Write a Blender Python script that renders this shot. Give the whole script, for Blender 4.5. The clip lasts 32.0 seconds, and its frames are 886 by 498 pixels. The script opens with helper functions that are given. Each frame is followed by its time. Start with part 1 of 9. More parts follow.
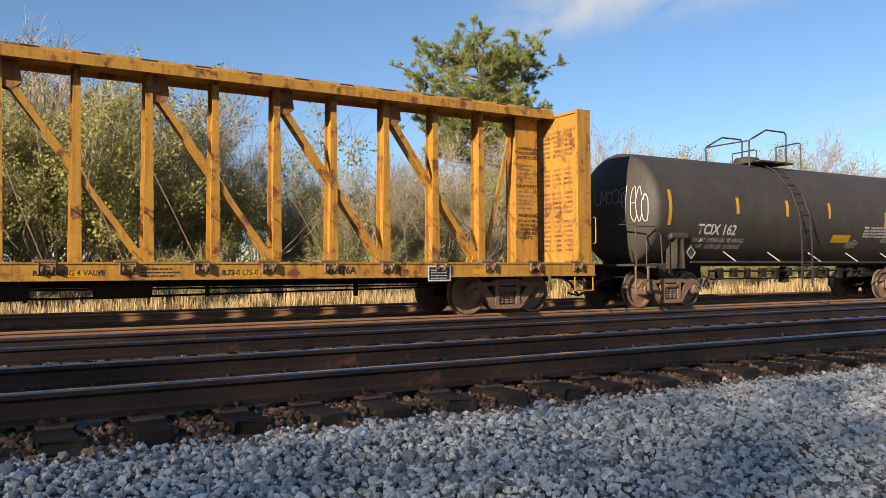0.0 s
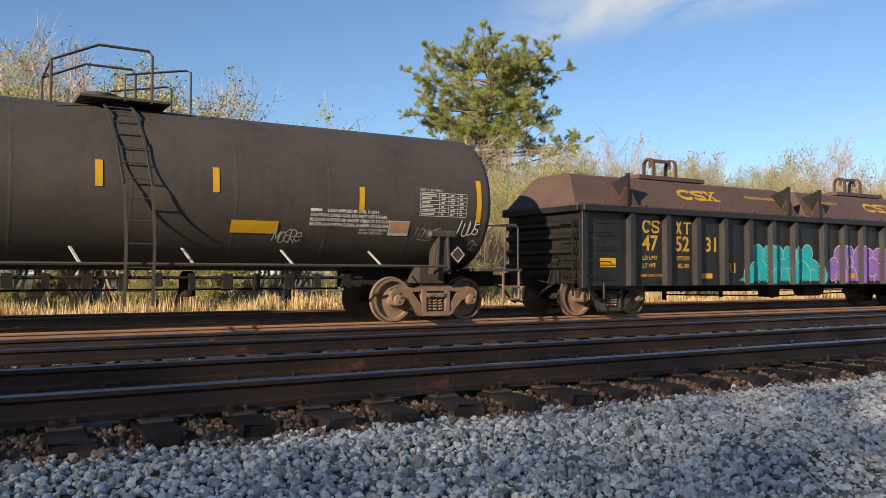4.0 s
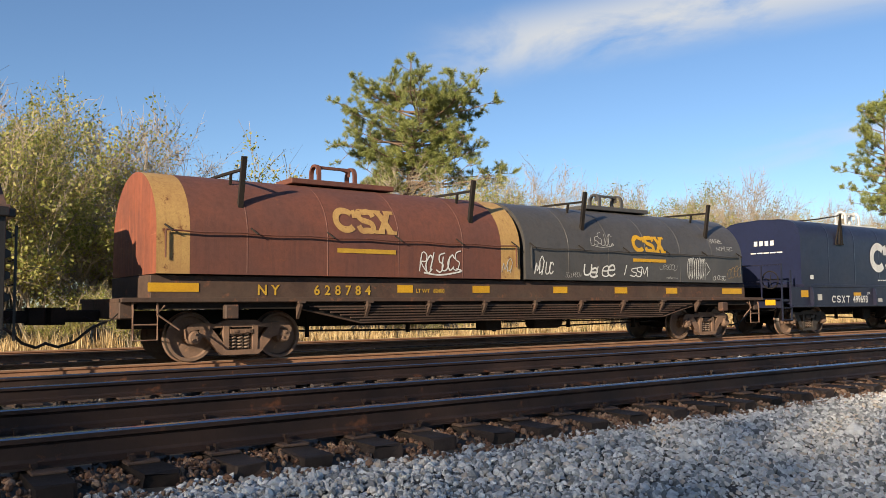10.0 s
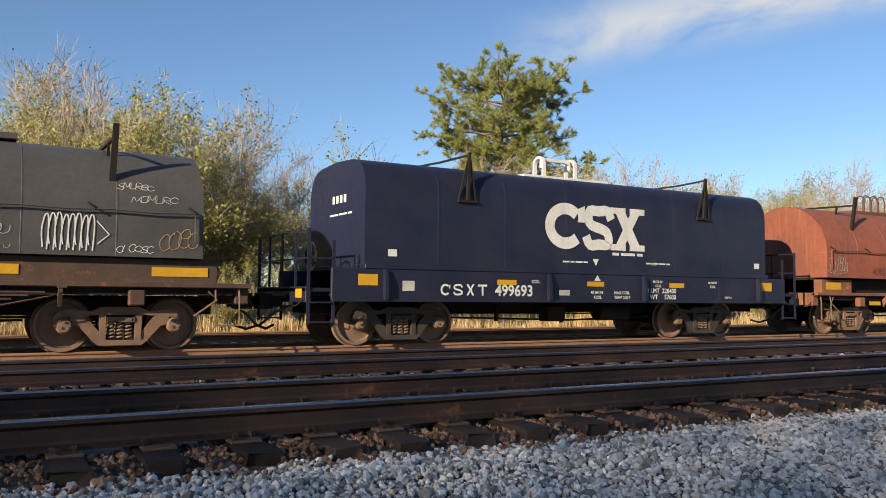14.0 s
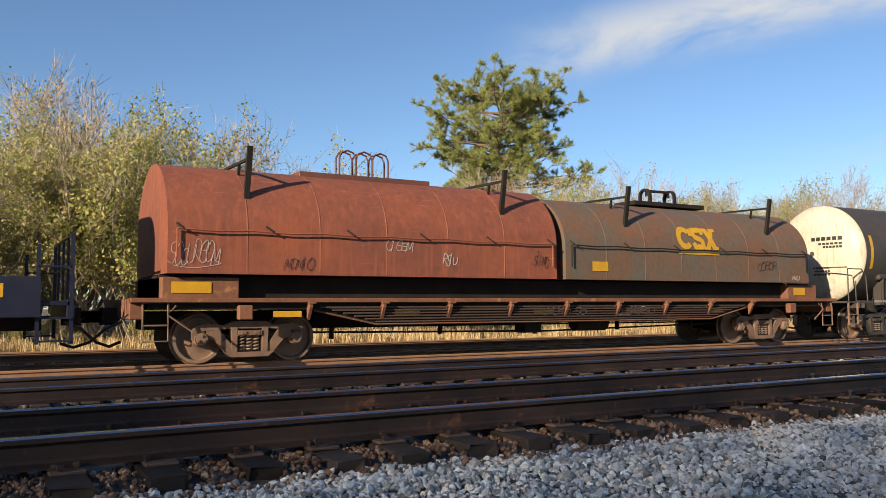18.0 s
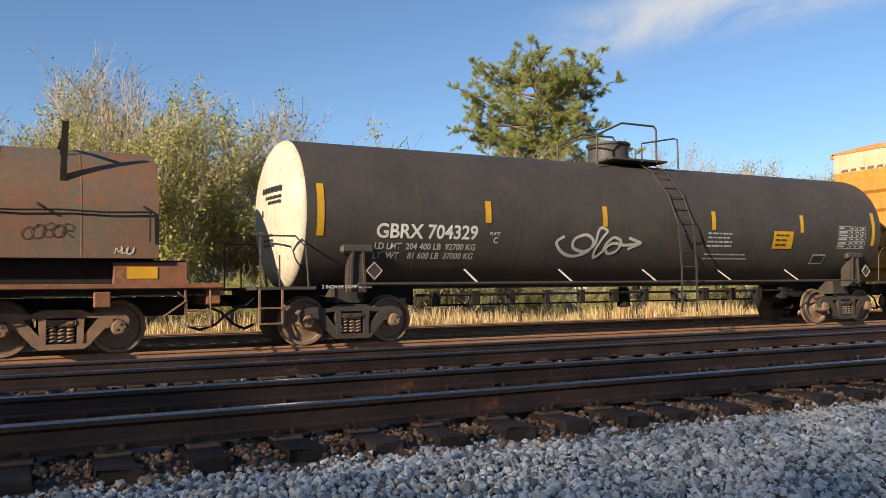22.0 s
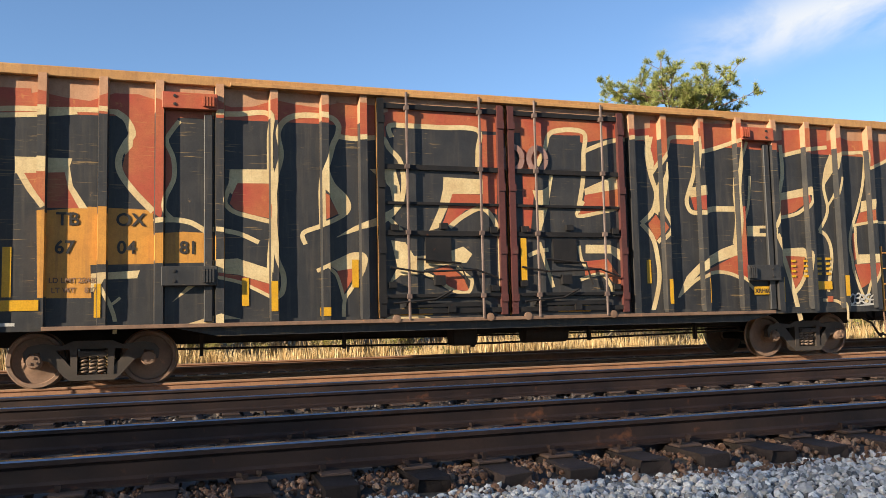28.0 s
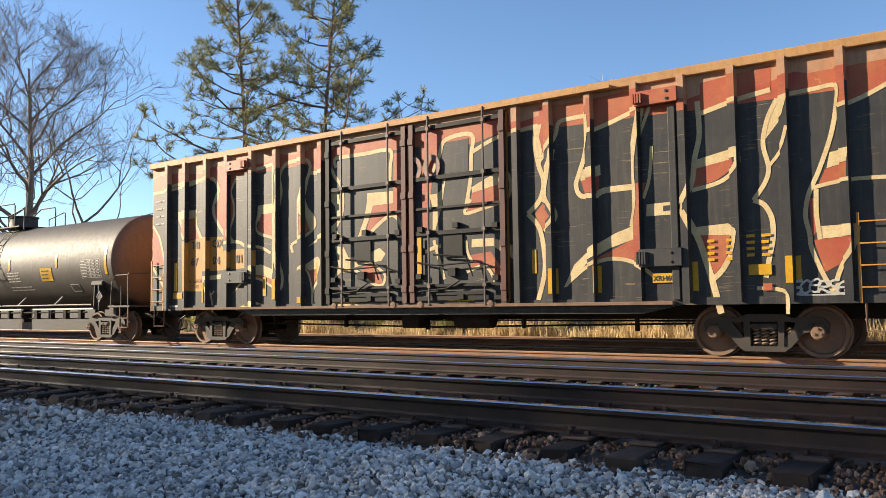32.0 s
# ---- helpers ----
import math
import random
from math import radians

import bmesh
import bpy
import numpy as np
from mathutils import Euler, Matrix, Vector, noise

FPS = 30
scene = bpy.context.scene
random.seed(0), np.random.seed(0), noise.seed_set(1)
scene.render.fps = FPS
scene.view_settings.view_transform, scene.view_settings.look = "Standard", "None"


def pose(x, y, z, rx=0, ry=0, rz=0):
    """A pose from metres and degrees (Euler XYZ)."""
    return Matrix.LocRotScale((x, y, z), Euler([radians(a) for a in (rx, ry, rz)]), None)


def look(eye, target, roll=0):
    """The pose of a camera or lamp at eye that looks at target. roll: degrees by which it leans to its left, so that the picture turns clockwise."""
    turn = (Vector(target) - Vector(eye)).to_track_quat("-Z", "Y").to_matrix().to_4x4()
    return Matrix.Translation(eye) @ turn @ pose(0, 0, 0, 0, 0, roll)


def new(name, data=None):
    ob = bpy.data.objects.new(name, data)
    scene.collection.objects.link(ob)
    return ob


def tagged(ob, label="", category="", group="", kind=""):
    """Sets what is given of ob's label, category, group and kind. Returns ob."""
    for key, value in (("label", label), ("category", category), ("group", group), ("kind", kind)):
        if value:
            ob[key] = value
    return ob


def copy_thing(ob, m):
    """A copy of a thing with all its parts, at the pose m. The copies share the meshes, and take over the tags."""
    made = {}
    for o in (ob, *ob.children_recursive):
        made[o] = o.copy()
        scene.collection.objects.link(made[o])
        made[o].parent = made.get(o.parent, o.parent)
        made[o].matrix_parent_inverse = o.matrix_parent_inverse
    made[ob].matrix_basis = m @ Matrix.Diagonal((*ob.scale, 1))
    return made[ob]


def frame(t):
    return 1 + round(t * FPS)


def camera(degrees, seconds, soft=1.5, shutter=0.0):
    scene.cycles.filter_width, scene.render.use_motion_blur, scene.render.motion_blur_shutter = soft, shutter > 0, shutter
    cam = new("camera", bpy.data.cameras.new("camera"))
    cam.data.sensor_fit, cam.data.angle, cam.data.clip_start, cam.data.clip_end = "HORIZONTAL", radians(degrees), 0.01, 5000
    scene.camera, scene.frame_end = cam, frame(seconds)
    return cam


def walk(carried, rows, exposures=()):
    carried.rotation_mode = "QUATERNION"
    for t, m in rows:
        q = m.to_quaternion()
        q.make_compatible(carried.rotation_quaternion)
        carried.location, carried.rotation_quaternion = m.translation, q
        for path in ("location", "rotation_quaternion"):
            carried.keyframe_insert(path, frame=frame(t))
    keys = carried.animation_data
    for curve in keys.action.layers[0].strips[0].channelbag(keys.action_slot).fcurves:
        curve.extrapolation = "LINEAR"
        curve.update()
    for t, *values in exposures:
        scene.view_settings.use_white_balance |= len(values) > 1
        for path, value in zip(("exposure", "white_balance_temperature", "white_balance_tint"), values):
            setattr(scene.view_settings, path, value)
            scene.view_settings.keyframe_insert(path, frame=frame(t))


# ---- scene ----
cam = camera(56.5, 32.0, 0.65)
PATH = [
    (0, (-1.247, -0.854, 0.705), (-0.201, 0.85, 0.757), -0.3),
    (0.5, (-1.237, -0.857, 0.708), (-0.188, 0.845, 0.757), -0.4),
    (1, (-1.233, -0.851, 0.71), (-0.182, 0.85, 0.756), -0.4),
    (1.5, (-1.232, -0.853, 0.706), (-0.18, 0.847, 0.748), -0.4),
    (2, (-1.232, -0.852, 0.705), (-0.179, 0.849, 0.741), -0.4),
    (2.5, (-1.229, -0.851, 0.701), (-0.177, 0.85, 0.734), -0.4),
    (4.5, (-1.266, -0.852, 0.712), (-0.242, 0.864, 0.793), 0.2),
    (5, (-1.264, -0.841, 0.716), (-0.232, 0.869, 0.82), 0.4),
    (5.5, (-1.248, -0.836, 0.71), (-0.191, 0.857, 0.834), 0.4),
    (6, (-1.176, -0.849, 0.721), (-0.082, 0.819, 0.859), 0.5),
    (6.5, (-1.09, -0.862, 0.74), (0.041, 0.781, 0.889), 0.7),
    (7, (-1.043, -0.876, 0.74), (0.115, 0.747, 0.9), 0.9),
    (7.5, (-1.033, -0.844, 0.738), (0.147, 0.763, 0.904), 0.9),
    (8, (-1.046, -0.842, 0.732), (0.155, 0.749, 0.9), 0.5),
    (8.5, (-1.033, -0.822, 0.746), (0.186, 0.755, 0.912), 0.0),
    (9, (-1.076, -0.806, 0.764), (0.145, 0.771, 0.92), -0.4),
    (9.5, (-1.102, -0.785, 0.752), (0.102, 0.805, 0.899), -0.5),
    (10, (-1.115, -0.798, 0.748), (0.054, 0.819, 0.884), -0.4),
    (10.5, (-1.097, -0.787, 0.747), (0.031, 0.86, 0.869), -0.2),
    (11, (-1.082, -0.806, 0.752), (0.006, 0.868, 0.858), -0.1),
    (11.5, (-1.07, -0.798, 0.75), (-0.013, 0.897, 0.842), 0.1),
    (12, (-1.094, -0.774, 0.751), (-0.06, 0.936, 0.835), 0.2),
    (12.5, (-1.126, -0.755, 0.747), (-0.108, 0.964, 0.831), 0.4),
    (13, (-1.158, -0.764, 0.737), (-0.15, 0.961, 0.829), 0.4),
    (13.5, (-1.174, -0.77, 0.734), (-0.173, 0.959, 0.838), 0.4),
    (14, (-1.174, -0.759, 0.735), (-0.177, 0.971, 0.848), 0.5),
    (14.5, (-1.157, -0.756, 0.739), (-0.164, 0.976, 0.858), 0.5),
    (16.5, (-1.186, -0.776, 0.736), (-0.194, 0.955, 0.87), -0.5),
    (17, (-1.187, -0.77, 0.734), (-0.193, 0.96, 0.871), -0.5),
    (17.5, (-1.195, -0.778, 0.734), (-0.198, 0.95, 0.873), -0.4),
    (18, (-1.19, -0.779, 0.737), (-0.19, 0.948, 0.877), -0.3),
    (18.5, (-1.187, -0.779, 0.735), (-0.184, 0.945, 0.874), -0.3),
    (19, (-1.187, -0.772, 0.734), (-0.182, 0.952, 0.868), -0.3),
    (19.5, (-1.179, -0.775, 0.733), (-0.178, 0.952, 0.858), -0.4),
    (20, (-1.169, -0.755, 0.728), (-0.178, 0.978, 0.845), -0.6),
    (20.5, (-1.167, -0.76, 0.731), (-0.192, 0.983, 0.843), -0.6),
    (21, (-1.161, -0.774, 0.73), (-0.207, 0.981, 0.84), -0.8),
    (21.5, (-1.168, -0.781, 0.735), (-0.235, 0.984, 0.84), -0.7),
    (22, (-1.177, -0.777, 0.736), (-0.256, 0.996, 0.837), -0.7),
    (22.5, (-1.183, -0.774, 0.729), (-0.261, 0.998, 0.832), -0.7),
    (23, (-1.185, -0.781, 0.735), (-0.242, 0.98, 0.843), -0.6),
    (23.5, (-1.176, -0.779, 0.733), (-0.189, 0.957, 0.849), -0.6),
    (24, (-1.169, -0.777, 0.73), (-0.123, 0.923, 0.856), -0.7),
    (24.5, (-1.138, -0.778, 0.737), (-0.027, 0.879, 0.87), -0.8),
    (25, (-1.043, -0.766, 0.757), (0.128, 0.849, 0.898), -0.9),
    (25.5, (-0.968, -0.767, 0.768), (0.24, 0.819, 0.917), -1.1),
    (26, (-0.953, -0.744, 0.76), (0.25, 0.846, 0.916), -1.2),
    (26.5, (-0.961, -0.746, 0.753), (0.182, 0.887, 0.917), -1.4),
    (28.5, (-1.254, -0.775, 0.775), (-0.845, 1.175, 0.956), -1.1),
    (29, (-1.394, -0.731, 0.714), (-1.204, 1.249, 0.924), -0.8),
    (29.5, (-1.421, -0.729, 0.71), (-1.497, 1.258, 0.922), -0.4),
    (30, (-1.448, -0.737, 0.743), (-1.807, 1.221, 0.934), -0.3),
    (30.5, (-1.467, -0.753, 0.734), (-2.112, 1.132, 0.911), -0.4),
    (31, (-1.533, -0.807, 0.755), (-2.419, 0.98, 0.905), -0.7),
    (31.5, (-1.57, -0.841, 0.744), (-2.633, 0.847, 0.884), -0.7),
    (32, (-1.581, -0.841, 0.751), (-2.747, 0.778, 0.884), -0.8),
]
walk(cam, [(t, look(eye, target, roll)) for t, eye, target, roll in PATH], exposures=((0.0, 0.85), (26.5, 0.85), (28.5, 1.33), (32.0, 1.33)))

# ---- light ----
SUN_ELEV, SUN_AZ = 19.0, 247.0          # degrees; azimuth clockwise from +y
world = bpy.data.worlds.new("sky")
scene.world = world
world.use_nodes = True
wn, wl = world.node_tree.nodes, world.node_tree.links
wn.clear()
w_out, w_bg = wn.new("ShaderNodeOutputWorld"), wn.new("ShaderNodeBackground")
w_sky = wn.new("ShaderNodeTexSky")
w_sky.sky_type, w_sky.sun_disc = 'NISHITA', False
w_sky.sun_elevation, w_sky.sun_rotation = radians(SUN_ELEV), radians(SUN_AZ)
w_sky.air_density, w_sky.dust_density, w_sky.ozone_density = 0.86, 0.2, 3.5
w_co = wn.new("ShaderNodeTexCoord")


def sky_band(normal, along, width, start, scale, lo, hi, turn):
    """A wisp of high cloud: noise, kept near a great circle and past a starting direction."""
    dots = []
    for v in (normal, along):
        d = wn.new("ShaderNodeVectorMath")
        d.operation = 'DOT_PRODUCT'
        d.inputs[1].default_value = Vector(v).normalized()
        wl.new(w_co.outputs['Generated'], d.inputs[0])
        dots.append(d.outputs['Value'])
    m = wn.new("ShaderNodeMapping")
    m.inputs['Rotation'].default_value, m.inputs['Scale'].default_value = turn, scale
    wl.new(w_co.outputs['Generated'], m.inputs['Vector'])
    t = wn.new("ShaderNodeTexNoise")
    t.inputs['Scale'].default_value, t.inputs['Detail'].default_value, t.inputs['Roughness'].default_value, t.inputs['Distortion'].default_value = 3.0, 8.0, 0.58, 0.7
    wl.new(m.outputs[0], t.inputs['Vector'])
    off = wn.new("ShaderNodeMath")
    off.operation = 'ABSOLUTE'
    wl.new(dots[0], off.inputs[0])
    near = wn.new("ShaderNodeMapRange")
    near.interpolation_type = 'SMOOTHSTEP'
    near.inputs['From Min'].default_value, near.inputs['From Max'].default_value, near.inputs['To Min'].default_value, near.inputs['To Max'].default_value = 0.0, width, 1.0, 0.0
    wl.new(off.outputs[0], near.inputs['Value'])
    past = wn.new("ShaderNodeMapRange")
    past.interpolation_type = 'SMOOTHSTEP'
    past.inputs['From Min'].default_value, past.inputs['From Max'].default_value = start
    wl.new(dots[1], past.inputs['Value'])
    thick = wn.new("ShaderNodeMapRange")
    thick.inputs['From Min'].default_value, thick.inputs['From Max'].default_value = lo, hi
    wl.new(t.outputs['Fac'], thick.inputs['Value'])
    out = None
    for s in (near.outputs[0], past.outputs[0], thick.outputs[0]):
        if out is None:
            out = s
        else:
            k = wn.new("ShaderNodeMath")
            k.operation = 'MULTIPLY'
            wl.new(out, k.inputs[0])
            wl.new(s, k.inputs[1])
            out = k.outputs[0]
    return out


w_col = w_sky.outputs[0]
for wisp in (sky_band((0.318, 0.122, -0.940), (0.762, -0.624, 0.176), 0.056, (-0.08, 0.12), (1.3, 1.3, 3.4), 0.35, 0.56, (0.3, 0.2, 0.5)),
             sky_band((0.221, -0.053, -0.974), (0.598, -0.781, 0.178), 0.05, (-0.03, 0.22), (2.0, 2.0, 6.0), 0.42, 0.85, (0.1, 0.1, 0.9))):
    w_mix = wn.new("ShaderNodeMix")
    w_mix.data_type = 'RGBA'
    w_mix.inputs['B'].default_value = (4.4, 4.6, 4.9, 1)
    wl.new(wisp, w_mix.inputs['Factor'])
    wl.new(w_col, w_mix.inputs['A'])
    w_col = w_mix.outputs['Result']
wl.new(w_col, w_bg.inputs['Color'])
w_bg.inputs['Strength'].default_value = 0.084
wl.new(w_bg.outputs[0], w_out.inputs['Surface'])
sun = new("sun", bpy.data.lights.new("sun", 'SUN'))
sun.data.energy, sun.data.angle, sun.data.color = 5.0, radians(0.5), (1.0, 0.85, 0.64)
_a, _e = radians(SUN_AZ), radians(SUN_ELEV)
sun.matrix_world = look((0, 0, 40), (-math.sin(_a) * math.cos(_e), -math.cos(_a) * math.cos(_e), 40 - math.sin(_e)))

# ---- plan ----
# x runs along the tracks, y away from the camera; z 0 is the railhead of the nearest track
TRACK_Y = (5.35, 10.35, 15.35, 20.35)
TRACK_Z = (0.0, -0.135, -0.276, -0.27)
TRAIN_Y, TRAIN_Z = TRACK_Y[2], TRACK_Z[2]
GAUGE = 1.505


# ---- materials ----
def nodes_of(name):
    m = bpy.data.materials.new(name)
    m.use_nodes = True
    nt = m.node_tree
    return m, nt.nodes, nt.links, nt.nodes["Principled BSDF"]


def noise_node(n, l, vec, scale, detail=4.0, rough=0.55):
    t = n.new("ShaderNodeTexNoise")
    t.inputs['Scale'].default_value, t.inputs['Detail'].default_value, t.inputs['Roughness'].default_value = scale, detail, rough
    l.new(vec, t.inputs['Vector'])
    return t.outputs['Fac']


def span(n, l, fac, lo, hi):
    r = n.new("ShaderNodeMapRange")
    r.inputs['From Min'].default_value, r.inputs['From Max'].default_value = lo, hi
    l.new(fac, r.inputs['Value'])
    return r.outputs[0]


def blend(n, l, fac, a, b):
    m = n.new("ShaderNodeMix")
    m.data_type = 'RGBA'
    for key, v in (('A', a), ('B', b)):
        if isinstance(v, tuple):
            m.inputs[key].default_value = (*v, 1)
        else:
            l.new(v, m.inputs[key])
    if isinstance(fac, float):
        m.inputs['Factor'].default_value = fac
    else:
        l.new(fac, m.inputs['Factor'])
    return m.outputs['Result']


def times(n, l, a, b):
    m = n.new("ShaderNodeMath")
    m.operation = 'MULTIPLY'
    l.new(a, m.inputs[0])
    if isinstance(b, float):
        m.inputs[1].default_value = b
    else:
        l.new(b, m.inputs[1])
    return m.outputs[0]


def mapped(n, l, scale):
    c, m = n.new("ShaderNodeTexCoord"), n.new("ShaderNodeMapping")
    m.inputs['Scale'].default_value = scale
    l.new(c.outputs['Object'], m.inputs['Vector'])
    return m.outputs[0]


def surface(name, base, vary=None, scale=3.0, rough=0.7, metal=0.0, streak=0.0, streak_col=(0.1, 0.05, 0.03), rust=0.0,
            rust_col=(0.13, 0.045, 0.02), dust=0.0, dust_col=(0.25, 0.19, 0.13), bump=0.15, bump_scale=40.0, per_piece=0.0, spec=0.4, scrape=0.0, scrape_col=(0.24, 0.16, 0.07)):
    """A worn surface: two scales of colour, downward streaks, rust blotches, dust and fine relief."""
    m, n, l, b = nodes_of(name)
    plain = mapped(n, l, (1, 1, 1))
    vary = vary or tuple(c * 0.6 for c in base)
    col = blend(n, l, span(n, l, noise_node(n, l, plain, scale), 0.3, 0.7), base, vary)
    fine = noise_node(n, l, plain, scale * 9, 5.0, 0.65)
    col = blend(n, l, times(n, l, span(n, l, fine, 0.45, 0.75), 0.35), col, tuple(c * 0.45 for c in vary))
    speck = noise_node(n, l, plain, 48.0, 4.0, 0.7)
    col = blend(n, l, times(n, l, span(n, l, speck, 0.42, 0.72), 0.38), col, tuple(c * 0.35 for c in base))
    if streak:
        down = noise_node(n, l, mapped(n, l, (5.0, 5.0, 0.35)), 2.2, 5.0, 0.6)
        col = blend(n, l, times(n, l, span(n, l, down, 0.5, 0.72), streak), col, streak_col)
    if rust:
        spot = noise_node(n, l, plain, scale * 2.3, 8.0, 0.7)
        lo = 0.66 - 0.22 * rust
        col = blend(n, l, span(n, l, spot, lo, lo + 0.09), col, rust_col)
    if scrape:
        sc = noise_node(n, l, mapped(n, l, (0.9, 0.9, 16.0)), 2.0, 5.0, 0.62)
        col = blend(n, l, times(n, l, times(n, l, span(n, l, sc, 0.60, 0.66), span(n, l, noise_node(n, l, plain, 0.9), 0.45, 0.6)), scrape), col, scrape_col)
    if dust:
        d = noise_node(n, l, plain, 1.4, 6.0, 0.6)
        col = blend(n, l, times(n, l, span(n, l, d, 0.3, 0.8), dust), col, dust_col)
    if per_piece:
        o = n.new("ShaderNodeObjectInfo")
        hs = n.new("ShaderNodeHueSaturation")
        l.new(span(n, l, o.outputs['Random'], 0.0, 1.0), hs.inputs['Value'])
        hs.inputs['Value'].default_value = 1.0
        r = n.new("ShaderNodeMapRange")
        r.inputs['To Min'].default_value, r.inputs['To Max'].default_value = 1 - per_piece, 1 + per_piece
        l.new(o.outputs['Random'], r.inputs['Value'])
        l.new(r.outputs[0], hs.inputs['Value'])
        l.new(col, hs.inputs['Color'])
        col = hs.outputs[0]
    l.new(col, b.inputs['Base Color'])
    rr = n.new("ShaderNodeMapRange")
    rr.inputs['To Min'].default_value, rr.inputs['To Max'].default_value = max(0.05, rough - 0.13), min(1.0, rough + 0.13)
    l.new(fine, rr.inputs['Value'])
    l.new(rr.outputs[0], b.inputs['Roughness'])
    b.inputs['Metallic'].default_value = metal
    b.inputs['Specular IOR Level'].default_value = spec
    if bump:
        bp = n.new("ShaderNodeBump")
        bp.inputs['Strength'].default_value, bp.inputs['Distance'].default_value = bump, 0.01
        l.new(noise_node(n, l, plain, bump_scale, 6.0, 0.65), bp.inputs['Height'])
        l.new(bp.outputs[0], b.inputs['Normal'])
    return m


def islands(name, ramp, rough=0.85, scale=25.0, bump=0.3, spec=0.3, trans=0.0):
    """A material whose loose pieces each take a colour of the ramp."""
    m, n, l, b = nodes_of(name)
    g = n.new("ShaderNodeNewGeometry")
    r = n.new("ShaderNodeValToRGB")
    e = r.color_ramp.elements
    while len(e) < len(ramp):
        e.new(0.5)
    for k, (p, c) in enumerate(ramp):
        e[k].position, e[k].color = p, (*c, 1)
    l.new(g.outputs['Random Per Island'], r.inputs['Fac'])
    fine = noise_node(n, l, mapped(n, l, (1, 1, 1)), scale, 5.0, 0.65)
    col = blend(n, l, times(n, l, span(n, l, fine, 0.4, 0.75), 0.4), r.outputs[0], tuple(c * 0.45 for c in ramp[0][1]))
    l.new(col, b.inputs['Base Color'])
    b.inputs['Roughness'].default_value, b.inputs['Specular IOR Level'].default_value = rough, spec
    if bump:
        bp = n.new("ShaderNodeBump")
        bp.inputs['Strength'].default_value, bp.inputs['Distance'].default_value = bump, 0.008
        l.new(fine, bp.inputs['Height'])
        l.new(bp.outputs[0], b.inputs['Normal'])
    if trans:
        t, mx = n.new("ShaderNodeBsdfTranslucent"), n.new("ShaderNodeMixShader")
        l.new(col, t.inputs['Color'])
        mx.inputs[0].default_value = trans
        l.new(b.outputs[0], mx.inputs[1])
        l.new(t.outputs[0], mx.inputs[2])
        l.new(mx.outputs[0], n["Material Output"].inputs['Surface'])
    return m


M = {}
# Rust in two tones: shade darkens the near rails' colour, sunlight brightens the far.
M['rail_side'] = surface("rail_rust_shaded", (0.055, 0.031, 0.023), (0.017, 0.012, 0.012), 1.2, 0.6, 0.0, rust=0.2, rust_col=(0.15, 0.06, 0.03), spec=0.3)
M['rail_side_far'] = surface("rail_rust_sunlit", (0.34, 0.175, 0.095), (0.20, 0.105, 0.06), 1.5, 0.8, 0.0)
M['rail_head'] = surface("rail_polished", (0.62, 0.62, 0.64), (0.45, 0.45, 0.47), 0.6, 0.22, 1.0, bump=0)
M['rail_head_far'] = surface("rail_sunlit_head", (0.42, 0.27, 0.18), (0.30, 0.18, 0.12), 2.0, 0.5, 0.3, bump=0.05)
M['tie'] = surface("tie_creosote", (0.010, 0.009, 0.009), (0.022, 0.019, 0.018), 5.0, 0.8, bump=0.6, bump_scale=30, dust=0.45, dust_col=(0.15, 0.095, 0.07), spec=0.2, per_piece=0.5)
M['plate'] = surface("plate_rust", (0.10, 0.058, 0.042), (0.06, 0.037, 0.03), 6.0, 0.8, 0.1, dust=0.3, dust_col=(0.17, 0.12, 0.09))
M['stone'] = islands("ballast_stone", [(0.0, (0.13, 0.128, 0.125)), (0.2, (0.30, 0.298, 0.292)), (0.45, (0.54, 0.535, 0.52)), (0.7, (0.70, 0.69, 0.67)), (0.82, (0.55, 0.45, 0.35)), (0.88, (0.60, 0.59, 0.57)), (1.0, (0.86, 0.85, 0.82))], spec=0.2)
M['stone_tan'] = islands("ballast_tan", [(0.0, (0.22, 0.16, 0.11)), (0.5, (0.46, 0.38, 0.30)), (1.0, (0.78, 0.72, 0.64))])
M['stone_rusty'] = islands("ballast_rusty", [(0.0, (0.085, 0.045, 0.028)), (0.5, (0.18, 0.098, 0.062)), (1.0, (0.32, 0.22, 0.155))])
M['stone_dark'] = islands("ballast_dark", [(0.0, (0.05, 0.038, 0.032)), (0.55, (0.11, 0.085, 0.07)), (0.9, (0.17, 0.14, 0.12)), (1.0, (0.4, 0.38, 0.36))])
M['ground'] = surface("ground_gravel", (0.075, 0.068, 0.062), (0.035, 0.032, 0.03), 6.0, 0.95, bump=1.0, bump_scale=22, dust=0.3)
M['grass'] = islands("dry_grass", [(0.0, (0.42, 0.28, 0.12)), (0.5, (0.62, 0.44, 0.21)), (1.0, (0.76, 0.60, 0.35))], 0.7, bump=0, trans=0.25)
M['weed'] = islands("green_weed", [(0.0, (0.05, 0.08, 0.02)), (1.0, (0.13, 0.16, 0.04))], 0.7, bump=0, trans=0.3)
M['branch'] = surface("branch", (0.38, 0.31, 0.23), (0.26, 0.21, 0.155), 4.0, 0.95, bump=0.5, bump_scale=14)
M['bark_gray'] = surface("bark_gray", (0.27, 0.225, 0.19), (0.18, 0.15, 0.125), 4.0, 0.95, bump=0.6, bump_scale=12)
M['bark_pine'] = surface("bark_pine", (0.24, 0.15, 0.10), (0.13, 0.085, 0.06), 4.0, 0.95, bump=0.8, bump_scale=12)
M['twig'] = surface("twig", (0.42, 0.34, 0.255), (0.30, 0.24, 0.18), 3.0, 0.95, bump=0)
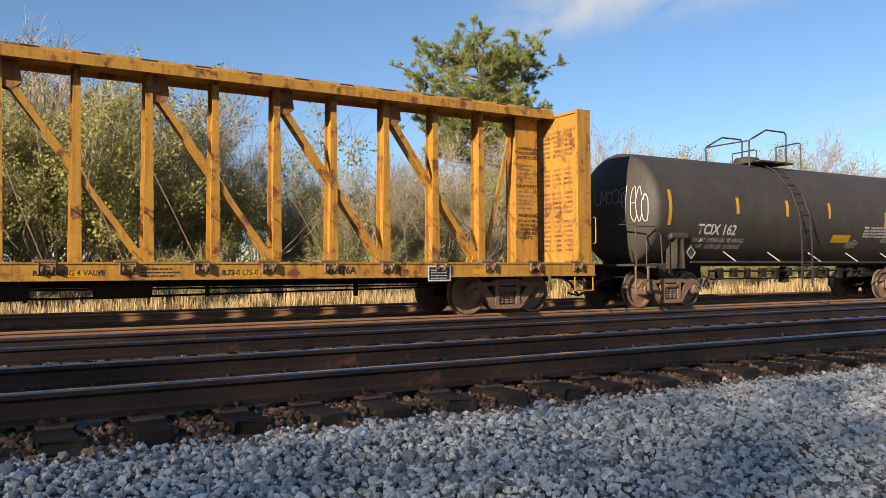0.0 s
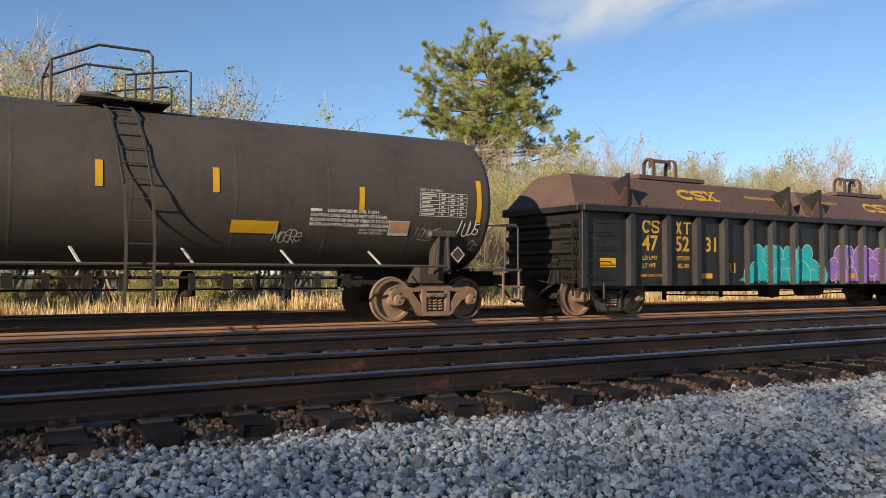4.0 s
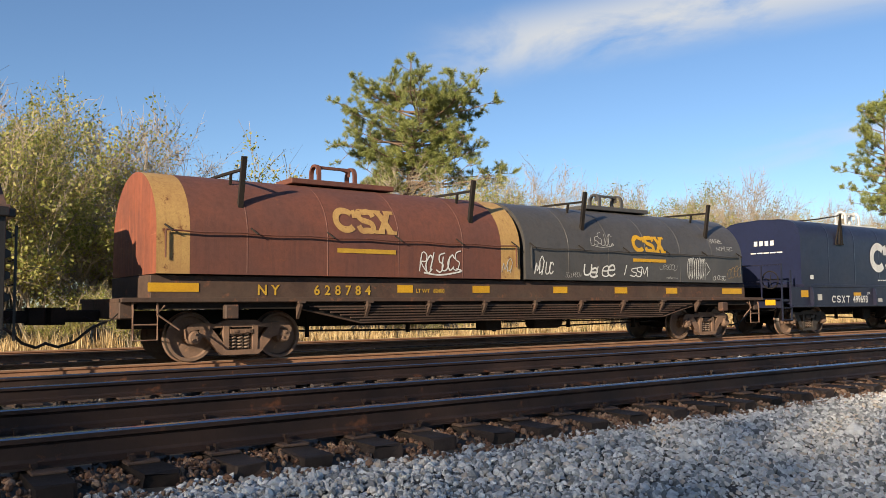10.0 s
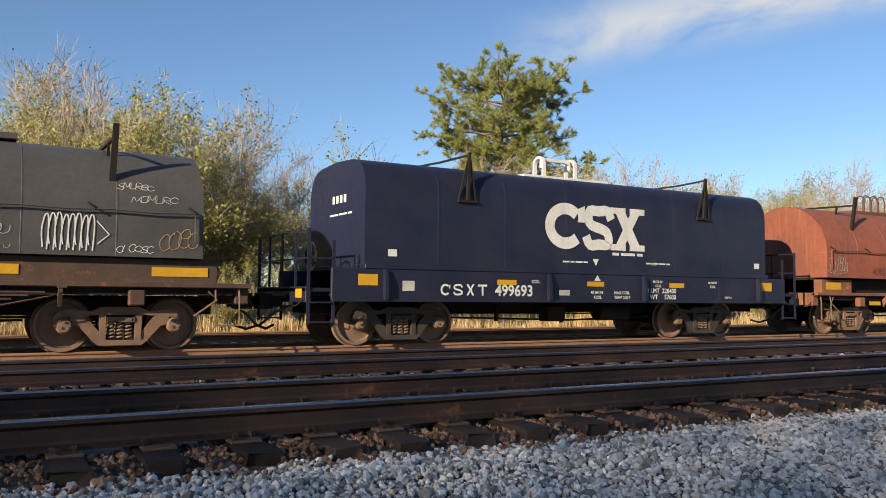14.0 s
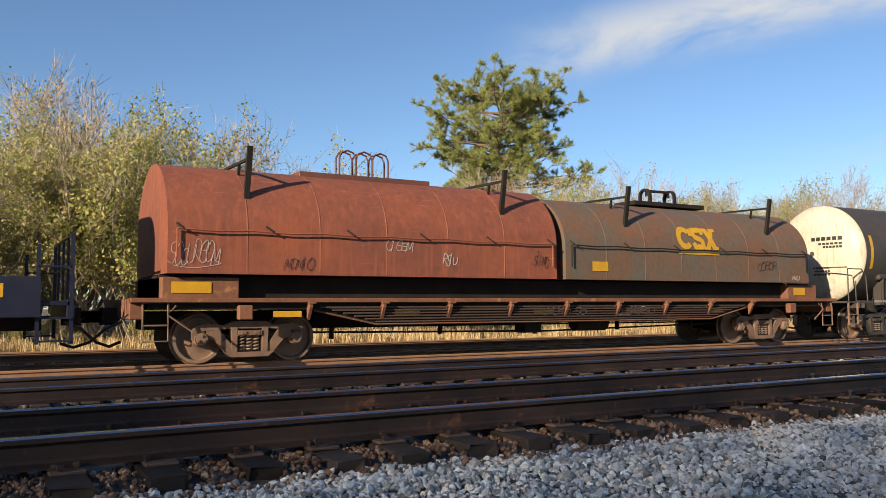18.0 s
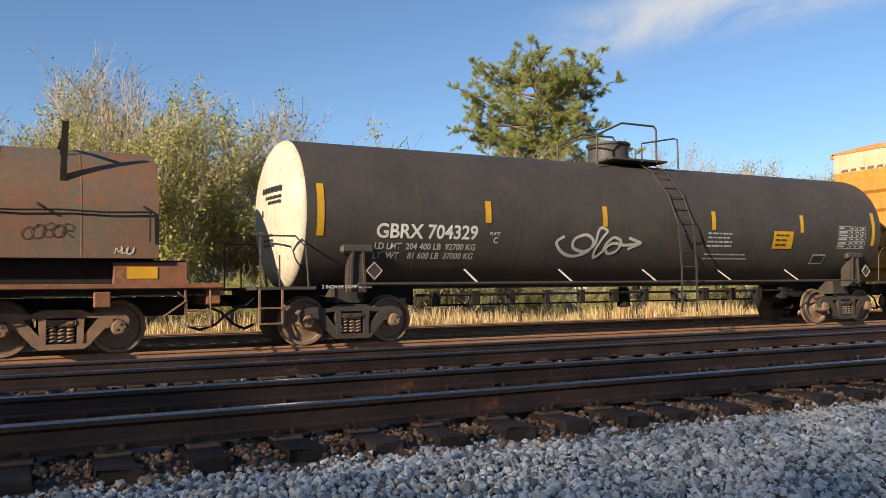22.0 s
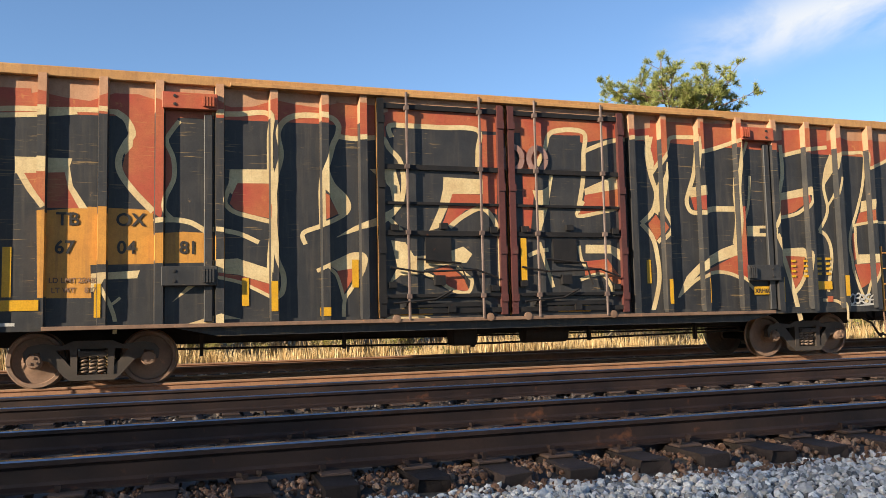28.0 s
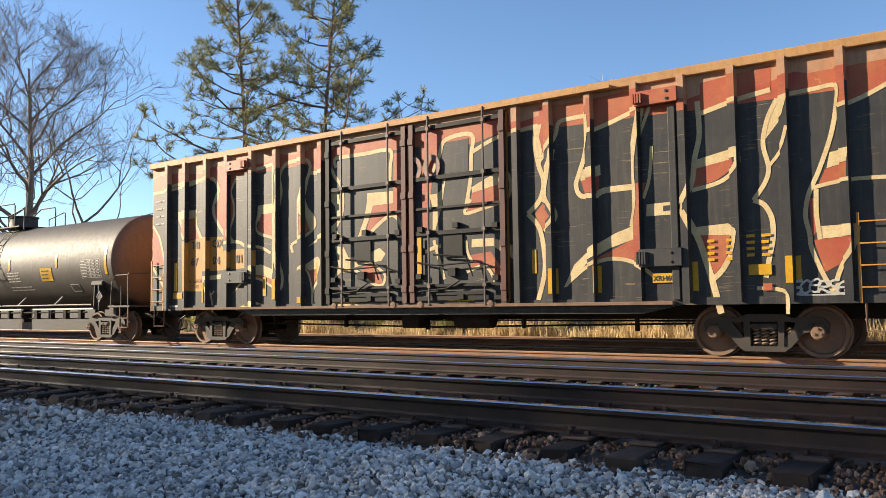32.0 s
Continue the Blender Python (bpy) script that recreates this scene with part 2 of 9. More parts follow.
M['leaf'] = islands("leaf_mixed", [(0.0, (0.22, 0.25, 0.06)), (0.45, (0.44, 0.43, 0.12)), (0.8, (0.56, 0.49, 0.18)), (1.0, (0.60, 0.46, 0.24))], 0.6, bump=0, trans=0.45)
M['leaf_dark'] = islands("leaf_olive", [(0.0, (0.15, 0.185, 0.05)), (0.6, (0.31, 0.33, 0.09)), (1.0, (0.44, 0.42, 0.14))], 0.55, bump=0, trans=0.4)
M['leaf_tan'] = islands("leaf_tan", [(0.0, (0.26, 0.20, 0.085)), (0.6, (0.42, 0.33, 0.16)), (1.0, (0.54, 0.43, 0.25))], 0.7, bump=0, trans=0.3)
M['needle'] = islands("pine_needle", [(0.0, (0.18, 0.22, 0.065)), (0.5, (0.35, 0.38, 0.115)), (1.0, (0.54, 0.52, 0.20))], 0.5, bump=0, trans=0.4)
M['needle_gray'] = islands("pine_needle_gray", [(0.0, (0.12, 0.14, 0.075)), (0.5, (0.21, 0.225, 0.11)), (1.0, (0.36, 0.33, 0.14))], 0.6, bump=0, trans=0.35)
M['truck'] = surface("truck_steel", (0.20, 0.11, 0.07), (0.095, 0.058, 0.042), 4.0, 0.85, 0.0, rust=0.25, rust_col=(0.30, 0.135, 0.07), dust=0.4, dust_col=(0.34, 0.23, 0.155))
M['truck_black'] = surface("truck_black", (0.020, 0.018, 0.017), (0.042, 0.034, 0.028), 4.0, 0.7, 0.0, dust=0.35, dust_col=(0.14, 0.10, 0.075))
M['wheel'] = surface("wheel_steel", (0.23, 0.135, 0.088), (0.12, 0.075, 0.054), 2.5, 0.75, 0.0, rust=0.4, rust_col=(0.29, 0.155, 0.09), dust=0.3, dust_col=(0.34, 0.25, 0.18))
M['tread'] = surface("wheel_tread", (0.36, 0.33, 0.30), (0.24, 0.21, 0.19), 3.0, 0.35, 0.9, bump=0.03)
M['spring'] = surface("spring_steel", (0.26, 0.18, 0.13), (0.16, 0.11, 0.08), 6.0, 0.7, dust=0.3)
# Near-black: the shade beneath the cars is put into this colour.
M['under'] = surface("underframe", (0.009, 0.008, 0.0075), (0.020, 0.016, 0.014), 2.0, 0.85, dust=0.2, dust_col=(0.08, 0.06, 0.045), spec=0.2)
M['yellow'] = surface("yellow_paint_worn", (0.50, 0.26, 0.035), (0.40, 0.20, 0.035), 1.2, 0.6, rust=0.55, rust_col=(0.13, 0.045, 0.02), scrape=0.5, scrape_col=(0.20, 0.10, 0.04), streak=0.8, streak_col=(0.18, 0.07, 0.025))
M['yellow_deck'] = surface("yellow_deck_rusty", (0.40, 0.20, 0.04), (0.24, 0.10, 0.035), 1.6, 0.7, rust=0.8, rust_col=(0.13, 0.05, 0.03), streak=0.6, streak_col=(0.10, 0.045, 0.03))
M['tank_black'] = surface("tank_black_paint", (0.036, 0.033, 0.031), (0.052, 0.047, 0.043), 0.9, 0.62, streak=0.35, streak_col=(0.075, 0.062, 0.052), dust=0.4, dust_col=(0.105, 0.070, 0.05), bump=0.05, spec=0.42)
M['tank_brown'] = surface("tank_brown_primer", (0.20, 0.115, 0.075), (0.15, 0.09, 0.062), 1.2, 0.6, streak=0.4, streak_col=(0.11, 0.065, 0.045), dust=0.2, bump=0.05)
M['tank_cream'] = surface("tank_cream_paint", (0.62, 0.56, 0.44), (0.52, 0.45, 0.34), 1.5, 0.5, streak=0.55, streak_col=(0.30, 0.17, 0.08), bump=0.05)
M['gon_black'] = surface("gondola_black_paint", (0.010, 0.0095, 0.010), (0.019, 0.0165, 0.0165), 1.2, 0.42, streak=0.25, streak_col=(0.06, 0.048, 0.04), rust=0.03, bump=0.12, spec=0.45)
# Lighter copy of the black: sun on posts and rivets put into the colour.
M['gon_post'] = surface("gondola_black_lit", (0.020, 0.018, 0.019), (0.036, 0.030, 0.028), 1.2, 0.42, streak=0.3, streak_col=(0.085, 0.065, 0.052), rust=0.05, bump=0.12, spec=0.5)
M['hood_brown'] = surface("hood_brown", (0.105, 0.062, 0.048), (0.075, 0.048, 0.040), 1.3, 0.6, streak=0.35, streak_col=(0.14, 0.06, 0.035), rust=0.18, rust_col=(0.17, 0.06, 0.035))
M['hood_red'] = surface("hood_red_oxide", (0.17, 0.060, 0.037), (0.115, 0.050, 0.038), 1.0, 0.6, streak=0.55, streak_col=(0.08, 0.035, 0.028), rust=0.15, rust_col=(0.20, 0.07, 0.03))
M['hood_red2'] = surface("hood_orange_oxide", (0.29, 0.082, 0.040), (0.17, 0.060, 0.040), 0.6, 0.62, streak=0.75, streak_col=(0.32, 0.095, 0.045), rust=0.2, rust_col=(0.12, 0.045, 0.032), scrape=0.5, scrape_col=(0.40, 0.17, 0.09))
M['hood_gray'] = surface("hood_gray_black", (0.080, 0.074, 0.070), (0.060, 0.056, 0.053), 1.2, 0.42, streak=0.3, streak_col=(0.10, 0.075, 0.055), rust=0.05)
M['hood_olive'] = surface("hood_olive_rust", (0.165, 0.080, 0.046), (0.105, 0.105, 0.082), 0.9, 0.65, streak=0.65, streak_col=(0.19, 0.08, 0.038), rust=0.4, rust_col=(0.20, 0.078, 0.034))
M['hood_yellow'] = surface("hood_cream_band", (0.47, 0.29, 0.10), (0.38, 0.22, 0.08), 2.0, 0.6, rust=0.3, streak=0.5, streak_col=(0.20, 0.09, 0.04))
M['coil_frame'] = surface("coil_car_frame", (0.080, 0.042, 0.029), (0.045, 0.028, 0.022), 1.5, 0.75, rust=0.35, rust_col=(0.16, 0.062, 0.03), dust=0.15)
M['coil_rust'] = surface("coil_car_rust", (0.26, 0.105, 0.05), (0.15, 0.062, 0.036), 1.8, 0.8, rust=0.3, rust_col=(0.34, 0.16, 0.07), streak=0.4, streak_col=(0.09, 0.045, 0.03))
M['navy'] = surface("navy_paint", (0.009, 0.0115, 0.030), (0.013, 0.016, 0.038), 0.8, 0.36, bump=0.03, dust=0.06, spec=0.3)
# Hood ends: a lighter navy than the sides.
M['navy_end'] = surface("navy_end_lighter", (0.018, 0.022, 0.055), (0.014, 0.018, 0.045), 0.8, 0.35, bump=0.03)
M['box_yellow'] = surface("boxcar_yellow", (0.57, 0.27, 0.045), (0.48, 0.215, 0.04), 1.0, 0.55, streak=0.45, streak_col=(0.17, 0.085, 0.04), rust=0.08)
M['box_roof'] = surface("boxcar_top_rail", (0.48, 0.27, 0.10), (0.38, 0.19, 0.07), 1.2, 0.6, streak=0.4, streak_col=(0.14, 0.07, 0.04))
M['g_tan'] = surface("faded_tan_paint", (0.47, 0.27, 0.16), (0.38, 0.20, 0.11), 1.0, 0.6, streak=0.35, streak_col=(0.26, 0.12, 0.06), rust=0.06)
M['post_red'] = surface("door_post_red", (0.115, 0.032, 0.027), (0.06, 0.024, 0.021), 2.0, 0.55, rust=0.2, rust_col=(0.10, 0.05, 0.04), bump=0.05)
M['white'] = surface("white_paint", (0.70, 0.69, 0.66), (0.6, 0.58, 0.54), 3.0, 0.6, bump=0.03, streak=0.2, streak_col=(0.35, 0.3, 0.25))
M['end_cream'] = surface("end_cream_paint", (0.62, 0.50, 0.33), (0.50, 0.38, 0.23), 2.0, 0.6, bump=0.03, streak=0.4, streak_col=(0.34, 0.20, 0.09))
M['off_white'] = surface("stencil_white", (0.52, 0.50, 0.46), (0.40, 0.38, 0.35), 12.0, 0.7, bump=0.0)
M['stripe'] = surface("reflective_yellow", (0.62, 0.34, 0.015), (0.52, 0.27, 0.015), 4.0, 0.4, bump=0.03)
M['gold'] = surface("stencil_gold", (0.55, 0.33, 0.03), (0.42, 0.24, 0.03), 6.0, 0.6, bump=0.02)
M['black'] = surface("black_paint", (0.012, 0.012, 0.013), (0.028, 0.025, 0.024), 3.0, 0.5, bump=0.05, dust=0.1)
M['g_black'] = surface("spray_black", (0.017, 0.019, 0.023), (0.036, 0.036, 0.037), 2.5, 0.5, bump=0.05, streak=0.35, streak_col=(0.10, 0.08, 0.06), rust=0.10, rust_col=(0.17, 0.11, 0.06), dust=0.15, dust_col=(0.13, 0.105, 0.08), spec=0.38, scrape=0.8)
M['lock_iron'] = surface("lock_iron", (0.17, 0.12, 0.10), (0.08, 0.055, 0.048), 3.0, 0.5, rust=0.2, rust_col=(0.15, 0.05, 0.03), bump=0.05)
M['door_iron'] = surface("door_iron", (0.012, 0.012, 0.013), (0.024, 0.021, 0.020), 3.0, 0.55, bump=0.05, rust=0.08, spec=0.2)
M['g_rose'] = surface("spray_rose", (0.33, 0.20, 0.17), (0.24, 0.13, 0.10), 3.0, 0.6, bump=0.03)
M['g_red'] = surface("spray_red", (0.35, 0.058, 0.036), (0.40, 0.13, 0.05), 1.6, 0.55, bump=0.05, rust=0.14, rust_col=(0.46, 0.21, 0.06), scrape=0.8, scrape_col=(0.42, 0.2, 0.07))
M['g_cream'] = surface("spray_cream", (0.66, 0.53, 0.29), (0.52, 0.37, 0.19), 2.5, 0.6, bump=0.03, streak=0.3, streak_col=(0.34, 0.22, 0.11), scrape=0.3, scrape_col=(0.12, 0.09, 0.06))
M['g_teal'] = surface("spray_teal", (0.02, 0.40, 0.42), (0.014, 0.31, 0.34), 3.0, 0.5, bump=0.03)
M['g_violet'] = surface("spray_violet", (0.30, 0.14, 0.43), (0.22, 0.11, 0.36), 2.0, 0.5, bump=0.03)
M['g_pink'] = surface("spray_pink", (0.46, 0.16, 0.44), (0.36, 0.13, 0.40), 2.0, 0.5, bump=0.03)
M['g_blue'] = surface("spray_blue", (0.06, 0.09, 0.30), (0.05, 0.07, 0.22), 2.0, 0.5, bump=0.03)
M['g_mint'] = surface("spray_mint", (0.22, 0.45, 0.36), (0.30, 0.50, 0.42), 2.0, 0.5, bump=0.03)


# ---- mesh helpers ----
def finish(name, bm, mats, smooth=False):
    me = bpy.data.meshes.new(name)
    bmesh.ops.recalc_face_normals(bm, faces=bm.faces[:])
    bm.to_mesh(me)
    bm.free()
    for mt in mats if isinstance(mats, (list, tuple)) else [mats]:
        me.materials.append(mt)
    if smooth:
        me.polygons.foreach_set("use_smooth", [True] * len(me.polygons))
        me.set_sharp_from_angle(angle=radians(38))
    return me


def part(name, bm, mat, parent, label="", smooth=False):
    ob = new(name, finish(name, bm, mat, smooth))
    ob.parent = parent
    if label:
        ob["label"] = label
    return ob


def box(bm, x0, x1, y0, y1, z0, z1, mi=0):
    v = [bm.verts.new(p) for p in ((x0, y0, z0), (x1, y0, z0), (x1, y1, z0), (x0, y1, z0), (x0, y0, z1), (x1, y0, z1), (x1, y1, z1), (x0, y1, z1))]
    for q in ((3, 2, 1, 0), (4, 5, 6, 7), (0, 1, 5, 4), (1, 2, 6, 5), (2, 3, 7, 6), (3, 0, 4, 7)):
        bm.faces.new([v[k] for k in q]).material_index = mi
    return bm


def bbox(x0, x1, y0, y1, z0, z1, r=0.012):
    """A box with its edges taken off."""
    bm = box(bmesh.new(), x0, x1, y0, y1, z0, z1)
    bmesh.ops.bevel(bm, geom=bm.edges[:], offset=r, segments=1, affect='EDGES')
    return bm


def bar(bm, a, b, w, h=None, mi=0):
    """A bar of rectangular section from a to b."""
    a, b = Vector(a), Vector(b)
    d = (b - a).normalized()
    side = d.cross(Vector((0, 0, 1)) if abs(d.z) < 0.95 else Vector((0, 1, 0))).normalized()
    up = side.cross(d)
    h = h or w
    ring = [[bm.verts.new(p + side * sx * w / 2 + up * sy * h / 2) for sx, sy in ((-1, -1), (1, -1), (1, 1), (-1, 1))] for p in (a, b)]
    for k in range(4):
        bm.faces.new((ring[0][k], ring[0][(k + 1) % 4], ring[1][(k + 1) % 4], ring[1][k])).material_index = mi
    bm.faces.new(ring[0][::-1]).material_index = mi
    bm.faces.new(ring[1]).material_index = mi
    return bm


def rod(bm, pts, r, seg=6, mi=0, ends=None):
    """A round rod through the points; ends: its radius at start and end."""
    pts = [Vector(p) for p in pts]
    rings = []
    for k, p in enumerate(pts):
        d = (pts[min(k + 1, len(pts) - 1)] - pts[max(k - 1, 0)]).normalized()
        side = d.cross(Vector((0, 0, 1)) if abs(d.z) < 0.9 else Vector((0, 1, 0))).normalized()
        up = side.cross(d)
        rr = r if ends is None else ends[0] + (ends[1] - ends[0]) * k / (len(pts) - 1)
        rings.append([bm.verts.new(p + (side * math.cos(2 * math.pi * j / seg) + up * math.sin(2 * math.pi * j / seg)) * rr) for j in range(seg)])
    for a, b in zip(rings, rings[1:]):
        for j in range(seg):
            bm.faces.new((a[j], a[(j + 1) % seg], b[(j + 1) % seg], b[j])).material_index = mi
    bm.faces.new(rings[0][::-1]).material_index = mi
    bm.faces.new(rings[-1]).material_index = mi
    return bm


def prism(bm, poly, axis, lo, hi, mi=0):
    """A 2D outline drawn out along an axis: 'x' takes (y, z), 'y' takes (x, z), 'z' takes (x, y)."""
    put = {'x': lambda p, w: (w, p[0], p[1]), 'y': lambda p, w: (p[0], w, p[1]), 'z': lambda p, w: (p[0], p[1], w)}[axis]
    a, b = [bm.verts.new(put(p, lo)) for p in poly], [bm.verts.new(put(p, hi)) for p in poly]
    k = len(poly)
    for j in range(k):
        bm.faces.new((a[j], a[(j + 1) % k], b[(j + 1) % k], b[j])).material_index = mi
    bm.faces.new(a[::-1]).material_index = mi
    bm.faces.new(b).material_index = mi
    return bm


def lathe(bm, prof, seg, axis='y', mi=None):
    """Turns (radius, along) points round an axis; mi: a material index for each band."""
    rings = []
    for r, w in prof:
        ring = []
        for j in range(seg):
            c, s = r * math.cos(2 * math.pi * j / seg), r * math.sin(2 * math.pi * j / seg)
            ring.append(bm.verts.new({'y': (c, w, s), 'x': (w, c, s), 'z': (c, s, w)}[axis]))
        rings.append(ring)
    for k, (a, b) in enumerate(zip(rings, rings[1:])):
        for j in range(seg):
            bm.faces.new((a[j], a[(j + 1) % seg], b[(j + 1) % seg], b[j])).material_index = mi[k] if mi else 0
    bm.faces.new(rings[0][::-1])
    bm.faces.new(rings[-1])
    return bm


def text_mesh(text, size, spread=1.0, bold=0.022):
    """The outline of some words in the built-in font, filled, as flat triangles (x, z), from the origin to the right."""
    cu = bpy.data.curves.new("words", 'FONT')
    cu.body, cu.size, cu.space_character = text, size, spread
    cu.resolution_u = 3
    cu.offset = bold * size
    ob = bpy.data.objects.new("words", cu)
    me = ob.to_mesh()
    bm = bmesh.new()
    bm.from_mesh(me)
    ob.to_mesh_clear()
    bpy.data.objects.remove(ob)
    bpy.data.curves.remove(cu)
    bmesh.ops.triangulate(bm, faces=bm.faces[:])
    for v in bm.verts:
        v.co = (v.co.x, 0, v.co.y)
    return bm


# ---- ground and tracks ----
def ground_height(x, y):
    """Height of the graded ground: shoulders, the ballast bed and the ditch with grass behind."""
    top = -0.315
    if y < 3.6:
        z = top - (3.6 - y) * 0.13 if y > 0.2 else -0.757
    elif y < 7.0:
        z = top + 0.060 * max(0.0, min(1.0, (y - 3.98) / 0.22, (7.0 - y) / 0.4))
    elif y < 22.6:
        k = 0.0
        if y > 7.0:
            k = min(1.0, (y - 7.0) / 8.0)
        z = top - 0.27 * k
    else:
        z = -0.57 - min(0.55, (y - 22.6) * 0.14)
        if y > 30:
            z += min(1.2, (y - 30) * 0.05)
    return z + 0.025 * noise.noise(Vector((x * 0.7, y * 0.9, 0)))


def build_ground():
    xs = [-1500, -600, -250, -120, -80] + [-60 + 2.0 * k for k in range(86)] + [130, 200, 400, 900, 1500]
    ys = [-1500, -500, -150, -60, -25, -10, -4] + [-2 + 0.35 * k for k in range(90)] + [30.5, 33, 37, 42, 50, 70, 120, 300, 800, 2000]
    bm = bmesh.new()
    grid = [[bm.verts.new((x, y, ground_height(x, y))) for x in xs] for y in ys]
    for a, b in zip(grid, grid[1:]):
        for j in range(len(xs) - 1):
            f = bm.faces.new((a[j], a[j + 1], b[j + 1], b[j]))
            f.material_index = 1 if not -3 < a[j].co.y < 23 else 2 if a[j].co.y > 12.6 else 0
    soil = surface("soil_litter", (0.16, 0.12, 0.075), (0.09, 0.075, 0.04), 1.2, 0.95, bump=1.0, bump_scale=8)
    # Paler gravel from y 12.6 on, with sunlit brightness put into its colour.
    pale = surface("ground_sunlit_ballast", (0.40, 0.35, 0.29), (0.25, 0.20, 0.16), 5.0, 0.95, bump=1.0, bump_scale=22, dust=0.3)
    ob = new("ground", finish("ground", bm, [M['ground'], soil, pale], True))
    tagged(ob, "gravel rail yard ground with leafy soil beyond the tracks", "ground", kind="structure")


build_ground()

RAIL_PROFILE = [(-0.076, -0.186), (0.076, -0.186), (0.076, -0.172), (0.020, -0.155), (0.010, -0.135), (0.010, -0.060), (0.018, -0.046), (0.036, -0.038),
                (0.037, -0.010), (0.030, 0.0), (-0.030, 0.0), (-0.037, -0.010), (-0.036, -0.038), (-0.018, -0.046), (-0.010, -0.060), (-0.010, -0.135),
                (-0.020, -0.155), (-0.076, -0.172)]


def rail_mesh(name, side, head):
    bm = bmesh.new()
    xs = (-420, 520)
    rings = [[bm.verts.new((x, y, z)) for y, z in RAIL_PROFILE] for x in xs]
    k = len(RAIL_PROFILE)
    for j in range(k):
        f = bm.faces.new((rings[0][j], rings[0][(j + 1) % k], rings[1][(j + 1) % k], rings[1][j]))
        f.material_index = 1 if j in (8, 9, 10) else 0
    for r in rings:
        bm.faces.new(r)
    return finish(name, bm, [side, head])


# Same rail twice, with shaded and with sunlit colours.
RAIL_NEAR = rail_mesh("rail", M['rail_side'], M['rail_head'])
RAIL_SUNLIT = rail_mesh("rail", M['rail_side_far'], M['rail_head_far'])


def tie_mesh(seed):
    rnd = random.Random(seed)
    bm = bbox(-0.115, 0.115, -1.30, 1.30, -0.17, 0.0, 0.015)
    for v in bm.verts:
        v.co += Vector((rnd.uniform(-.012, .012), rnd.uniform(-.03, .03), rnd.uniform(-.008, .006)))
    return finish("tie", bm, M['tie'])


def spike_mesh(tall):
    bm = bmesh.new()
    box(bm, -0.009, 0.009, -0.009, 0.009, 0.0, 0.012 + tall)
    box(bm, -0.018, 0.018, -0.022, 0.016, 0.012 + tall, 0.034 + tall)
    return finish("spike", bm, M['rail_side'])


def plate_mesh():
    bm = bbox(-0.10, 0.10, -0.19, 0.17, 0.0, 0.022, 0.006)
    return finish("tie_plate", bm, M['plate'])


TIES = [tie_mesh(k) for k in range(5)]
SPIKES = [spike_mesh(t) for t in (0.0, 0.006, 0.022)]
PLATE = plate_mesh()


def shared(name, me, parent, x, y, z, rz=0.0):
    ob = new(name, me)
    ob.parent = parent
    ob.matrix_basis = pose(x, y, z, 0, 0, rz)
    return ob


TIE_X = {}


def build_track(index, label, rail, near):
    rnd = random.Random(40 + index)
    y, z = TRACK_Y[index], TRACK_Z[index]
    top = tagged(new("railway_track"), label, "railway track", "parallel railway tracks", "structure")
    top.location = (0, y, z)
    for dy in (-GAUGE / 2, GAUGE / 2):
        shared("rail", rail, top, 0, dy, 0)
    rest = bmesh.new()
    k, x = 0, -60.0
    while x < 120.0:
        lean, shift = rnd.uniform(-1.6, 1.6), rnd.uniform(-0.05, 0.05)
        if near and -22 < x < 46 or not near and index == 1 and -16 < x < 26:
            shared("tie", TIES[k % 5], top, x, shift, -0.208, lean)
            for dy in (-GAUGE / 2, GAUGE / 2):
                shared("tie_plate", PLATE, top, x + rnd.uniform(-.012, .012), dy, -0.208, 180 if dy > 0 else 0)
                if near and -16 < x < 30:
                    for sx, sy in ((-0.055, -0.095), (0.06, -0.095), (-0.05, -0.16)) if dy < 0 else ((-0.055, -0.095), (0.06, -0.095)):
                        if rnd.random() < 0.78:
                            shared("spike", SPIKES[rnd.choice((0, 0, 1, 1, 2))], top, x + sx + rnd.uniform(-.012, .012), dy + sy, -0.186, rnd.uniform(-25, 25))
        else:
            box(rest, x - 0.115, x + 0.115, -1.3 + shift, 1.3 + shift, -0.37, -0.208 + rnd.uniform(-.01, .004))
        TIE_X.setdefault(index, []).append(x)
        k += 1
        x += 0.512 + rnd.uniform(-0.03, 0.03)
    tagged(part("far_ties", rest, M['tie'], top), kind="stuff")
    return top


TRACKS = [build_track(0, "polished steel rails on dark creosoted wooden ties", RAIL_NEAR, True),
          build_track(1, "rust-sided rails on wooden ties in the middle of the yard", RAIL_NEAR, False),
          build_track(2, "rails under the freight train, rusty and half buried", RAIL_SUNLIT, False),
          build_track(3, "brown rails in front of dry grass, coloured as sunlit", RAIL_SUNLIT, False)]


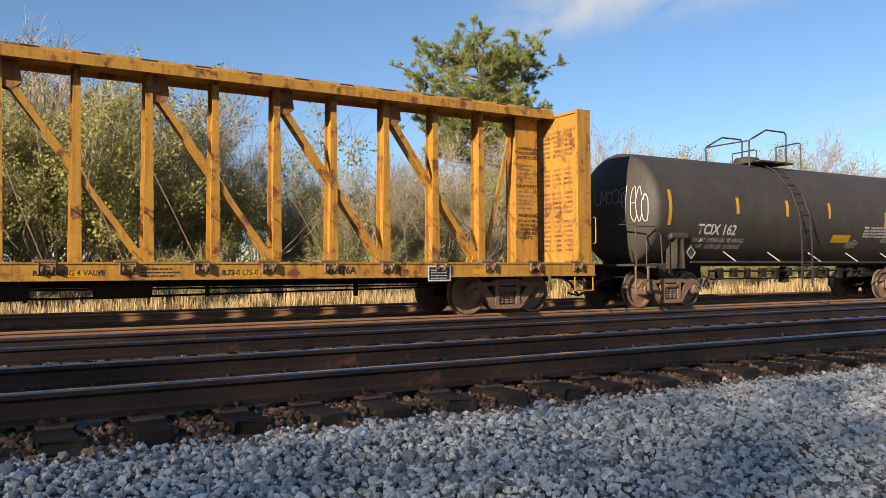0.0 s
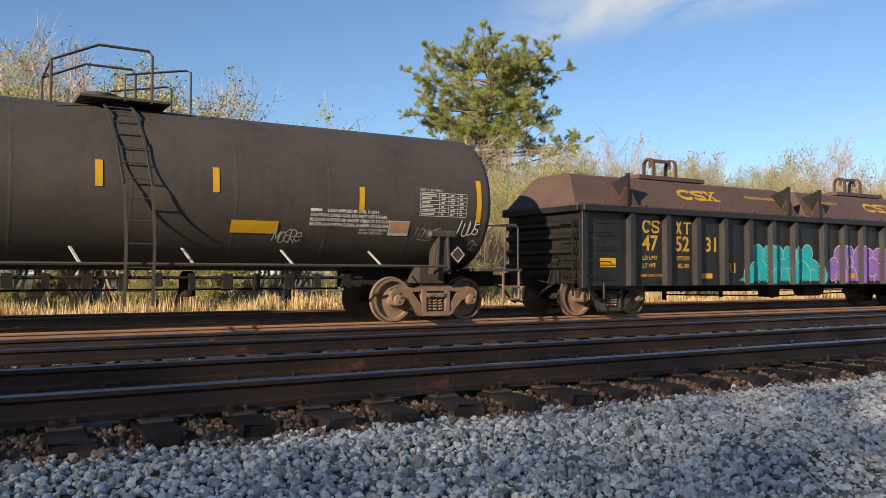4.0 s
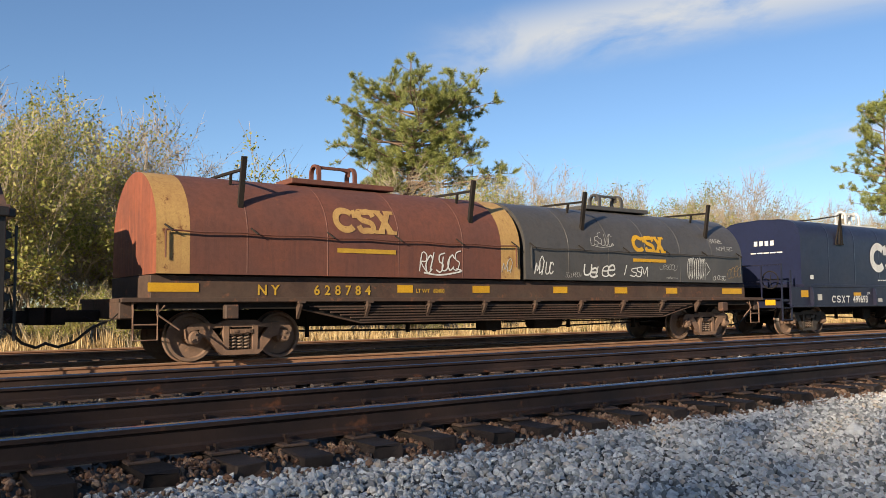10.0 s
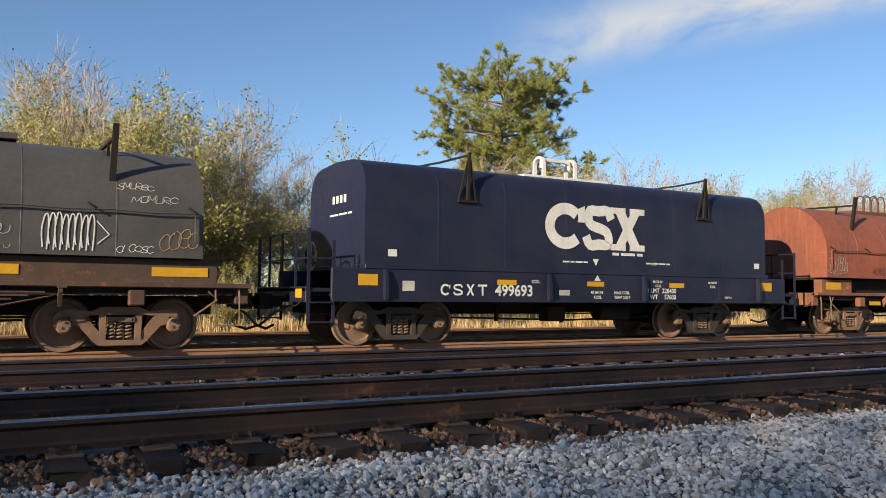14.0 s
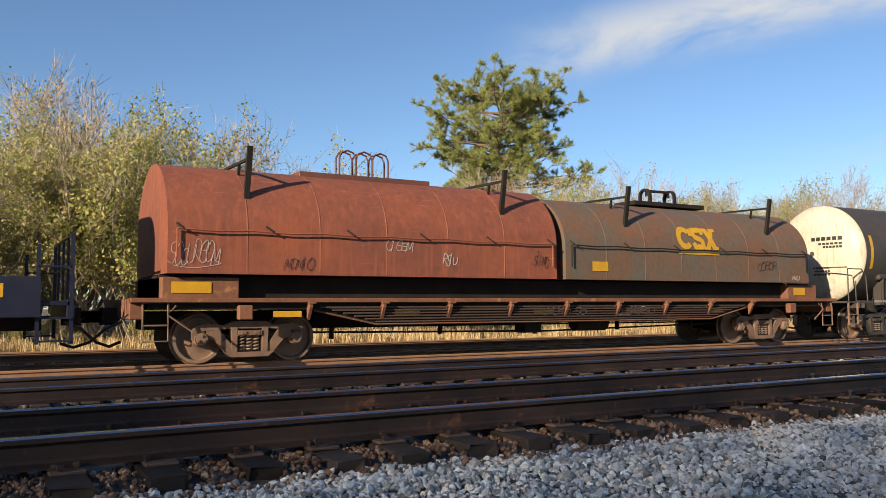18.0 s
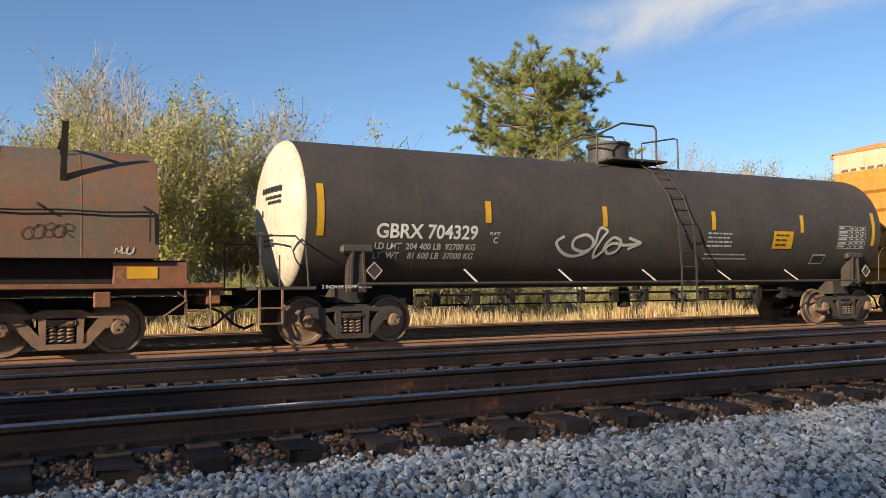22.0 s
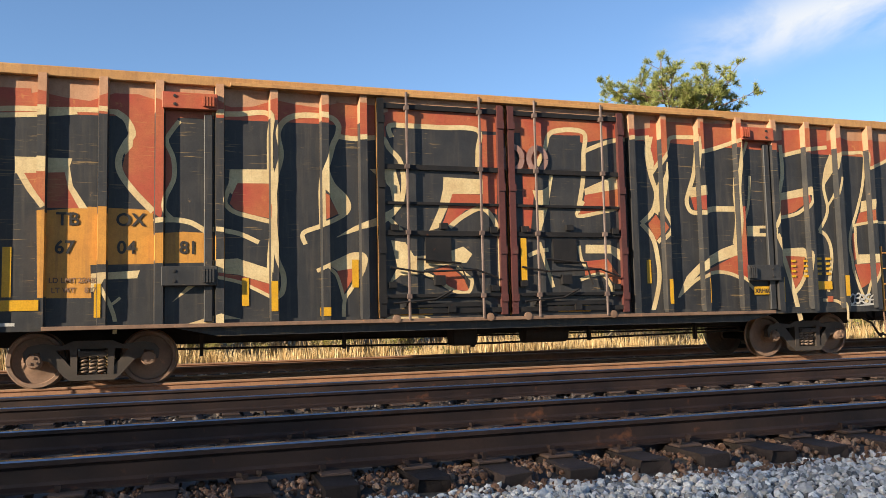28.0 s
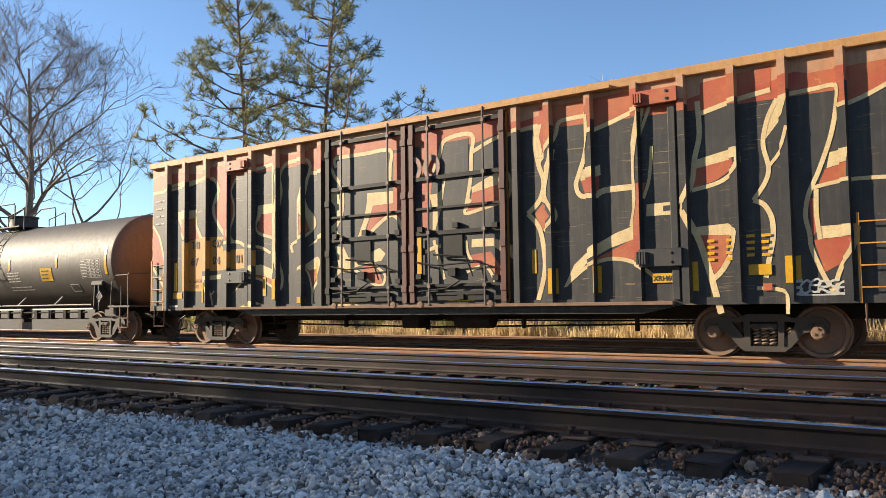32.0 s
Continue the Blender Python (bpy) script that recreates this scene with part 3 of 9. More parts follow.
def stones(name, label, count, x0, x1, y0, y1, size, mat, seed, lift=0.0, skip=None):
    """Loose angular stones, strewn over the ground in one mesh."""
    rng = np.random.default_rng(seed)
    g = (1 + 5 ** 0.5) / 2
    base = np.array([(-1, g, 0), (1, g, 0), (-1, -g, 0), (1, -g, 0), (0, -1, g), (0, 1, g), (0, -1, -g), (0, 1, -g), (g, 0, -1), (g, 0, 1), (-g, 0, -1), (-g, 0, 1)]) / 1.9
    tri = np.array([(0, 11, 5), (0, 5, 1), (0, 1, 7), (0, 7, 10), (0, 10, 11), (1, 5, 9), (5, 11, 4), (11, 10, 2), (10, 7, 6), (7, 1, 8), (3, 9, 4), (3, 4, 2),
                    (3, 2, 6), (3, 6, 8), (3, 8, 9), (4, 9, 5), (2, 4, 11), (6, 2, 10), (8, 6, 7), (9, 8, 1)])
    xs, ys = rng.uniform(x0, x1, count), rng.uniform(y0, y1, count)
    if skip is not None:
        keep = ~skip(xs, ys)
        xs, ys = xs[keep], ys[keep]
    n = len(xs)
    zs = np.array([ground_height(float(a), float(b)) for a, b in zip(xs, ys)]) + lift + rng.uniform(-0.35, 0.45, n) * size
    r = size * rng.lognormal(0, 0.28, n) * 0.5
    pts = base[None] * (1 + rng.uniform(-0.32, 0.32, (n, 12, 3))) * r[:, None, None] * rng.uniform(0.6, 1.35, (n, 1, 3))
    a, b = rng.uniform(0, 6.283, n), rng.uniform(-1.2, 1.2, n)
    ca, sa, cb, sb = np.cos(a), np.sin(a), np.cos(b), np.sin(b)
    zero, one = np.zeros(n), np.ones(n)
    ra = np.stack([np.stack([ca, -sa, zero], -1), np.stack([sa, ca, zero], -1), np.stack([zero, zero, one], -1)], 1)
    rb = np.stack([np.stack([one, zero, zero], -1), np.stack([zero, cb, -sb], -1), np.stack([zero, sb, cb], -1)], 1)
    pts = np.einsum('nij,njk,nlk->nli', ra, rb, pts) + np.stack([xs, ys, zs], -1)[:, None]
    faces = (tri[None] + 12 * np.arange(n)[:, None, None]).reshape(-1, 3)
    me = bpy.data.meshes.new(name)
    me.vertices.add(n * 12)
    me.vertices.foreach_set("co", pts.reshape(-1))
    me.loops.add(len(faces) * 3)
    me.loops.foreach_set("vertex_index", faces.reshape(-1).astype(np.int32))
    me.polygons.add(len(faces))
    me.polygons.foreach_set("loop_start", np.arange(0, len(faces) * 3, 3, dtype=np.int32))
    me.update(calc_edges=True)
    me.shade_flat()
    me.materials.append(mat)
    return tagged(new(name, me), label, "gravel", kind="stuff")


def over_ties(track):
    """True where a stone would lie on a tie of that track."""
    ties = np.array(TIE_X[track])

    def test(xs, ys):
        return (np.abs(xs[:, None] - ties[None]).min(1) < 0.10) & (abs(ys - TRACK_Y[track]) < 1.34)
    return test


near_ties = over_ties(0)
stones("ballast", "loose grey crushed stone ballast beside the track", 112000, -9, 13, 0.4, 4.06, 0.035, M['stone'], 1, 0.004, near_ties)
stones("ballast", "loose grey crushed stone ballast where one stands", 14000, -9, 13, -2.2, 0.4, 0.045, M['stone'], 9, 0.004)
stones("ballast", "grey crushed stone ballast further along the track", 17000, 13, 32, 0.0, 4.1, 0.058, M['stone'], 2, 0.004)
stones("ballast", "grey crushed stone ballast further along the track", 9000, -24, -9, 0.5, 4.1, 0.058, M['stone'], 3, 0.004)
stones("ballast", "rust-stained stones between the tie ends", 19000, -14, 30, 3.9, 4.66, 0.031, M['stone_rusty'], 4, 0.016, over_ties(0))
stones("ballast", "dark stone ballast between the rails", 9000, -16, 34, 4.7, 9.3, 0.052, M['stone_dark'], 5, 0.004, over_ties(0))
stones("ballast", "dark stone ballast around the middle track", 9000, -25, 55, 8.8, 12.6, 0.058, M['stone_dark'], 6, 0.02)
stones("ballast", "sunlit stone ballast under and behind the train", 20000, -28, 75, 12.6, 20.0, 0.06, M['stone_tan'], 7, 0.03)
stones("ballast", "sunlit stones in front of the dry grass", 9000, -30, 75, 21.2, 23.4, 0.06, M['stone'], 8, 0.02)


# ---- plants ----
def blades(name, label, count, x0, x1, y0, y1, h0, h1, mat, seed, clump=0.5):
    rng = np.random.default_rng(seed)
    per = 14
    tufts = max(1, count // per)
    tx, ty = rng.uniform(x0, x1, tufts), rng.uniform(y0, y1, tufts)
    th = rng.uniform(h0, h1, tufts) * (0.72 + 0.4 * np.sin(tx * 0.9) * np.sin(tx * 0.37 + ty) + 0.25 * rng.uniform(0, 1, tufts))
    n = tufts * per
    bx = np.repeat(tx, per) + rng.normal(0, 0.09, n)
    by = np.repeat(ty, per) + rng.normal(0, 0.09, n)
    bh = np.repeat(th, per) * rng.uniform(0.6, 1.1, n)
    bz = np.array([ground_height(float(a), float(b)) for a, b in zip(tx, ty)]).repeat(per)
    az, lean, w = rng.uniform(0, 6.283, n), rng.uniform(0.05, 0.45, n) * clump, rng.uniform(0.006, 0.014, n)
    dx, dy = np.cos(az), np.sin(az)
    fx, fy = rng.choice([-1, 1], n) * np.abs(np.cos(az * 3)), np.sin(az * 3)
    p = np.zeros((n, 5, 3))
    for k, (f, s) in enumerate(((0, -1), (0, 1), (0.6, 0.9), (0.6, -0.9), (1.0, 0))):
        p[:, k, 0] = bx + dx * lean * bh * f ** 2 + fx * w * s
        p[:, k, 1] = by + dy * lean * bh * f ** 2 + fy * w * s
        p[:, k, 2] = bz + bh * f
    me = bpy.data.meshes.new(name)
    idx = np.arange(n)[:, None] * 5
    quads, tris = idx + np.array([0, 1, 2, 3]), idx + np.array([3, 2, 4])
    me.from_pydata(p.reshape(-1, 3).tolist(), [], quads.tolist() + tris.tolist())
    me.materials.append(mat)
    return tagged(new(name, me), label, "grass", kind="stuff")


blades("dry_grass", "tall golden dry grass in a strip behind the tracks", 60000, -30, 75, 22.9, 25.5, 0.55, 1.05, M['grass'], 11)
blades("dry_grass", "shorter dry grass at the foot of the trees", 26000, -40, 95, 25.0, 29.0, 0.5, 1.3, M['grass'], 12, 0.9)
blades("weeds", "green weeds among the dry grass", 9000, -40, 90, 23.0, 27.5, 0.3, 0.8, M['weed'], 13, 1.2)
blades("weeds", "a few green weeds at the edge of the gravel", 2600, 4.6, 8.0, -0.6, 1.7, 0.03, 0.10, M['weed'], 14, 1.5)


def cards(pts, size, rng, flat=0.5, aspect=1.6):
    """Leaf quads at the given points, turned at random."""
    n = len(pts)
    a = rng.normal(size=(n, 3))
    a /= np.linalg.norm(a, axis=1)[:, None]
    b = np.cross(a, rng.normal(size=(n, 3)))
    b /= np.linalg.norm(b, axis=1)[:, None]
    s = size * rng.uniform(0.6, 1.4, n)[:, None] * 0.5
    a, b = a * s * aspect, b * s
    return np.stack([pts - a, pts + b, pts + a, pts - b], 1)


def quads_mesh(name, q, mat):
    me = bpy.data.meshes.new(name)
    me.from_pydata(q.reshape(-1, 3).tolist(), [], np.arange(len(q) * 4).reshape(-1, 4).tolist())
    me.materials.append(mat)
    return me


def limb_tree(bm, rnd, start, direction, length, radius, depth, tips, spread=0.55, bend=0.18, upward=0.12, thin=0.62, least=0.007, forks=(2, 3, 3)):
    """A limb that bends and forks; collects the ends and points along the twigs."""
    p, d = Vector(start), Vector(direction).normalized()
    steps = 4 if depth > 1 else 3
    pts = [p.copy()]
    for k in range(steps):
        d = (d + Vector((rnd.gauss(0, bend), rnd.gauss(0, bend), rnd.gauss(0, bend) * 0.6 + upward))).normalized()
        p = p + d * length / steps
        pts.append(p.copy())
    rod(bm, pts, radius, 5 if radius > 0.03 else 3, ends=(max(radius, least), max(radius * thin, least * 0.8)))
    if depth == 0:
        tips.extend((q, d.copy()) for q in pts[1:])
        return
    if depth == 1:
        tips.extend((q, d.copy()) for q in pts[2:])
    for k in range(rnd.choice(forks)):
        at = pts[rnd.choice((steps - 2, steps - 1, steps, steps))]
        side = Vector((rnd.gauss(0, 1), rnd.gauss(0, 1), rnd.gauss(0, 0.5)))
        limb_tree(bm, rnd, at, d * (1 - spread * 0.4) + side.normalized() * spread, length * rnd.uniform(0.58, 0.82), radius * thin * rnd.uniform(0.6, 0.85), depth - 1, tips, spread, bend, upward, thin, least, forks)


def twig_spray(name, tips, each, length, width, mat, rng, grow=1.0):
    """Fine last twigs at the ends of the branches."""
    c = np.repeat(np.array([tuple(p) for p, d in tips]) * grow, each, 0)
    d = np.repeat(np.array([tuple(d) for p, d in tips]), each, 0) + rng.normal(0, 0.42, (len(c), 3))
    d /= np.linalg.norm(d, axis=1)[:, None]
    ln = rng.uniform(0.45, 1.2, len(c))[:, None] * length
    s = np.cross(d, rng.normal(size=(len(c), 3)))
    s /= np.linalg.norm(s, axis=1)[:, None]
    s *= width / 2
    return quads_mesh(name, np.stack([c - s, c + s, c + d * ln + s * 0.5, c + d * ln - s * 0.5], 1), mat)


def scrub_tree(seed, height, leaves, leaf_mat, leaf_size, stems=3, bare=0.0, spread=0.6, depth=4, scatter=0.15, low=0.3):
    """A many-stemmed tree of thin grey branches with clumps of small leaves along its twigs."""
    rnd, rng = random.Random(seed), np.random.default_rng(seed)
    top = new("tree")
    bm, tips = bmesh.new(), []
    for k in range(stems):
        a = rnd.uniform(0, 6.28)
        limb_tree(bm, rnd, (math.cos(a) * 0.25, math.sin(a) * 0.25, -0.3), (math.cos(a) * 0.3, math.sin(a) * 0.3, 1), height * 0.36 * rnd.uniform(0.7, 1.15), 0.065 * height / 7, depth, tips, spread, least=0.0075 if height < 12 else 0.02)
    grow = height / max(p.z for p, d in tips)
    for v in bm.verts:
        v.co *= grow
    part("trunk", bm, M['twig'] if bare > 0.5 else M['branch'], top)
    if height < 12:
        new("twig_spray", twig_spray("twig_spray", tips, 3 if bare > 0.5 else 1, 0.55, 0.013, M['twig'], rng, grow)).parent = top
    if leaves:
        t = np.array([tuple(p) for p, d in tips]) * grow
        t = t[t[:, 2] > low]
        full = rng.uniform(0, 1, len(t)) ** 2.2 + 0.03
        pick = t[rng.choice(len(t), leaves, p=full / full.sum())] + rng.normal(0, scatter, (leaves, 3))
        pick[:, 2] = np.minimum(pick[:, 2], height + 0.1)
        ob = new("crown", quads_mesh("crown", cards(pick, leaf_size, rng), leaf_mat))
        ob.parent = top
    return top


def pine(seed, height, spine, limbs, reach_at, needles, mat, droop=0.1, length=0.30, width=0.022, thick=0.2):
    """A tall pine: bare lower trunk, forking limbs that turn up at the ends, brush-like tufts of long needles with gaps between."""
    rnd, rng = random.Random(seed), np.random.default_rng(seed)
    top = new("pine_tree")
    bm = bmesh.new()
    stem = [Vector((x + rnd.gauss(0, 0.05), rnd.gauss(0, 0.08), z)) for x, z in spine]
    rod(bm, stem, thick, 8, ends=(thick, 0.04))
    tufts = []

    def on_stem(z):
        for p, q in zip(stem, stem[1:]):
            if z <= q.z:
                return p.lerp(q, (z - p.z) / (q.z - p.z))
        return stem[-1]

    for n in range(limbs):
        z, a, reach = reach_at((n + rnd.random()) / limbs, n, rnd)
        p = on_stem(z).copy()
        up = 0.9 * max(0.0, (z / height - 0.72) / 0.28)
        d = Vector((math.cos(a), math.sin(a), rnd.uniform(-0.1, 0.25) - droop + up)).normalized()
        pts = [p.copy()]
        for k in range(6):
            d = (d + Vector((rnd.gauss(0, 0.13), rnd.gauss(0, 0.13), 0.05 + droop * 0.35 + rnd.gauss(0, 0.07)))).normalized()
            p = p + d * reach / 6
            pts.append(p.copy())
        rod(bm, pts, 0.05, 5, ends=(0.02 + reach * 0.012, 0.014))
        for k in (3, 4, 5, 6):
            for j in range(2 if k < 6 else 3):
                out = Vector((rnd.gauss(0, 1), rnd.gauss(0, 1), rnd.gauss(0.2, 0.4)))
                dd = (d * 0.6 + out.normalized()).normalized()
                q = pts[k] + dd * rnd.uniform(0.4, 0.95) * min(1.3, 0.3 + reach * 0.17)
                mid = pts[k].lerp(q, 0.5) + Vector((0, 0, -0.05))
                rod(bm, [pts[k], mid, q], 0.014, 3, ends=(0.020, 0.010))
                tufts.append((q, dd))
                for i in range(3):
                    s = mid.lerp(q, rnd.uniform(0, 0.9))
                    tw = (dd + Vector((rnd.gauss(0, 0.7), rnd.gauss(0, 0.7), rnd.gauss(0.35, 0.4)))).normalized()
                    e = s + tw * rnd.uniform(0.2, 0.5)
                    rod(bm, [s, e], 0.008, 3, ends=(0.011, 0.008))
                    tufts.append((e, tw))
    part("trunk", bm, M['bark_pine'], top)
    c = np.repeat(np.array([tuple(p) for p, d in tufts]), needles, 0)
    ax = np.repeat(np.array([tuple(d) for p, d in tufts]), needles, 0)
    n = len(c)
    c = c - ax * rng.uniform(0, 0.22, n)[:, None]
    d = rng.normal(size=(n, 3)) * 0.62 + ax * 0.75 + np.array([0, 0, 0.15])
    d /= np.linalg.norm(d, axis=1)[:, None]
    ln = rng.uniform(0.6, 1.25, n)[:, None] * length
    b = np.cross(d, rng.normal(size=(n, 3)))
    b /= np.linalg.norm(b, axis=1)[:, None]
    q = np.stack([c - b * width * 0.6, c + b * width * 0.6, c + d * ln + b * width * 0.35, c + d * ln - b * width * 0.35], 1)
    ob = new("crown", quads_mesh("crown", q, mat))
    ob.parent = top
    return top


def big_bare_tree(seed):
    """A large leafless tree: a leader to the top, ascending limbs and a fine spray of twigs."""
    rnd = random.Random(seed)
    top = new("tree")
    bm, tips = bmesh.new(), []
    stem = [Vector(p) for p in ((0, 0, -0.5), (0.15, 0, 4.0), (0.0, 0.1, 8.0), (0.25, 0, 12.0), (0.05, 0.1, 16.0), (-0.1, 0, 20.5))]
    rod(bm, stem, 0.4, 9, ends=(0.46, 0.07))
    for k in range(17):
        f = k / 16
        z = 4.6 + 14.4 * f
        a = k * 2.4 + rnd.uniform(-0.35, 0.35)
        p = stem[min(4, int((z + 0.1) / 4.0))]
        limb_tree(bm, rnd, (p.x, p.y, z), (math.cos(a), math.sin(a), 0.45 + 0.9 * f), (6.4 - 3.4 * f) * rnd.uniform(0.85, 1.15), 0.20 - 0.12 * f, 4, tips, 0.62, 0.16, 0.06, 0.64, 0.013, (3, 3, 4))
    part("trunk", bm, M['bark_gray'], top)
    new("twig_spray", twig_spray("twig_spray", tips, 2, 0.8, 0.014, M['bark_gray'], np.random.default_rng(seed))).parent = top
    return top


# ---- train: running gear ----
CARS, WHEELSETS = [], []
WHEEL_R = 0.457


def car(name, s0, label):
    ob = tagged(new(name), label, "freight car", "cars of the freight train")
    ob.location = (s0, TRAIN_Y, TRAIN_Z)
    CARS.append((ob, s0))
    return ob


def wheelset_meshes():
    bm = bmesh.new()
    lathe(bm, [(0.085, -1.0), (0.085, 1.0)], 10)
    axle = finish("wheelset", bm, M['under'], True)
    prof = [(0.02, -0.86), (0.12, -0.86), (0.14, -0.79), (0.27, -0.742), (0.375, -0.745), (0.392, -0.822), (0.448, -0.824), (0.457, -0.80), (0.460, -0.705), (0.487, -0.688),
            (0.487, -0.668), (0.39, -0.664), (0.375, -0.70), (0.26, -0.69), (0.14, -0.66), (0.12, -0.62), (0.02, -0.62)]
    wheels = []
    for sign in (1, -1):
        bm = bmesh.new()
        lathe(bm, [(r, w * sign) for r, w in prof], 36, mi=[0, 0, 0, 0, 0, 0, 1, 1, 0, 0, 0, 0, 0, 0, 0, 0])
        wheels.append(finish("wheel", bm, [M['wheel'], M['tread']], True))
    return axle, wheels


AXLE, WHEELS = wheelset_meshes()


def side_frame_mesh(mat):
    bm = bmesh.new()
    y0, y1 = -0.065, 0.065
    prism(bm, [(-1.06, 0.60), (-0.98, 0.70), (-0.80, 0.735), (-0.46, 0.70), (-0.30, 0.77), (0.30, 0.77), (0.46, 0.70), (0.80, 0.735), (0.98, 0.70), (1.06, 0.60),
               (1.04, 0.44), (0.98, 0.44), (0.97, 0.58), (0.80, 0.60), (0.36, 0.635), (-0.36, 0.635), (-0.80, 0.60), (-0.97, 0.58), (-0.98, 0.44), (-1.04, 0.44)], 'y', y0, y1)
    for s in (-1, 1):
        prism(bm, [(s * 0.80, 0.62), (s * 0.58, 0.64), (s * 0.30, 0.30), (s * 0.30, 0.13), (s * 0.44, 0.19), (s * 0.66, 0.44), (s * 0.80, 0.47)], 'y', y0 + 0.003, y1 - 0.003)
        prism(bm, [(s * 0.235, 0.2), (s * 0.33, 0.2), (s * 0.35, 0.66), (s * 0.235, 0.66)], 'y', y0 - 0.02, y1 + 0.02)
    prism(bm, [(-0.46, 0.205), (0.46, 0.205), (0.34, 0.115), (-0.34, 0.115)], 'y', y0 - 0.03, y1 + 0.03)
    box(bm, -0.22, 0.22, y0 - 0.04, y1 + 0.02, 0.515, 0.60)
    for x in (-0.12, 0.12):
        box(bm, x - 0.05, x + 0.05, y0 - 0.055, y0 - 0.04, 0.535, 0.585)
    return finish("side_frame", bm, mat)


def spring_mesh():
    bm = bmesh.new()
    turns, seg = 5, 9
    pts = [(0.058 * math.cos(2 * math.pi * k / seg), 0.058 * math.sin(2 * math.pi * k / seg), 0.215 + 0.30 * k / (turns * seg)) for k in range(turns * seg + 1)]
    rod(bm, pts, 0.017, 5)
    return finish("spring", bm, M['spring'], True)


def bolster_mesh():
    bm = box(bmesh.new(), -0.2, 0.2, -1.0, 1.0, 0.52, 0.70)
    for x in (-0.89, 0.89):
        box(bm, x * 0.42 - 0.05, x * 0.42 + 0.05, -0.85, 0.85, 0.33, 0.43)
    return finish("truck", bm, M['under'])


def bearing_mesh():
    bm = lathe(bmesh.new(), [(0.135, 0.10), (0.135, -0.05), (0.115, -0.07), (0.105, -0.13), (0.05, -0.135)], 14)
    for k in range(3):
        a = radians(90 + 120 * k)
        lathe_off = (0.06 * math.cos(a), 0.06 * math.sin(a))
        box(bm, lathe_off[0] - 0.018, lathe_off[0] + 0.018, -0.155, -0.13, lathe_off[1] - 0.018, lathe_off[1] + 0.018)
    return finish("bearing", bm, [M['truck']], True)


SIDE_FRAME, SIDE_FRAME_BLACK, SPRING, BOLSTER, BEARING = side_frame_mesh(M['truck']), side_frame_mesh(M['truck_black']), spring_mesh(), bolster_mesh(), bearing_mesh()


def truck(parent, x, dark=False):
    """A two-axle truck under a car, with its wheelsets hung from the car itself, since they roll."""
    tr = shared("truck", BOLSTER, parent, x, 0, 0)
    for y, turn in ((-1.0, 0), (1.0, 180)):
        shared("side_frame", SIDE_FRAME_BLACK if dark else SIDE_FRAME, tr, 0, y, 0, turn)
        for sx in (-0.135, 0.0, 0.135):
            shared("spring", SPRING, tr, sx, y, 0)
        for ax in (-0.89, 0.89):
            ob = shared("bearing", BEARING, tr, ax, y, WHEEL_R, turn)
    for ax in (-0.89, 0.89):
        ws = shared("wheelset", AXLE, parent, x + ax, 0, WHEEL_R)
        for me in WHEELS:
            shared("wheel", me, ws, 0, 0, 0)
        WHEELSETS.append((ws, x + ax))


def coupler(parent, x, sign):
    """The coupler and air hose at one end of a car."""
    bm = bbox(min(x, x + sign * 0.75), max(x, x + sign * 0.75), -0.09, 0.09, 0.76, 0.98, 0.02)
    prism(bm, [(x + sign * 0.60, -0.16), (x + sign * 0.84, -0.19), (x + sign * 0.92, -0.02), (x + sign * 0.80, 0.17), (x + sign * 0.58, 0.15)], 'z', 0.72, 1.03)
    cp = part("coupler", bm, M['under'], parent, "dark rusty knuckle coupler")
    bm = bmesh.new()
    pts = [(x - sign * 0.05, -0.42, 0.78), (x + sign * 0.22, -0.42, 0.66), (x + sign * 0.48, -0.33, 0.42), (x + sign * 0.72, -0.18, 0.33), (x + sign * 0.92, -0.05, 0.40)]
    rod(bm, pts, 0.028, 6)
    part("air_hose", bm, M['black'], cp)
    bm = rod(bmesh.new(), [(x, -1.35, 0.92), (x + sign * 0.12, -1.32, 0.80), (x + sign * 0.16, -0.5, 0.78), (x + sign * 0.3, -0.2, 0.86)], 0.014, 5)
    part("uncoupling_lever", bm, M['under'], cp)


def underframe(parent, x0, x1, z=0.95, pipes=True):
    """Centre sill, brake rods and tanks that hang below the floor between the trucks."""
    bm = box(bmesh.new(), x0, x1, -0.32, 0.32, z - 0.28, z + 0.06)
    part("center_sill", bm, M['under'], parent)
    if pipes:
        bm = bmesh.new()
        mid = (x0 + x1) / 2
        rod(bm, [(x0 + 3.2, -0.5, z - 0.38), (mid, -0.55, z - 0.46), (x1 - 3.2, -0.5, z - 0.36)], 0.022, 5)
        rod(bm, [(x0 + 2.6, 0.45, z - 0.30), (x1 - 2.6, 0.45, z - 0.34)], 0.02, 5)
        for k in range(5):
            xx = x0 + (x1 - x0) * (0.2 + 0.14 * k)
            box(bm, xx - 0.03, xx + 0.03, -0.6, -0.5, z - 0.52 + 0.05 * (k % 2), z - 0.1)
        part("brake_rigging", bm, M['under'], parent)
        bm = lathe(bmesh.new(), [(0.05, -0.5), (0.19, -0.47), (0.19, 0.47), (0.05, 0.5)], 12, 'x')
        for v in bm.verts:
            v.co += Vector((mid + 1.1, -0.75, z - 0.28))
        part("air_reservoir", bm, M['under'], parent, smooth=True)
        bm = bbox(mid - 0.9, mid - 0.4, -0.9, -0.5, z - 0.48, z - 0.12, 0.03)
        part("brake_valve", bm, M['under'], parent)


# ---- train: painted marks ----
def on_flat(y):
    return lambda z: y


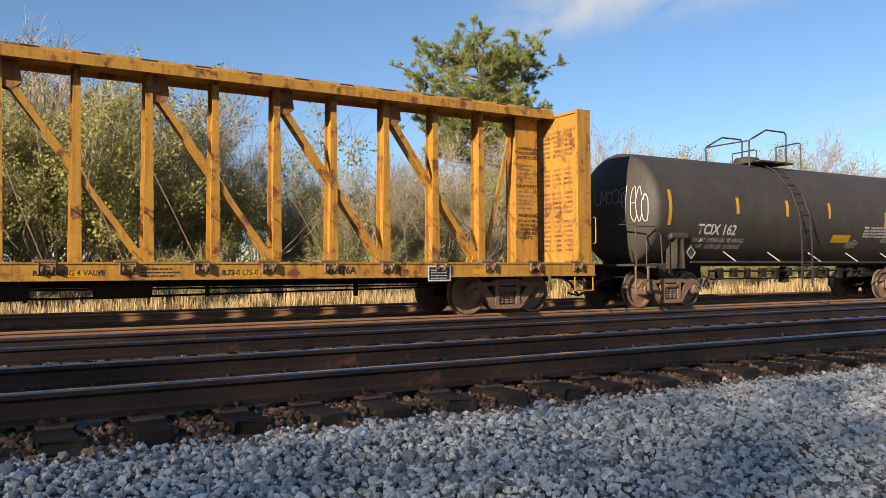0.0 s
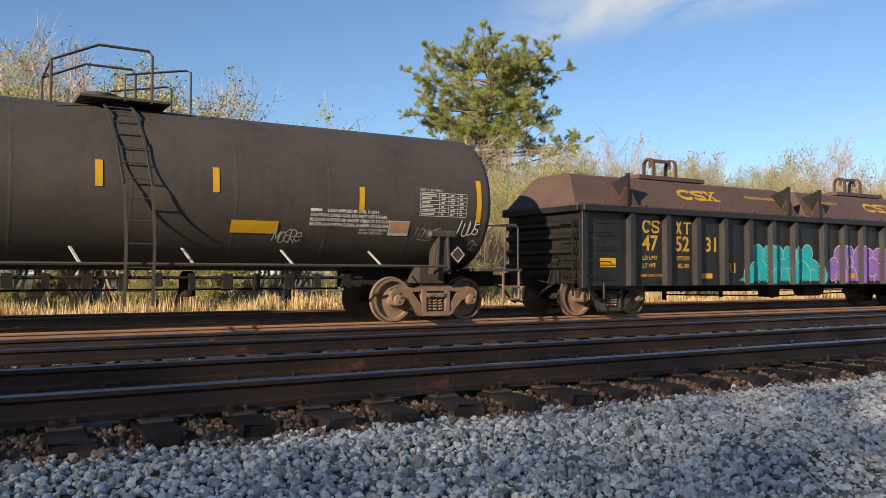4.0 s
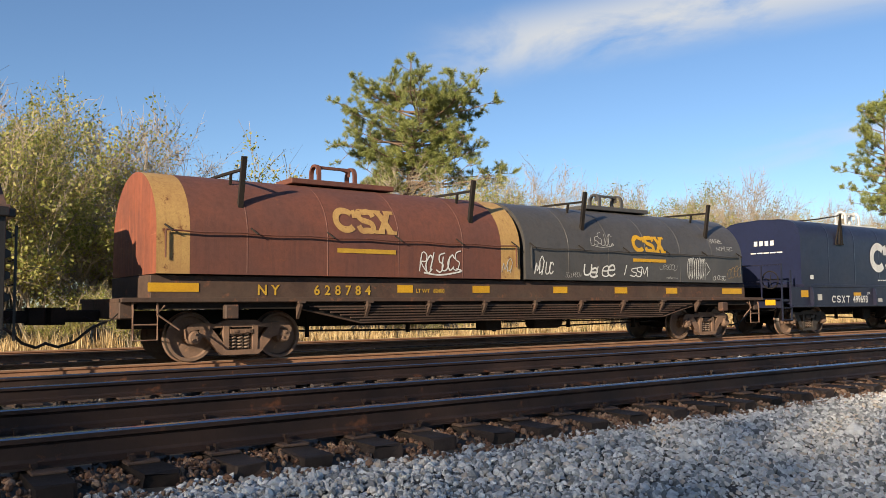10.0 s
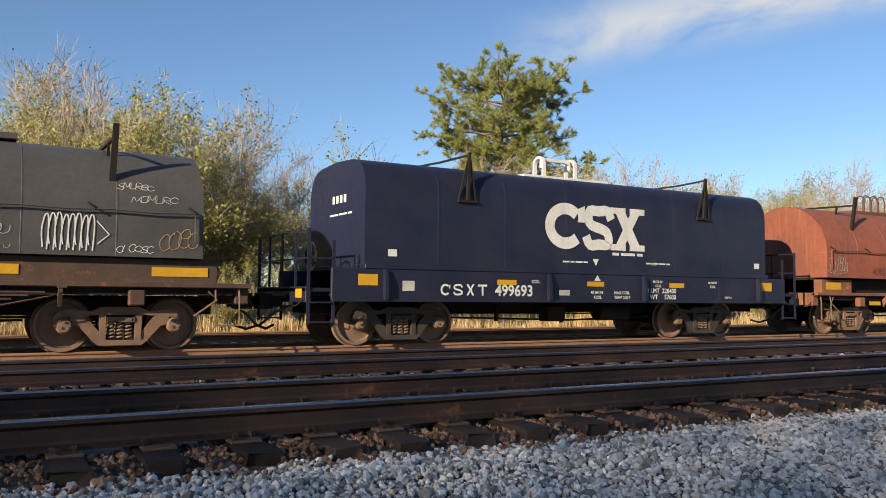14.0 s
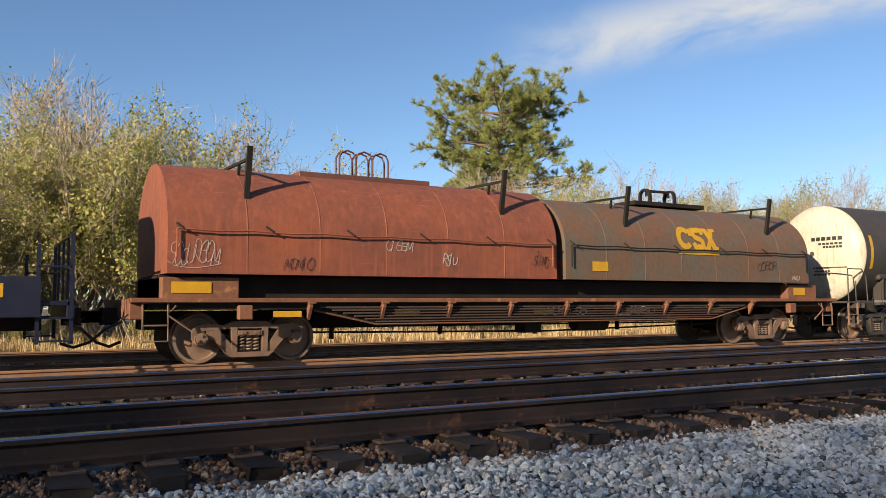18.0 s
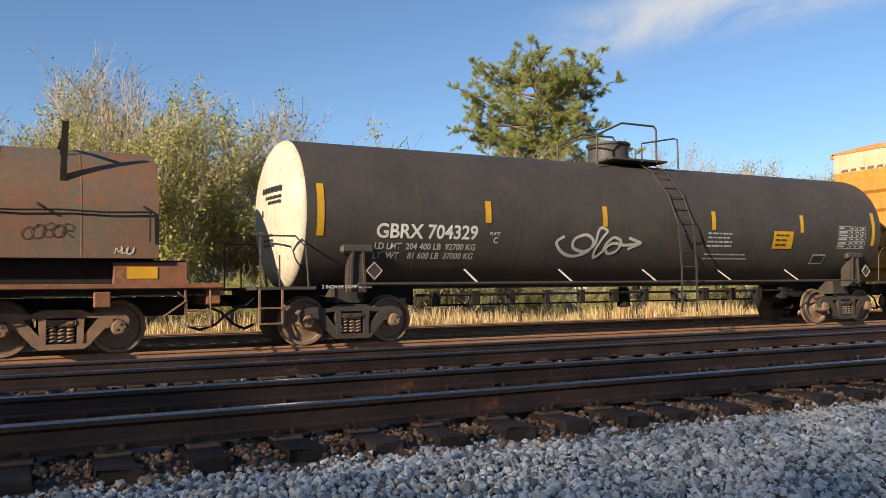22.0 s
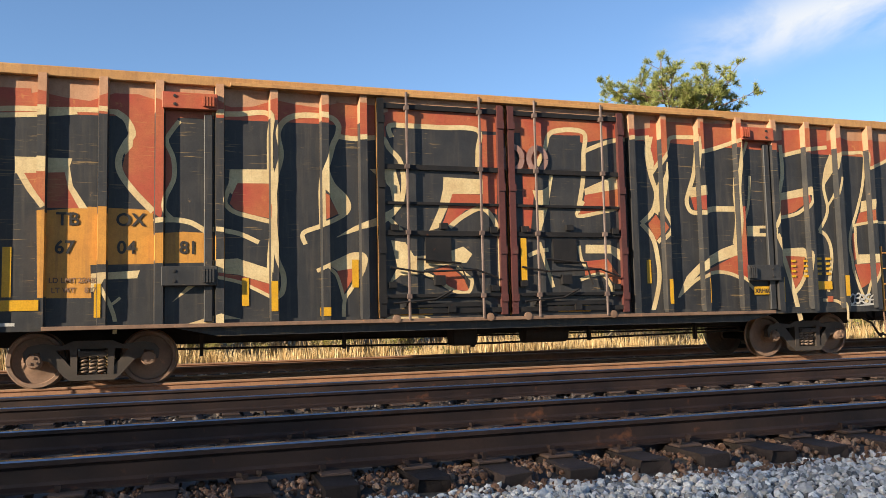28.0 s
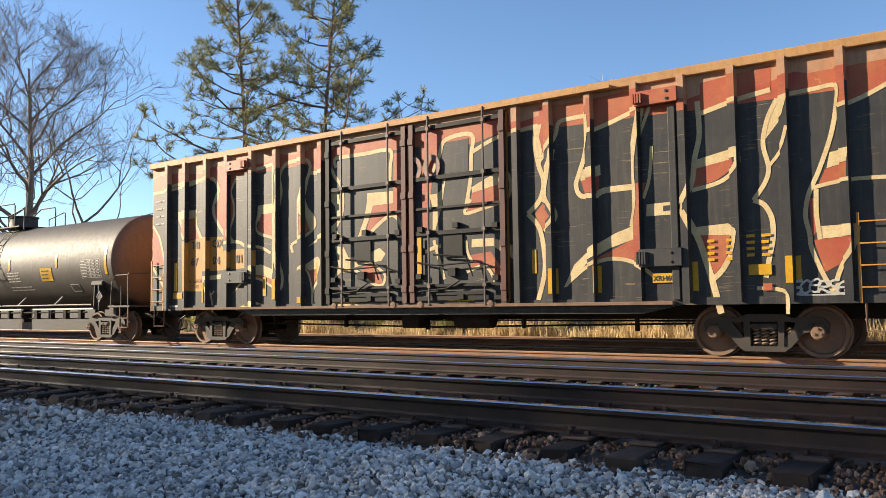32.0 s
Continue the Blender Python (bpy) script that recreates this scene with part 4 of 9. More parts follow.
def on_round(radius, zc, yc=0.0):
    return lambda z: yc - math.sqrt(max(0.0, radius * radius - (z - zc) ** 2))


def words(parent, text, size, x, z, mat, fy, off=0.008, bold=0.022, spread=1.0, name="lettering", label=""):
    bm = text_mesh(text, size, spread, bold)
    for v in bm.verts:
        zz = z + v.co.z
        v.co = (x + v.co.x, fy(zz) - off, zz)
    return part(name, bm, mat, parent, label)


def bars(parent, rows, x, z, width, step, size, mat, fy, seed, off=0.008):
    """Lines of writing too small to read, as plain bars."""
    rnd = random.Random(seed)
    bm = bmesh.new()
    for k in range(rows):
        xx, zz = x, z - k * step
        tall = size * 0.72
        end = x + width * rnd.uniform(0.75, 1.0)
        while xx < end:
            w = size * rnd.uniform(1.5, 5.0)
            y0, y1 = fy(zz) - off, fy(zz + tall) - off
            bm.faces.new([bm.verts.new(p) for p in ((xx, y0, zz), (min(end, xx + w), y0, zz), (min(end, xx + w), y1, zz + tall), (xx, y1, zz + tall))])
            xx += w + size * 0.7
    return part("small_print", bm, mat, parent)


def patch(parent, x0, x1, z0, z1, mat, fy, off=0.008, name="reflector", rows=1, label=""):
    bm = bmesh.new()
    col = []
    for k in range(rows + 1):
        z = z0 + (z1 - z0) * k / rows
        col.append((bm.verts.new((x0, fy(z) - off, z)), bm.verts.new((x1, fy(z) - off, z))))
    for a, b in zip(col, col[1:]):
        bm.faces.new((a[0], a[1], b[1], b[0]))
    return part(name, bm, mat, parent, label)


def clip_half(poly, axis, limit, keep_less):
    out = []
    for a, b in zip(poly, poly[1:] + poly[:1]):
        ia, ib = (a[axis] <= limit) == keep_less, (b[axis] <= limit) == keep_less
        if ia:
            out.append(a)
        if ia != ib:
            f = (limit - a[axis]) / (b[axis] - a[axis])
            out.append((a[0] + (b[0] - a[0]) * f, a[1] + (b[1] - a[1]) * f))
    return out


def smooth_line(pts, closed=False, k=4):
    """A rounder line through the given points."""
    n = len(pts)
    get = (lambda j: pts[j % n]) if closed else (lambda j: pts[max(0, min(n - 1, j))])
    out = []
    for j in range(n if closed else n - 1):
        p0, p1, p2, p3 = get(j - 1), get(j), get(j + 1), get(j + 2)
        for q in range(k):
            t = q / k
            out.append(tuple(0.5 * (2 * b + (c - a) * t + (2 * a - 5 * b + 4 * c - d) * t * t + (3 * b - a - 3 * c + d) * t ** 3) for a, b, c, d in zip(p0, p1, p2, p3)))
    if not closed:
        out.append(tuple(pts[-1]))
    return out


def ribbon(pts, width):
    """Quads along a line."""
    out, prev = [], None
    for k, p in enumerate(pts):
        a, b = pts[max(0, k - 1)], pts[min(len(pts) - 1, k + 1)]
        dx, dz = b[0] - a[0], b[1] - a[1]
        ln = math.hypot(dx, dz) or 1.0
        o = (-dz / ln * width / 2, dx / ln * width / 2)
        cur = ((p[0] + o[0], p[1] + o[1]), (p[0] - o[0], p[1] - o[1]))
        if prev:
            out.append([prev[0], cur[0], cur[1], prev[1]])
        prev = cur
    return out


def filled(pts):
    from mathutils.geometry import tessellate_polygon
    v = [Vector((a, b, 0)) for a, b in pts]
    return [[pts[k] for k in t] for t in tessellate_polygon([v])]


def pieces_of(bm):
    """The connected pieces of a mesh, as lists of faces."""
    seen, out = set(), []
    for f in bm.faces:
        if f in seen:
            continue
        seen.add(f)
        heap, got = [f], []
        while heap:
            g = heap.pop()
            got.append(g)
            for e in g.edges:
                for h in e.link_faces:
                    if h not in seen:
                        seen.add(h)
                        heap.append(h)
        out.append(got)
    return out


def painted(parent, name, polys, mat, steps, label="", off=0.004):
    """Flat paint laid over a stepped side: steps are (x0, x1, y), the near faces from one end to the other."""
    last = None
    for x0, x1, y in steps:
        bm = bmesh.new()
        for poly in polys:
            if max(p[0] for p in poly) <= x0 or min(p[0] for p in poly) >= x1:
                continue
            k = clip_half(clip_half(list(poly), 0, x0, False), 0, x1, True)
            if len(k) > 2:
                bm.faces.new([bm.verts.new((p[0], (y(p[1]) if callable(y) else y) - off, p[1])) for p in k])
        bmesh.ops.remove_doubles(bm, verts=bm.verts[:], dist=0.0005)
        for got in pieces_of(bm):
            one, at = bmesh.new(), {}
            for f in got:
                for v in f.verts:
                    if v not in at:
                        at[v] = one.verts.new(v.co)
                one.faces.new([at[v] for v in f.verts])
            last = part(name, one, mat, parent, label)
        bm.free()
    return last


GLYPHS = (((0, 0), (0.12, 1)), ((0.0, 0.9), (0.05, 0.1), (0.4, 0.0), (0.62, 0.3), (0.6, 0.9)), ((0.6, 0.75), (0.3, 1.0), (0.0, 0.5), (0.3, 0.0), (0.65, 0.25)),
          ((0.1, 0.5), (0.6, 0.55), (0.45, 0.95), (0.1, 0.75), (0.05, 0.2), (0.4, 0.0), (0.7, 0.2)), ((0, 0), (0.1, 0.95), (0.35, 0.25), (0.6, 1.0), (0.68, 0.0)),
          ((0.6, 0.9), (0.15, 0.8), (0.2, 0.5), (0.6, 0.35), (0.45, 0.0), (0.0, 0.1)), ((0.05, 0), (0.05, 1), (0.5, 0.9), (0.5, 0.55), (0.08, 0.5), (0.65, 0.0)),
          ((0.3, 0.95), (0.0, 0.6), (0.15, 0.05), (0.55, 0.1), (0.62, 0.7), (0.3, 0.95), (0.2, 0.75)))


def tag_strokes(parent, x, z, w, h, mat, fy, seed, loops=7, thick=0.03, off=0.012):
    """A quick spray tag: slanted handwriting strokes that spell nothing, and a flourish under them."""
    rnd = random.Random(seed)
    step = w / (loops + 0.4)
    lines = []
    for k in range(loops):
        tall, low = h * rnd.uniform(0.62, 1.0), h * rnd.uniform(0.0, 0.18)
        lines.append([(x + step * (k - 0.1 + u * 1.9) + 0.16 * tall * v, z + low + v * tall * 0.88) for u, v in rnd.choice(GLYPHS)])
    if loops > 5 and h > 0.25:
        lines.append([(x + w * 0.1, z + h * 0.02), (x + w * 0.5, z - h * 0.06), (x + w * 1.02, z + h * 0.1), (x + w * 0.9, z + h * 0.2)])
    for j, pts in enumerate(lines):
        bm = bmesh.new()
        for q in ribbon(smooth_line(pts, False, 5), thick * rnd.uniform(0.8, 1.15)):
            bm.faces.new([bm.verts.new((p[0], fy(p[1]) - off - 0.0003 * j, p[1])) for p in q])
        bmesh.ops.remove_doubles(bm, verts=bm.verts[:], dist=0.0004)
        part("spray_stroke", bm, mat, parent)


def block_shapes(kind, x, z, w, h, heavy=0.26):
    """Outlines of one plain block: an open ring, a double bend, crossed bars with feet, or a capped post."""
    t = heavy * h
    if kind == "ring":
        rx, rz, c = w / 2, h / 2, (x + w / 2, z + h / 2)
        ring = [(c[0] + (rx - t * 0.5) * math.cos(radians(a)), c[1] + (rz - t * 0.42) * math.sin(radians(a))) for a in range(42, 320, 12)]
        out = ribbon(ring, t)
        out.append([(x + w - t * 0.8, z + h * 0.60), (x + w - t * 0.05, z + h * 0.60), (x + w - t * 0.05, z + h * 0.98), (x + w - t * 0.8, z + h * 0.90)])
        return out
    if kind == "bend":
        q, r = t * 0.5, h * 0.25
        pts = [(x + w * 0.94, z + h * 0.70), (x + w * 0.80, z + h * 0.90), (x + w * 0.5, z + h - q * 0.9), (x + w * 0.2, z + h * 0.88), (x + q, z + h * 0.72), (x + w * 0.24, z + h * 0.56),
               (x + w * 0.72, z + h * 0.44), (x + w - q, z + h * 0.28), (x + w * 0.8, z + h * 0.12), (x + w * 0.5, z + q * 0.9), (x + w * 0.2, z + h * 0.10), (x + w * 0.06, z + h * 0.30)]
        return ribbon(smooth_line(pts, False, 3), t * 0.92)
    if kind == "cross":
        b, f = t * 1.2, t * 0.55
        out = [[(x + w * 0.08, z + h), (x + w * 0.08 + b, z + h), (x + w * 0.92, z), (x + w * 0.92 - b, z)], [(x + w * 0.92 - b * 0.9, z + h), (x + w * 0.92, z + h), (x + w * 0.08 + b * 0.9, z), (x + w * 0.08, z)]]
        if heavy > 0.2:
            out += [[(x + u * w, z + v), (x + (u + 0.44) * w, z + v), (x + (u + 0.44) * w, z + v + f), (x + u * w, z + v + f)] for u in (0.0, 0.56) for v in (0.0, h - f)]
        return out
    return [[(x, z + h - t), (x + w, z + h - t), (x + w, z + h), (x, z + h)], [(x + w / 2 - t / 2, z), (x + w / 2 + t / 2, z), (x + w / 2 + t / 2, z + h - t), (x + w / 2 - t / 2, z + h - t)]]


def lay_blocks(name, parent, shapes, mat, fy, off, rows, label=""):
    """Lays outlines on a side, cut into rows so that they follow its curve."""
    bm = bmesh.new()
    lo, hi = min(p[1] for s in shapes for p in s), max(p[1] for s in shapes for p in s)
    for j, s in enumerate(shapes):
        for r in range(rows):
            c = clip_half(clip_half(list(s), 1, lo + (hi - lo) * r / rows, False), 1, lo + (hi - lo) * (r + 1) / rows, True)
            if len(c) > 2:
                bm.faces.new([bm.verts.new((p[0], fy(p[1]) - off - 0.0002 * (j % 12), p[1])) for p in c])
    return part(name, bm, mat, parent, label)


def mark(parent, kind, x, z, w, h, mat, fy, off=0.006):
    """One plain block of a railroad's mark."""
    return lay_blocks("stencil", parent, block_shapes({"ring": "ring", "slabs": "bend", "hourglass": "cross"}.get(kind, "post"), x, z, w, h, 0.18 if h < 0.5 else 0.27), mat, fy, off, 1)


def emblem(parent, x, z, w, h, mat, fy, off=0.012, under=True):
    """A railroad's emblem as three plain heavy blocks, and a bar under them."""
    shapes = block_shapes("ring", x, z, w * 0.385, h) + block_shapes("bend", x + w * 0.375, z, w * 0.29, h) + block_shapes("cross", x + w * 0.64, z, w * 0.36, h)
    if under:
        shapes.append([(x, z - h * 0.24), (x + w, z - h * 0.24), (x + w, z - h * 0.12), (x, z - h * 0.12)])
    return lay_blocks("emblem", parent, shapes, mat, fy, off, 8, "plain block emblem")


# ---- train: tank cars ----
def tank_car(s0, cyl, trucks, label, end_mat, ladder_x, stripes, dome):
    """cyl: where the straight shell begins and ends; all x from the car's middle."""
    ob = car("tank_car", s0, label)
    a, b = cyl
    R, zc, bulge = 1.50, 2.56, 0.42
    fy = on_round(R, zc)
    for x in trucks:
        truck(ob, x, 'cream' in label)
    prof = [(R * math.sin(radians(q)), a - bulge * math.cos(radians(q))) for q in (3, 15, 30, 45, 60, 74, 85)]
    n = len(prof)
    mid = [(R, a), (R, a + 0.05)]
    seams = [a + (b - a) * k / 7 for k in range(1, 7)]
    for s in seams:
        mid += [(R, s - 0.05), (R, s - 0.02), (R + 0.0016, s - 0.010), (R + 0.0016, s + 0.010), (R, s + 0.02), (R, s + 0.05)]
    mid += [(R, b - 0.05), (R, b)]
    tail = [(r, b + (a - w)) for r, w in prof[::-1]]
    bm = lathe(bmesh.new(), prof + mid + tail, 64, 'x', mi=[1] * n + [0] * (len(mid) - 1) + [2] * n)
    for v in bm.verts:
        v.co.z += zc
    part("tank", bm, [M['tank_black'], end_mat, M['tank_brown'] if end_mat == M['tank_cream'] else end_mat], ob, smooth=True)
    # stub sills, side sills and end platforms
    for sg in (-1, 1):
        e = b + 0.95 if sg > 0 else a - 0.95
        i = b - 2.7 if sg > 0 else a + 2.7
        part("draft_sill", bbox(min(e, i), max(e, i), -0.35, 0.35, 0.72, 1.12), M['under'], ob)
        part("end_platform", bbox(min(e, e - sg * 1.15), max(e, e - sg * 1.15), -1.45, 1.45, 1.06, 1.12, 0.008), M['tank_black'], ob)
        coupler(ob, e, sg)
        tx = trucks[1] if sg > 0 else trucks[0]
        bm = bmesh.new()
        box(bm, tx - 0.30, tx + 0.30, -0.9, 0.9, 0.80, 1.14)
        part("saddle", bm, M['truck_black'], ob)
        for y in (-1.34, 1.04):
            bm = prism(bmesh.new(), [(tx - 0.20, 1.00), (tx + 0.20, 1.00), (tx + 0.14, 1.80), (tx - 0.14, 1.80)], 'y', y, y + 0.05)
            for dx in (-0.15, 0.15):
                prism(bm, [(tx + dx - 0.02, 1.00), (tx + dx + 0.02, 1.00), (tx + dx * 0.7 + 0.02, 1.80), (tx + dx * 0.7 - 0.02, 1.80)], 'y', y - 0.06, y + 0.3)
            part("saddle_post", bm, M['truck_black'], ob)
        bm = bbox(tx - 0.34, tx + 0.34, -1.40, -1.16, 1.74, 1.92, 0.05)
        part("saddle_pad", bm, M['tank_black'], ob)
        px = tx + 0.30
        bm = prism(bmesh.new(), [(px, 1.22), (px + 0.19, 1.41), (px, 1.60), (px - 0.19, 1.41)], 'y', -1.47, -1.455)
        holder = part("placard_holder", bm, M['truck_black'], ob, "black diamond placard holder")
        bm = bmesh.new()
        for a0, b0 in (((px, 1.25), (px + 0.16, 1.41)), ((px + 0.16, 1.41), (px, 1.57)), ((px, 1.57), (px - 0.16, 1.41)), ((px - 0.16, 1.41), (px, 1.25))):
            bar(bm, (a0[0], -1.475, a0[1]), (b0[0], -1.475, b0[1]), 0.012)
        part("placard_rim", bm, M['off_white'], holder)
        # handrail round the end of the tank
        for y in (-1.44, 1.44):
            bm = bmesh.new()
            rod(bm, [(e - sg * 0.1, y, 1.10), (e - sg * 0.1, y, 2.02), (e - sg * 0.14, y * 0.97, 2.10), (e - sg * 0.2, y * 0.3, 2.12)], 0.018, 6)
            rod(bm, [(e - sg * 0.1, y, 2.05), (e - sg * 0.75, y, 2.05), (e - sg * 0.95, y, 1.85), (e - sg * 1.0, y, 1.12)], 0.018, 6)
            rod(bm, [(e - sg * 0.45, y, 1.10), (e - sg * 0.45, y, 1.7)], 0.016, 6)
            part("handrail", bm, M['tank_black'], ob)
        bm = bmesh.new()
        x0 = e - sg * 0.08
        for xx in (x0, x0 - sg * 0.42):
            bar(bm, (xx, -1.44, 1.08), (xx, -1.44, 0.42), 0.03, 0.05)
        for z in (0.44, 0.72):
            box(bm, min(x0, x0 - sg * 0.42), max(x0, x0 - sg * 0.42), -1.48, -1.40, z, z + 0.03)
        part("step", bm, M['truck'], ob)
    bm = bmesh.new()
    rod(bm, [(a + 1.0, -1.50, 1.16), (b - 1.0, -1.50, 1.16)], 0.03, 6)
    part("side_rail", bm, M['tank_black'], ob)
    for k in range(5):
        xx = a + (b - a) * (0.22 + 0.145 * k)
        bm = bar(bmesh.new(), (xx - 0.1, -1.12, 1.45), (xx + 0.03, -1.50, 1.14), 0.05, 0.02)
        part("rail_bracket", bm, M['off_white'], ob)
    # pipes below the belly
    bm = bmesh.new()
    rod(bm, [(a + 2.6, -0.7, 0.92), (b - 2.6, -0.7, 0.92)], 0.03, 5)
    rod(bm, [(a + 3.0, -0.4, 0.70), (b - 3.0, -0.4, 0.70)], 0.02, 5)
    rnd = random.Random(int(s0))
    for k in range(12):
        xx = a + 3.0 + (b - a - 6) * k / 11
        box(bm, xx - 0.04, xx + 0.04 + rnd.random() * 0.12, -0.75, -0.6, 0.66 + rnd.random() * 0.1, 1.0)
    part("brake_rigging", bm, M['under'], ob)
    bm = lathe(bmesh.new(), [(0.05, 0.0), (0.16, 0.02), (0.16, 0.4), (0.1, 0.5)], 10, 'z')
    for v in bm.verts:
        v.co += Vector(((a + b) / 2 + 0.4, 0, 0.55))
    part("bottom_outlet", bm, M['under'], ob)
    # ladder
    lx = ladder_x
    path = [(lx - 0.02, -1.66, 0.45), (lx, -1.66, 1.5), (lx - 0.04, -1.64, 2.5), (lx - 0.12, -1.42, 3.2), (lx - 0.2, -0.95, 3.82), (lx - 0.25, -0.5, 4.08)]
    ld = bmesh.new()
    for dx in (0.0, 0.46):
        for p, q in zip(path, path[1:]):
            bar(ld, (p[0] + dx, p[1], p[2]), (q[0] + dx, q[1], q[2]), 0.05, 0.015)
    lad = part("ladder", ld, M['tank_black'], ob)
    total = 13
    for k in range(total):
        f = (k + 0.6) / total * (len(path) - 1)
        p, q = path[int(f)], path[min(len(path) - 1, int(f) + 1)]
        w = f - int(f)
        c = [p[j] + (q[j] - p[j]) * w for j in range(3)]
        part("rung", rod(bmesh.new(), [c, (c[0] + 0.46, c[1], c[2])], 0.012, 5), M['tank_black'], lad)
    # top platform with rails, and the manway
    dx0, dx1 = dome
    top = zc + R
    plat = part("top_platform", bbox(dx0, dx1 + 0.5, -0.8, 0.8, top + 0.02, top + 0.07, 0.006), M['tank_black'], ob)
    if label.startswith("black tank car with a cream"):
        bm = lathe(bmesh.new(), [(0.50, 0.0), (0.52, 0.05), (0.50, 0.1), (0.50, 0.44), (0.54, 0.47), (0.54, 0.52), (0.2, 0.56)], 24, 'z')
        for v in bm.verts:
            v.co += Vector(((dx0 + dx1) / 2 - 0.1, 0, top))
        part("manway", bm, M['tank_black'], ob, smooth=True)
        h = 0.9
    else:
        bm = lathe(bmesh.new(), [(0.36, 0.0), (0.38, 0.16), (0.33, 0.22), (0.1, 0.27)], 20, 'z')
        for v in bm.verts:
            v.co += Vector(((dx0 + dx1) / 2 - 0.1, 0, top))
        part("manway", bm, M['tank_black'], ob, smooth=True)
        h = 0.95
    bm = bmesh.new()
    for y in (-0.78, 0.78):
        rod(bm, [(dx0 - 0.45, y, top - 0.15), (dx0 - 0.45, y, top + h * 0.62), (dx0 - 0.3, y, top + h * 0.7), (dx0 + 0.3, y, top + h), (dx1 + 0.1, y, top + h), (dx1 + 0.16, y, top + h - 0.08), (dx1 + 0.16, y, top)], 0.026, 6)
        rod(bm, [(dx1 - 0.3, y, top), (dx1 - 0.3, y, top + h * 0.5), (dx1 + 0.75, y, top + h * 0.72), (dx1 + 0.85, y, top + h * 0.7), (dx1 + 0.85, y, top - 0.1)], 0.022, 6)
    rod(bm, [(dx0 - 0.45, -0.78, top + h * 0.62), (dx0 - 0.45, 0.78, top + h * 0.62)], 0.022, 6)
    part("platform_rail", bm, M['tank_black'], ob)
    for x, z0, z1, w in stripes:
        patch(ob, x, x + w, z0, z1, M['stripe'], fy, 0.012, rows=6, label="yellow reflective strip")
    return ob, fy


# first tank car
T1 = 20.25
tank1, fy1 = tank_car(T1, (14.23 - T1, 27.0 - T1), (14.98 - T1, 25.96 - T1), "black tank car with a plain black end and white stencils", M['tank_black'], 19.6 - T1,
                      [(14.46 - T1, 2.1, 3.0, 0.12), (17.02 - T1, 2.45, 2.9, 0.12), (19.12 - T1, 2.45, 2.9, 0.12), (21.08 - T1, 2.45, 2.9, 0.12), (23.96 - T1, 2.25, 2.71, 0.12), (26.72 - T1, 2.1, 3.0, 0.12)], (18.95 - T1, 20.0 - T1))
words(tank1, "TCIX 162", 0.37, 15.63 - T1, 1.90, M['white'], fy1, 0.007)
words(tank1, "LD LMT 199300 LBS  90 400 KG", 0.15, 15.55 - T1, 1.70, M['off_white'], fy1, 0.007)
words(tank1, "LT  WT   63700 LBS  28 900 KG", 0.15, 15.53 - T1, 1.53, M['off_white'], fy1, 0.007)
patch(tank1, 21.45 - T1, 22.35 - T1, 1.75, 1.98, M['stripe'], fy1, 0.014, "placard", 3)
bars(tank1, 1, 22.96 - T1, 2.20, 0.32, 0.085, 0.068, M['white'], fy1, 3, 0.007)
words(tank1, "15500 APPLIED BY ARIL 9 -2011", 0.082, 23.30 - T1, 2.195, M['white'], fy1, 0.007)
for k, t in enumerate(("CAUTION: LINED CAR, DO NOT USE STEAM,", "BOILING WATER OR SHARP OBJECTS TO CLEAN.", "ENTER CAR WITH CLEAN, RUBBER SOLED SHOES ONLY")):
    words(tank1, t, 0.082, 22.96 - T1, 2.105 - 0.088 * k, M['white'], fy1, 0.007)
words(tank1, "PAINT STRATHMORE", 0.066, 24.02 - T1, 1.85, M['off_white'], fy1, 0.007)
words(tank1, "04-2008  TMC HOU", 0.062, 24.02 - T1, 1.79, M['off_white'], fy1, 0.007)
words(tank1, "DOT 111A100W1", 0.07, 25.34 - T1, 2.71, M['off_white'], fy1, 0.007)
patch(tank1, 24.67 - T1, 25.14 - T1, 1.78, 2.07, M['off_white'], fy1, 0.010, "placard", 3)
patch(tank1, 24.69 - T1, 25.12 - T1, 1.84, 2.05, M['g_tan'], fy1, 0.014, "placard", 3)
tag_strokes(tank1, 22.28 - T1, 1.58, 0.58, 0.3, M['off_white'], fy1, 21, 5, 0.016, 0.02)
tag_strokes(tank1, 26.3 - T1, 1.78, 0.55, 0.4, M['white'], fy1, 22, 4, 0.022, 0.02)
tag_strokes(tank1, 26.68 - T1, 1.5, 0.25, 0.24, M['off_white'], fy1, 24, 2, 0.014, 0.02)
tag_strokes(tank1, 25.3 - T1, 1.72, 0.6, 0.3, M['off_white'], fy1, 25, 6, 0.008, 0.02)


def end_tag(parent, x, bulge, R, zc, seed, mat, y0, y1, z0, z1, count, thick):
    """Spray strokes over the domed end of a tank, on the side of lower x."""
    rnd = random.Random(seed)

    def at(y, z):
        q = min(0.98, math.hypot(y, z - zc) / R)
        return x - bulge * math.sqrt(1 - q * q) - 0.02
    for k in range(count):
        cy, wide, tall = y0 + (y1 - y0) * k / count, (y1 - y0) / count * 1.7, (z1 - z0) * rnd.uniform(0.7, 1.0)
        pts = [(y0 + y1 - cy - u * wide, z0 + v * tall) for u, v in rnd.choice(GLYPHS)]
        bm = bmesh.new()
        for quad in ribbon(smooth_line(pts, False, 6), thick):
            bm.faces.new([bm.verts.new((at(*p), p[0], p[1])) for p in quad])
        bmesh.ops.remove_doubles(bm, verts=bm.verts[:], dist=0.0004)
        part("spray_stroke", bm, mat, parent)


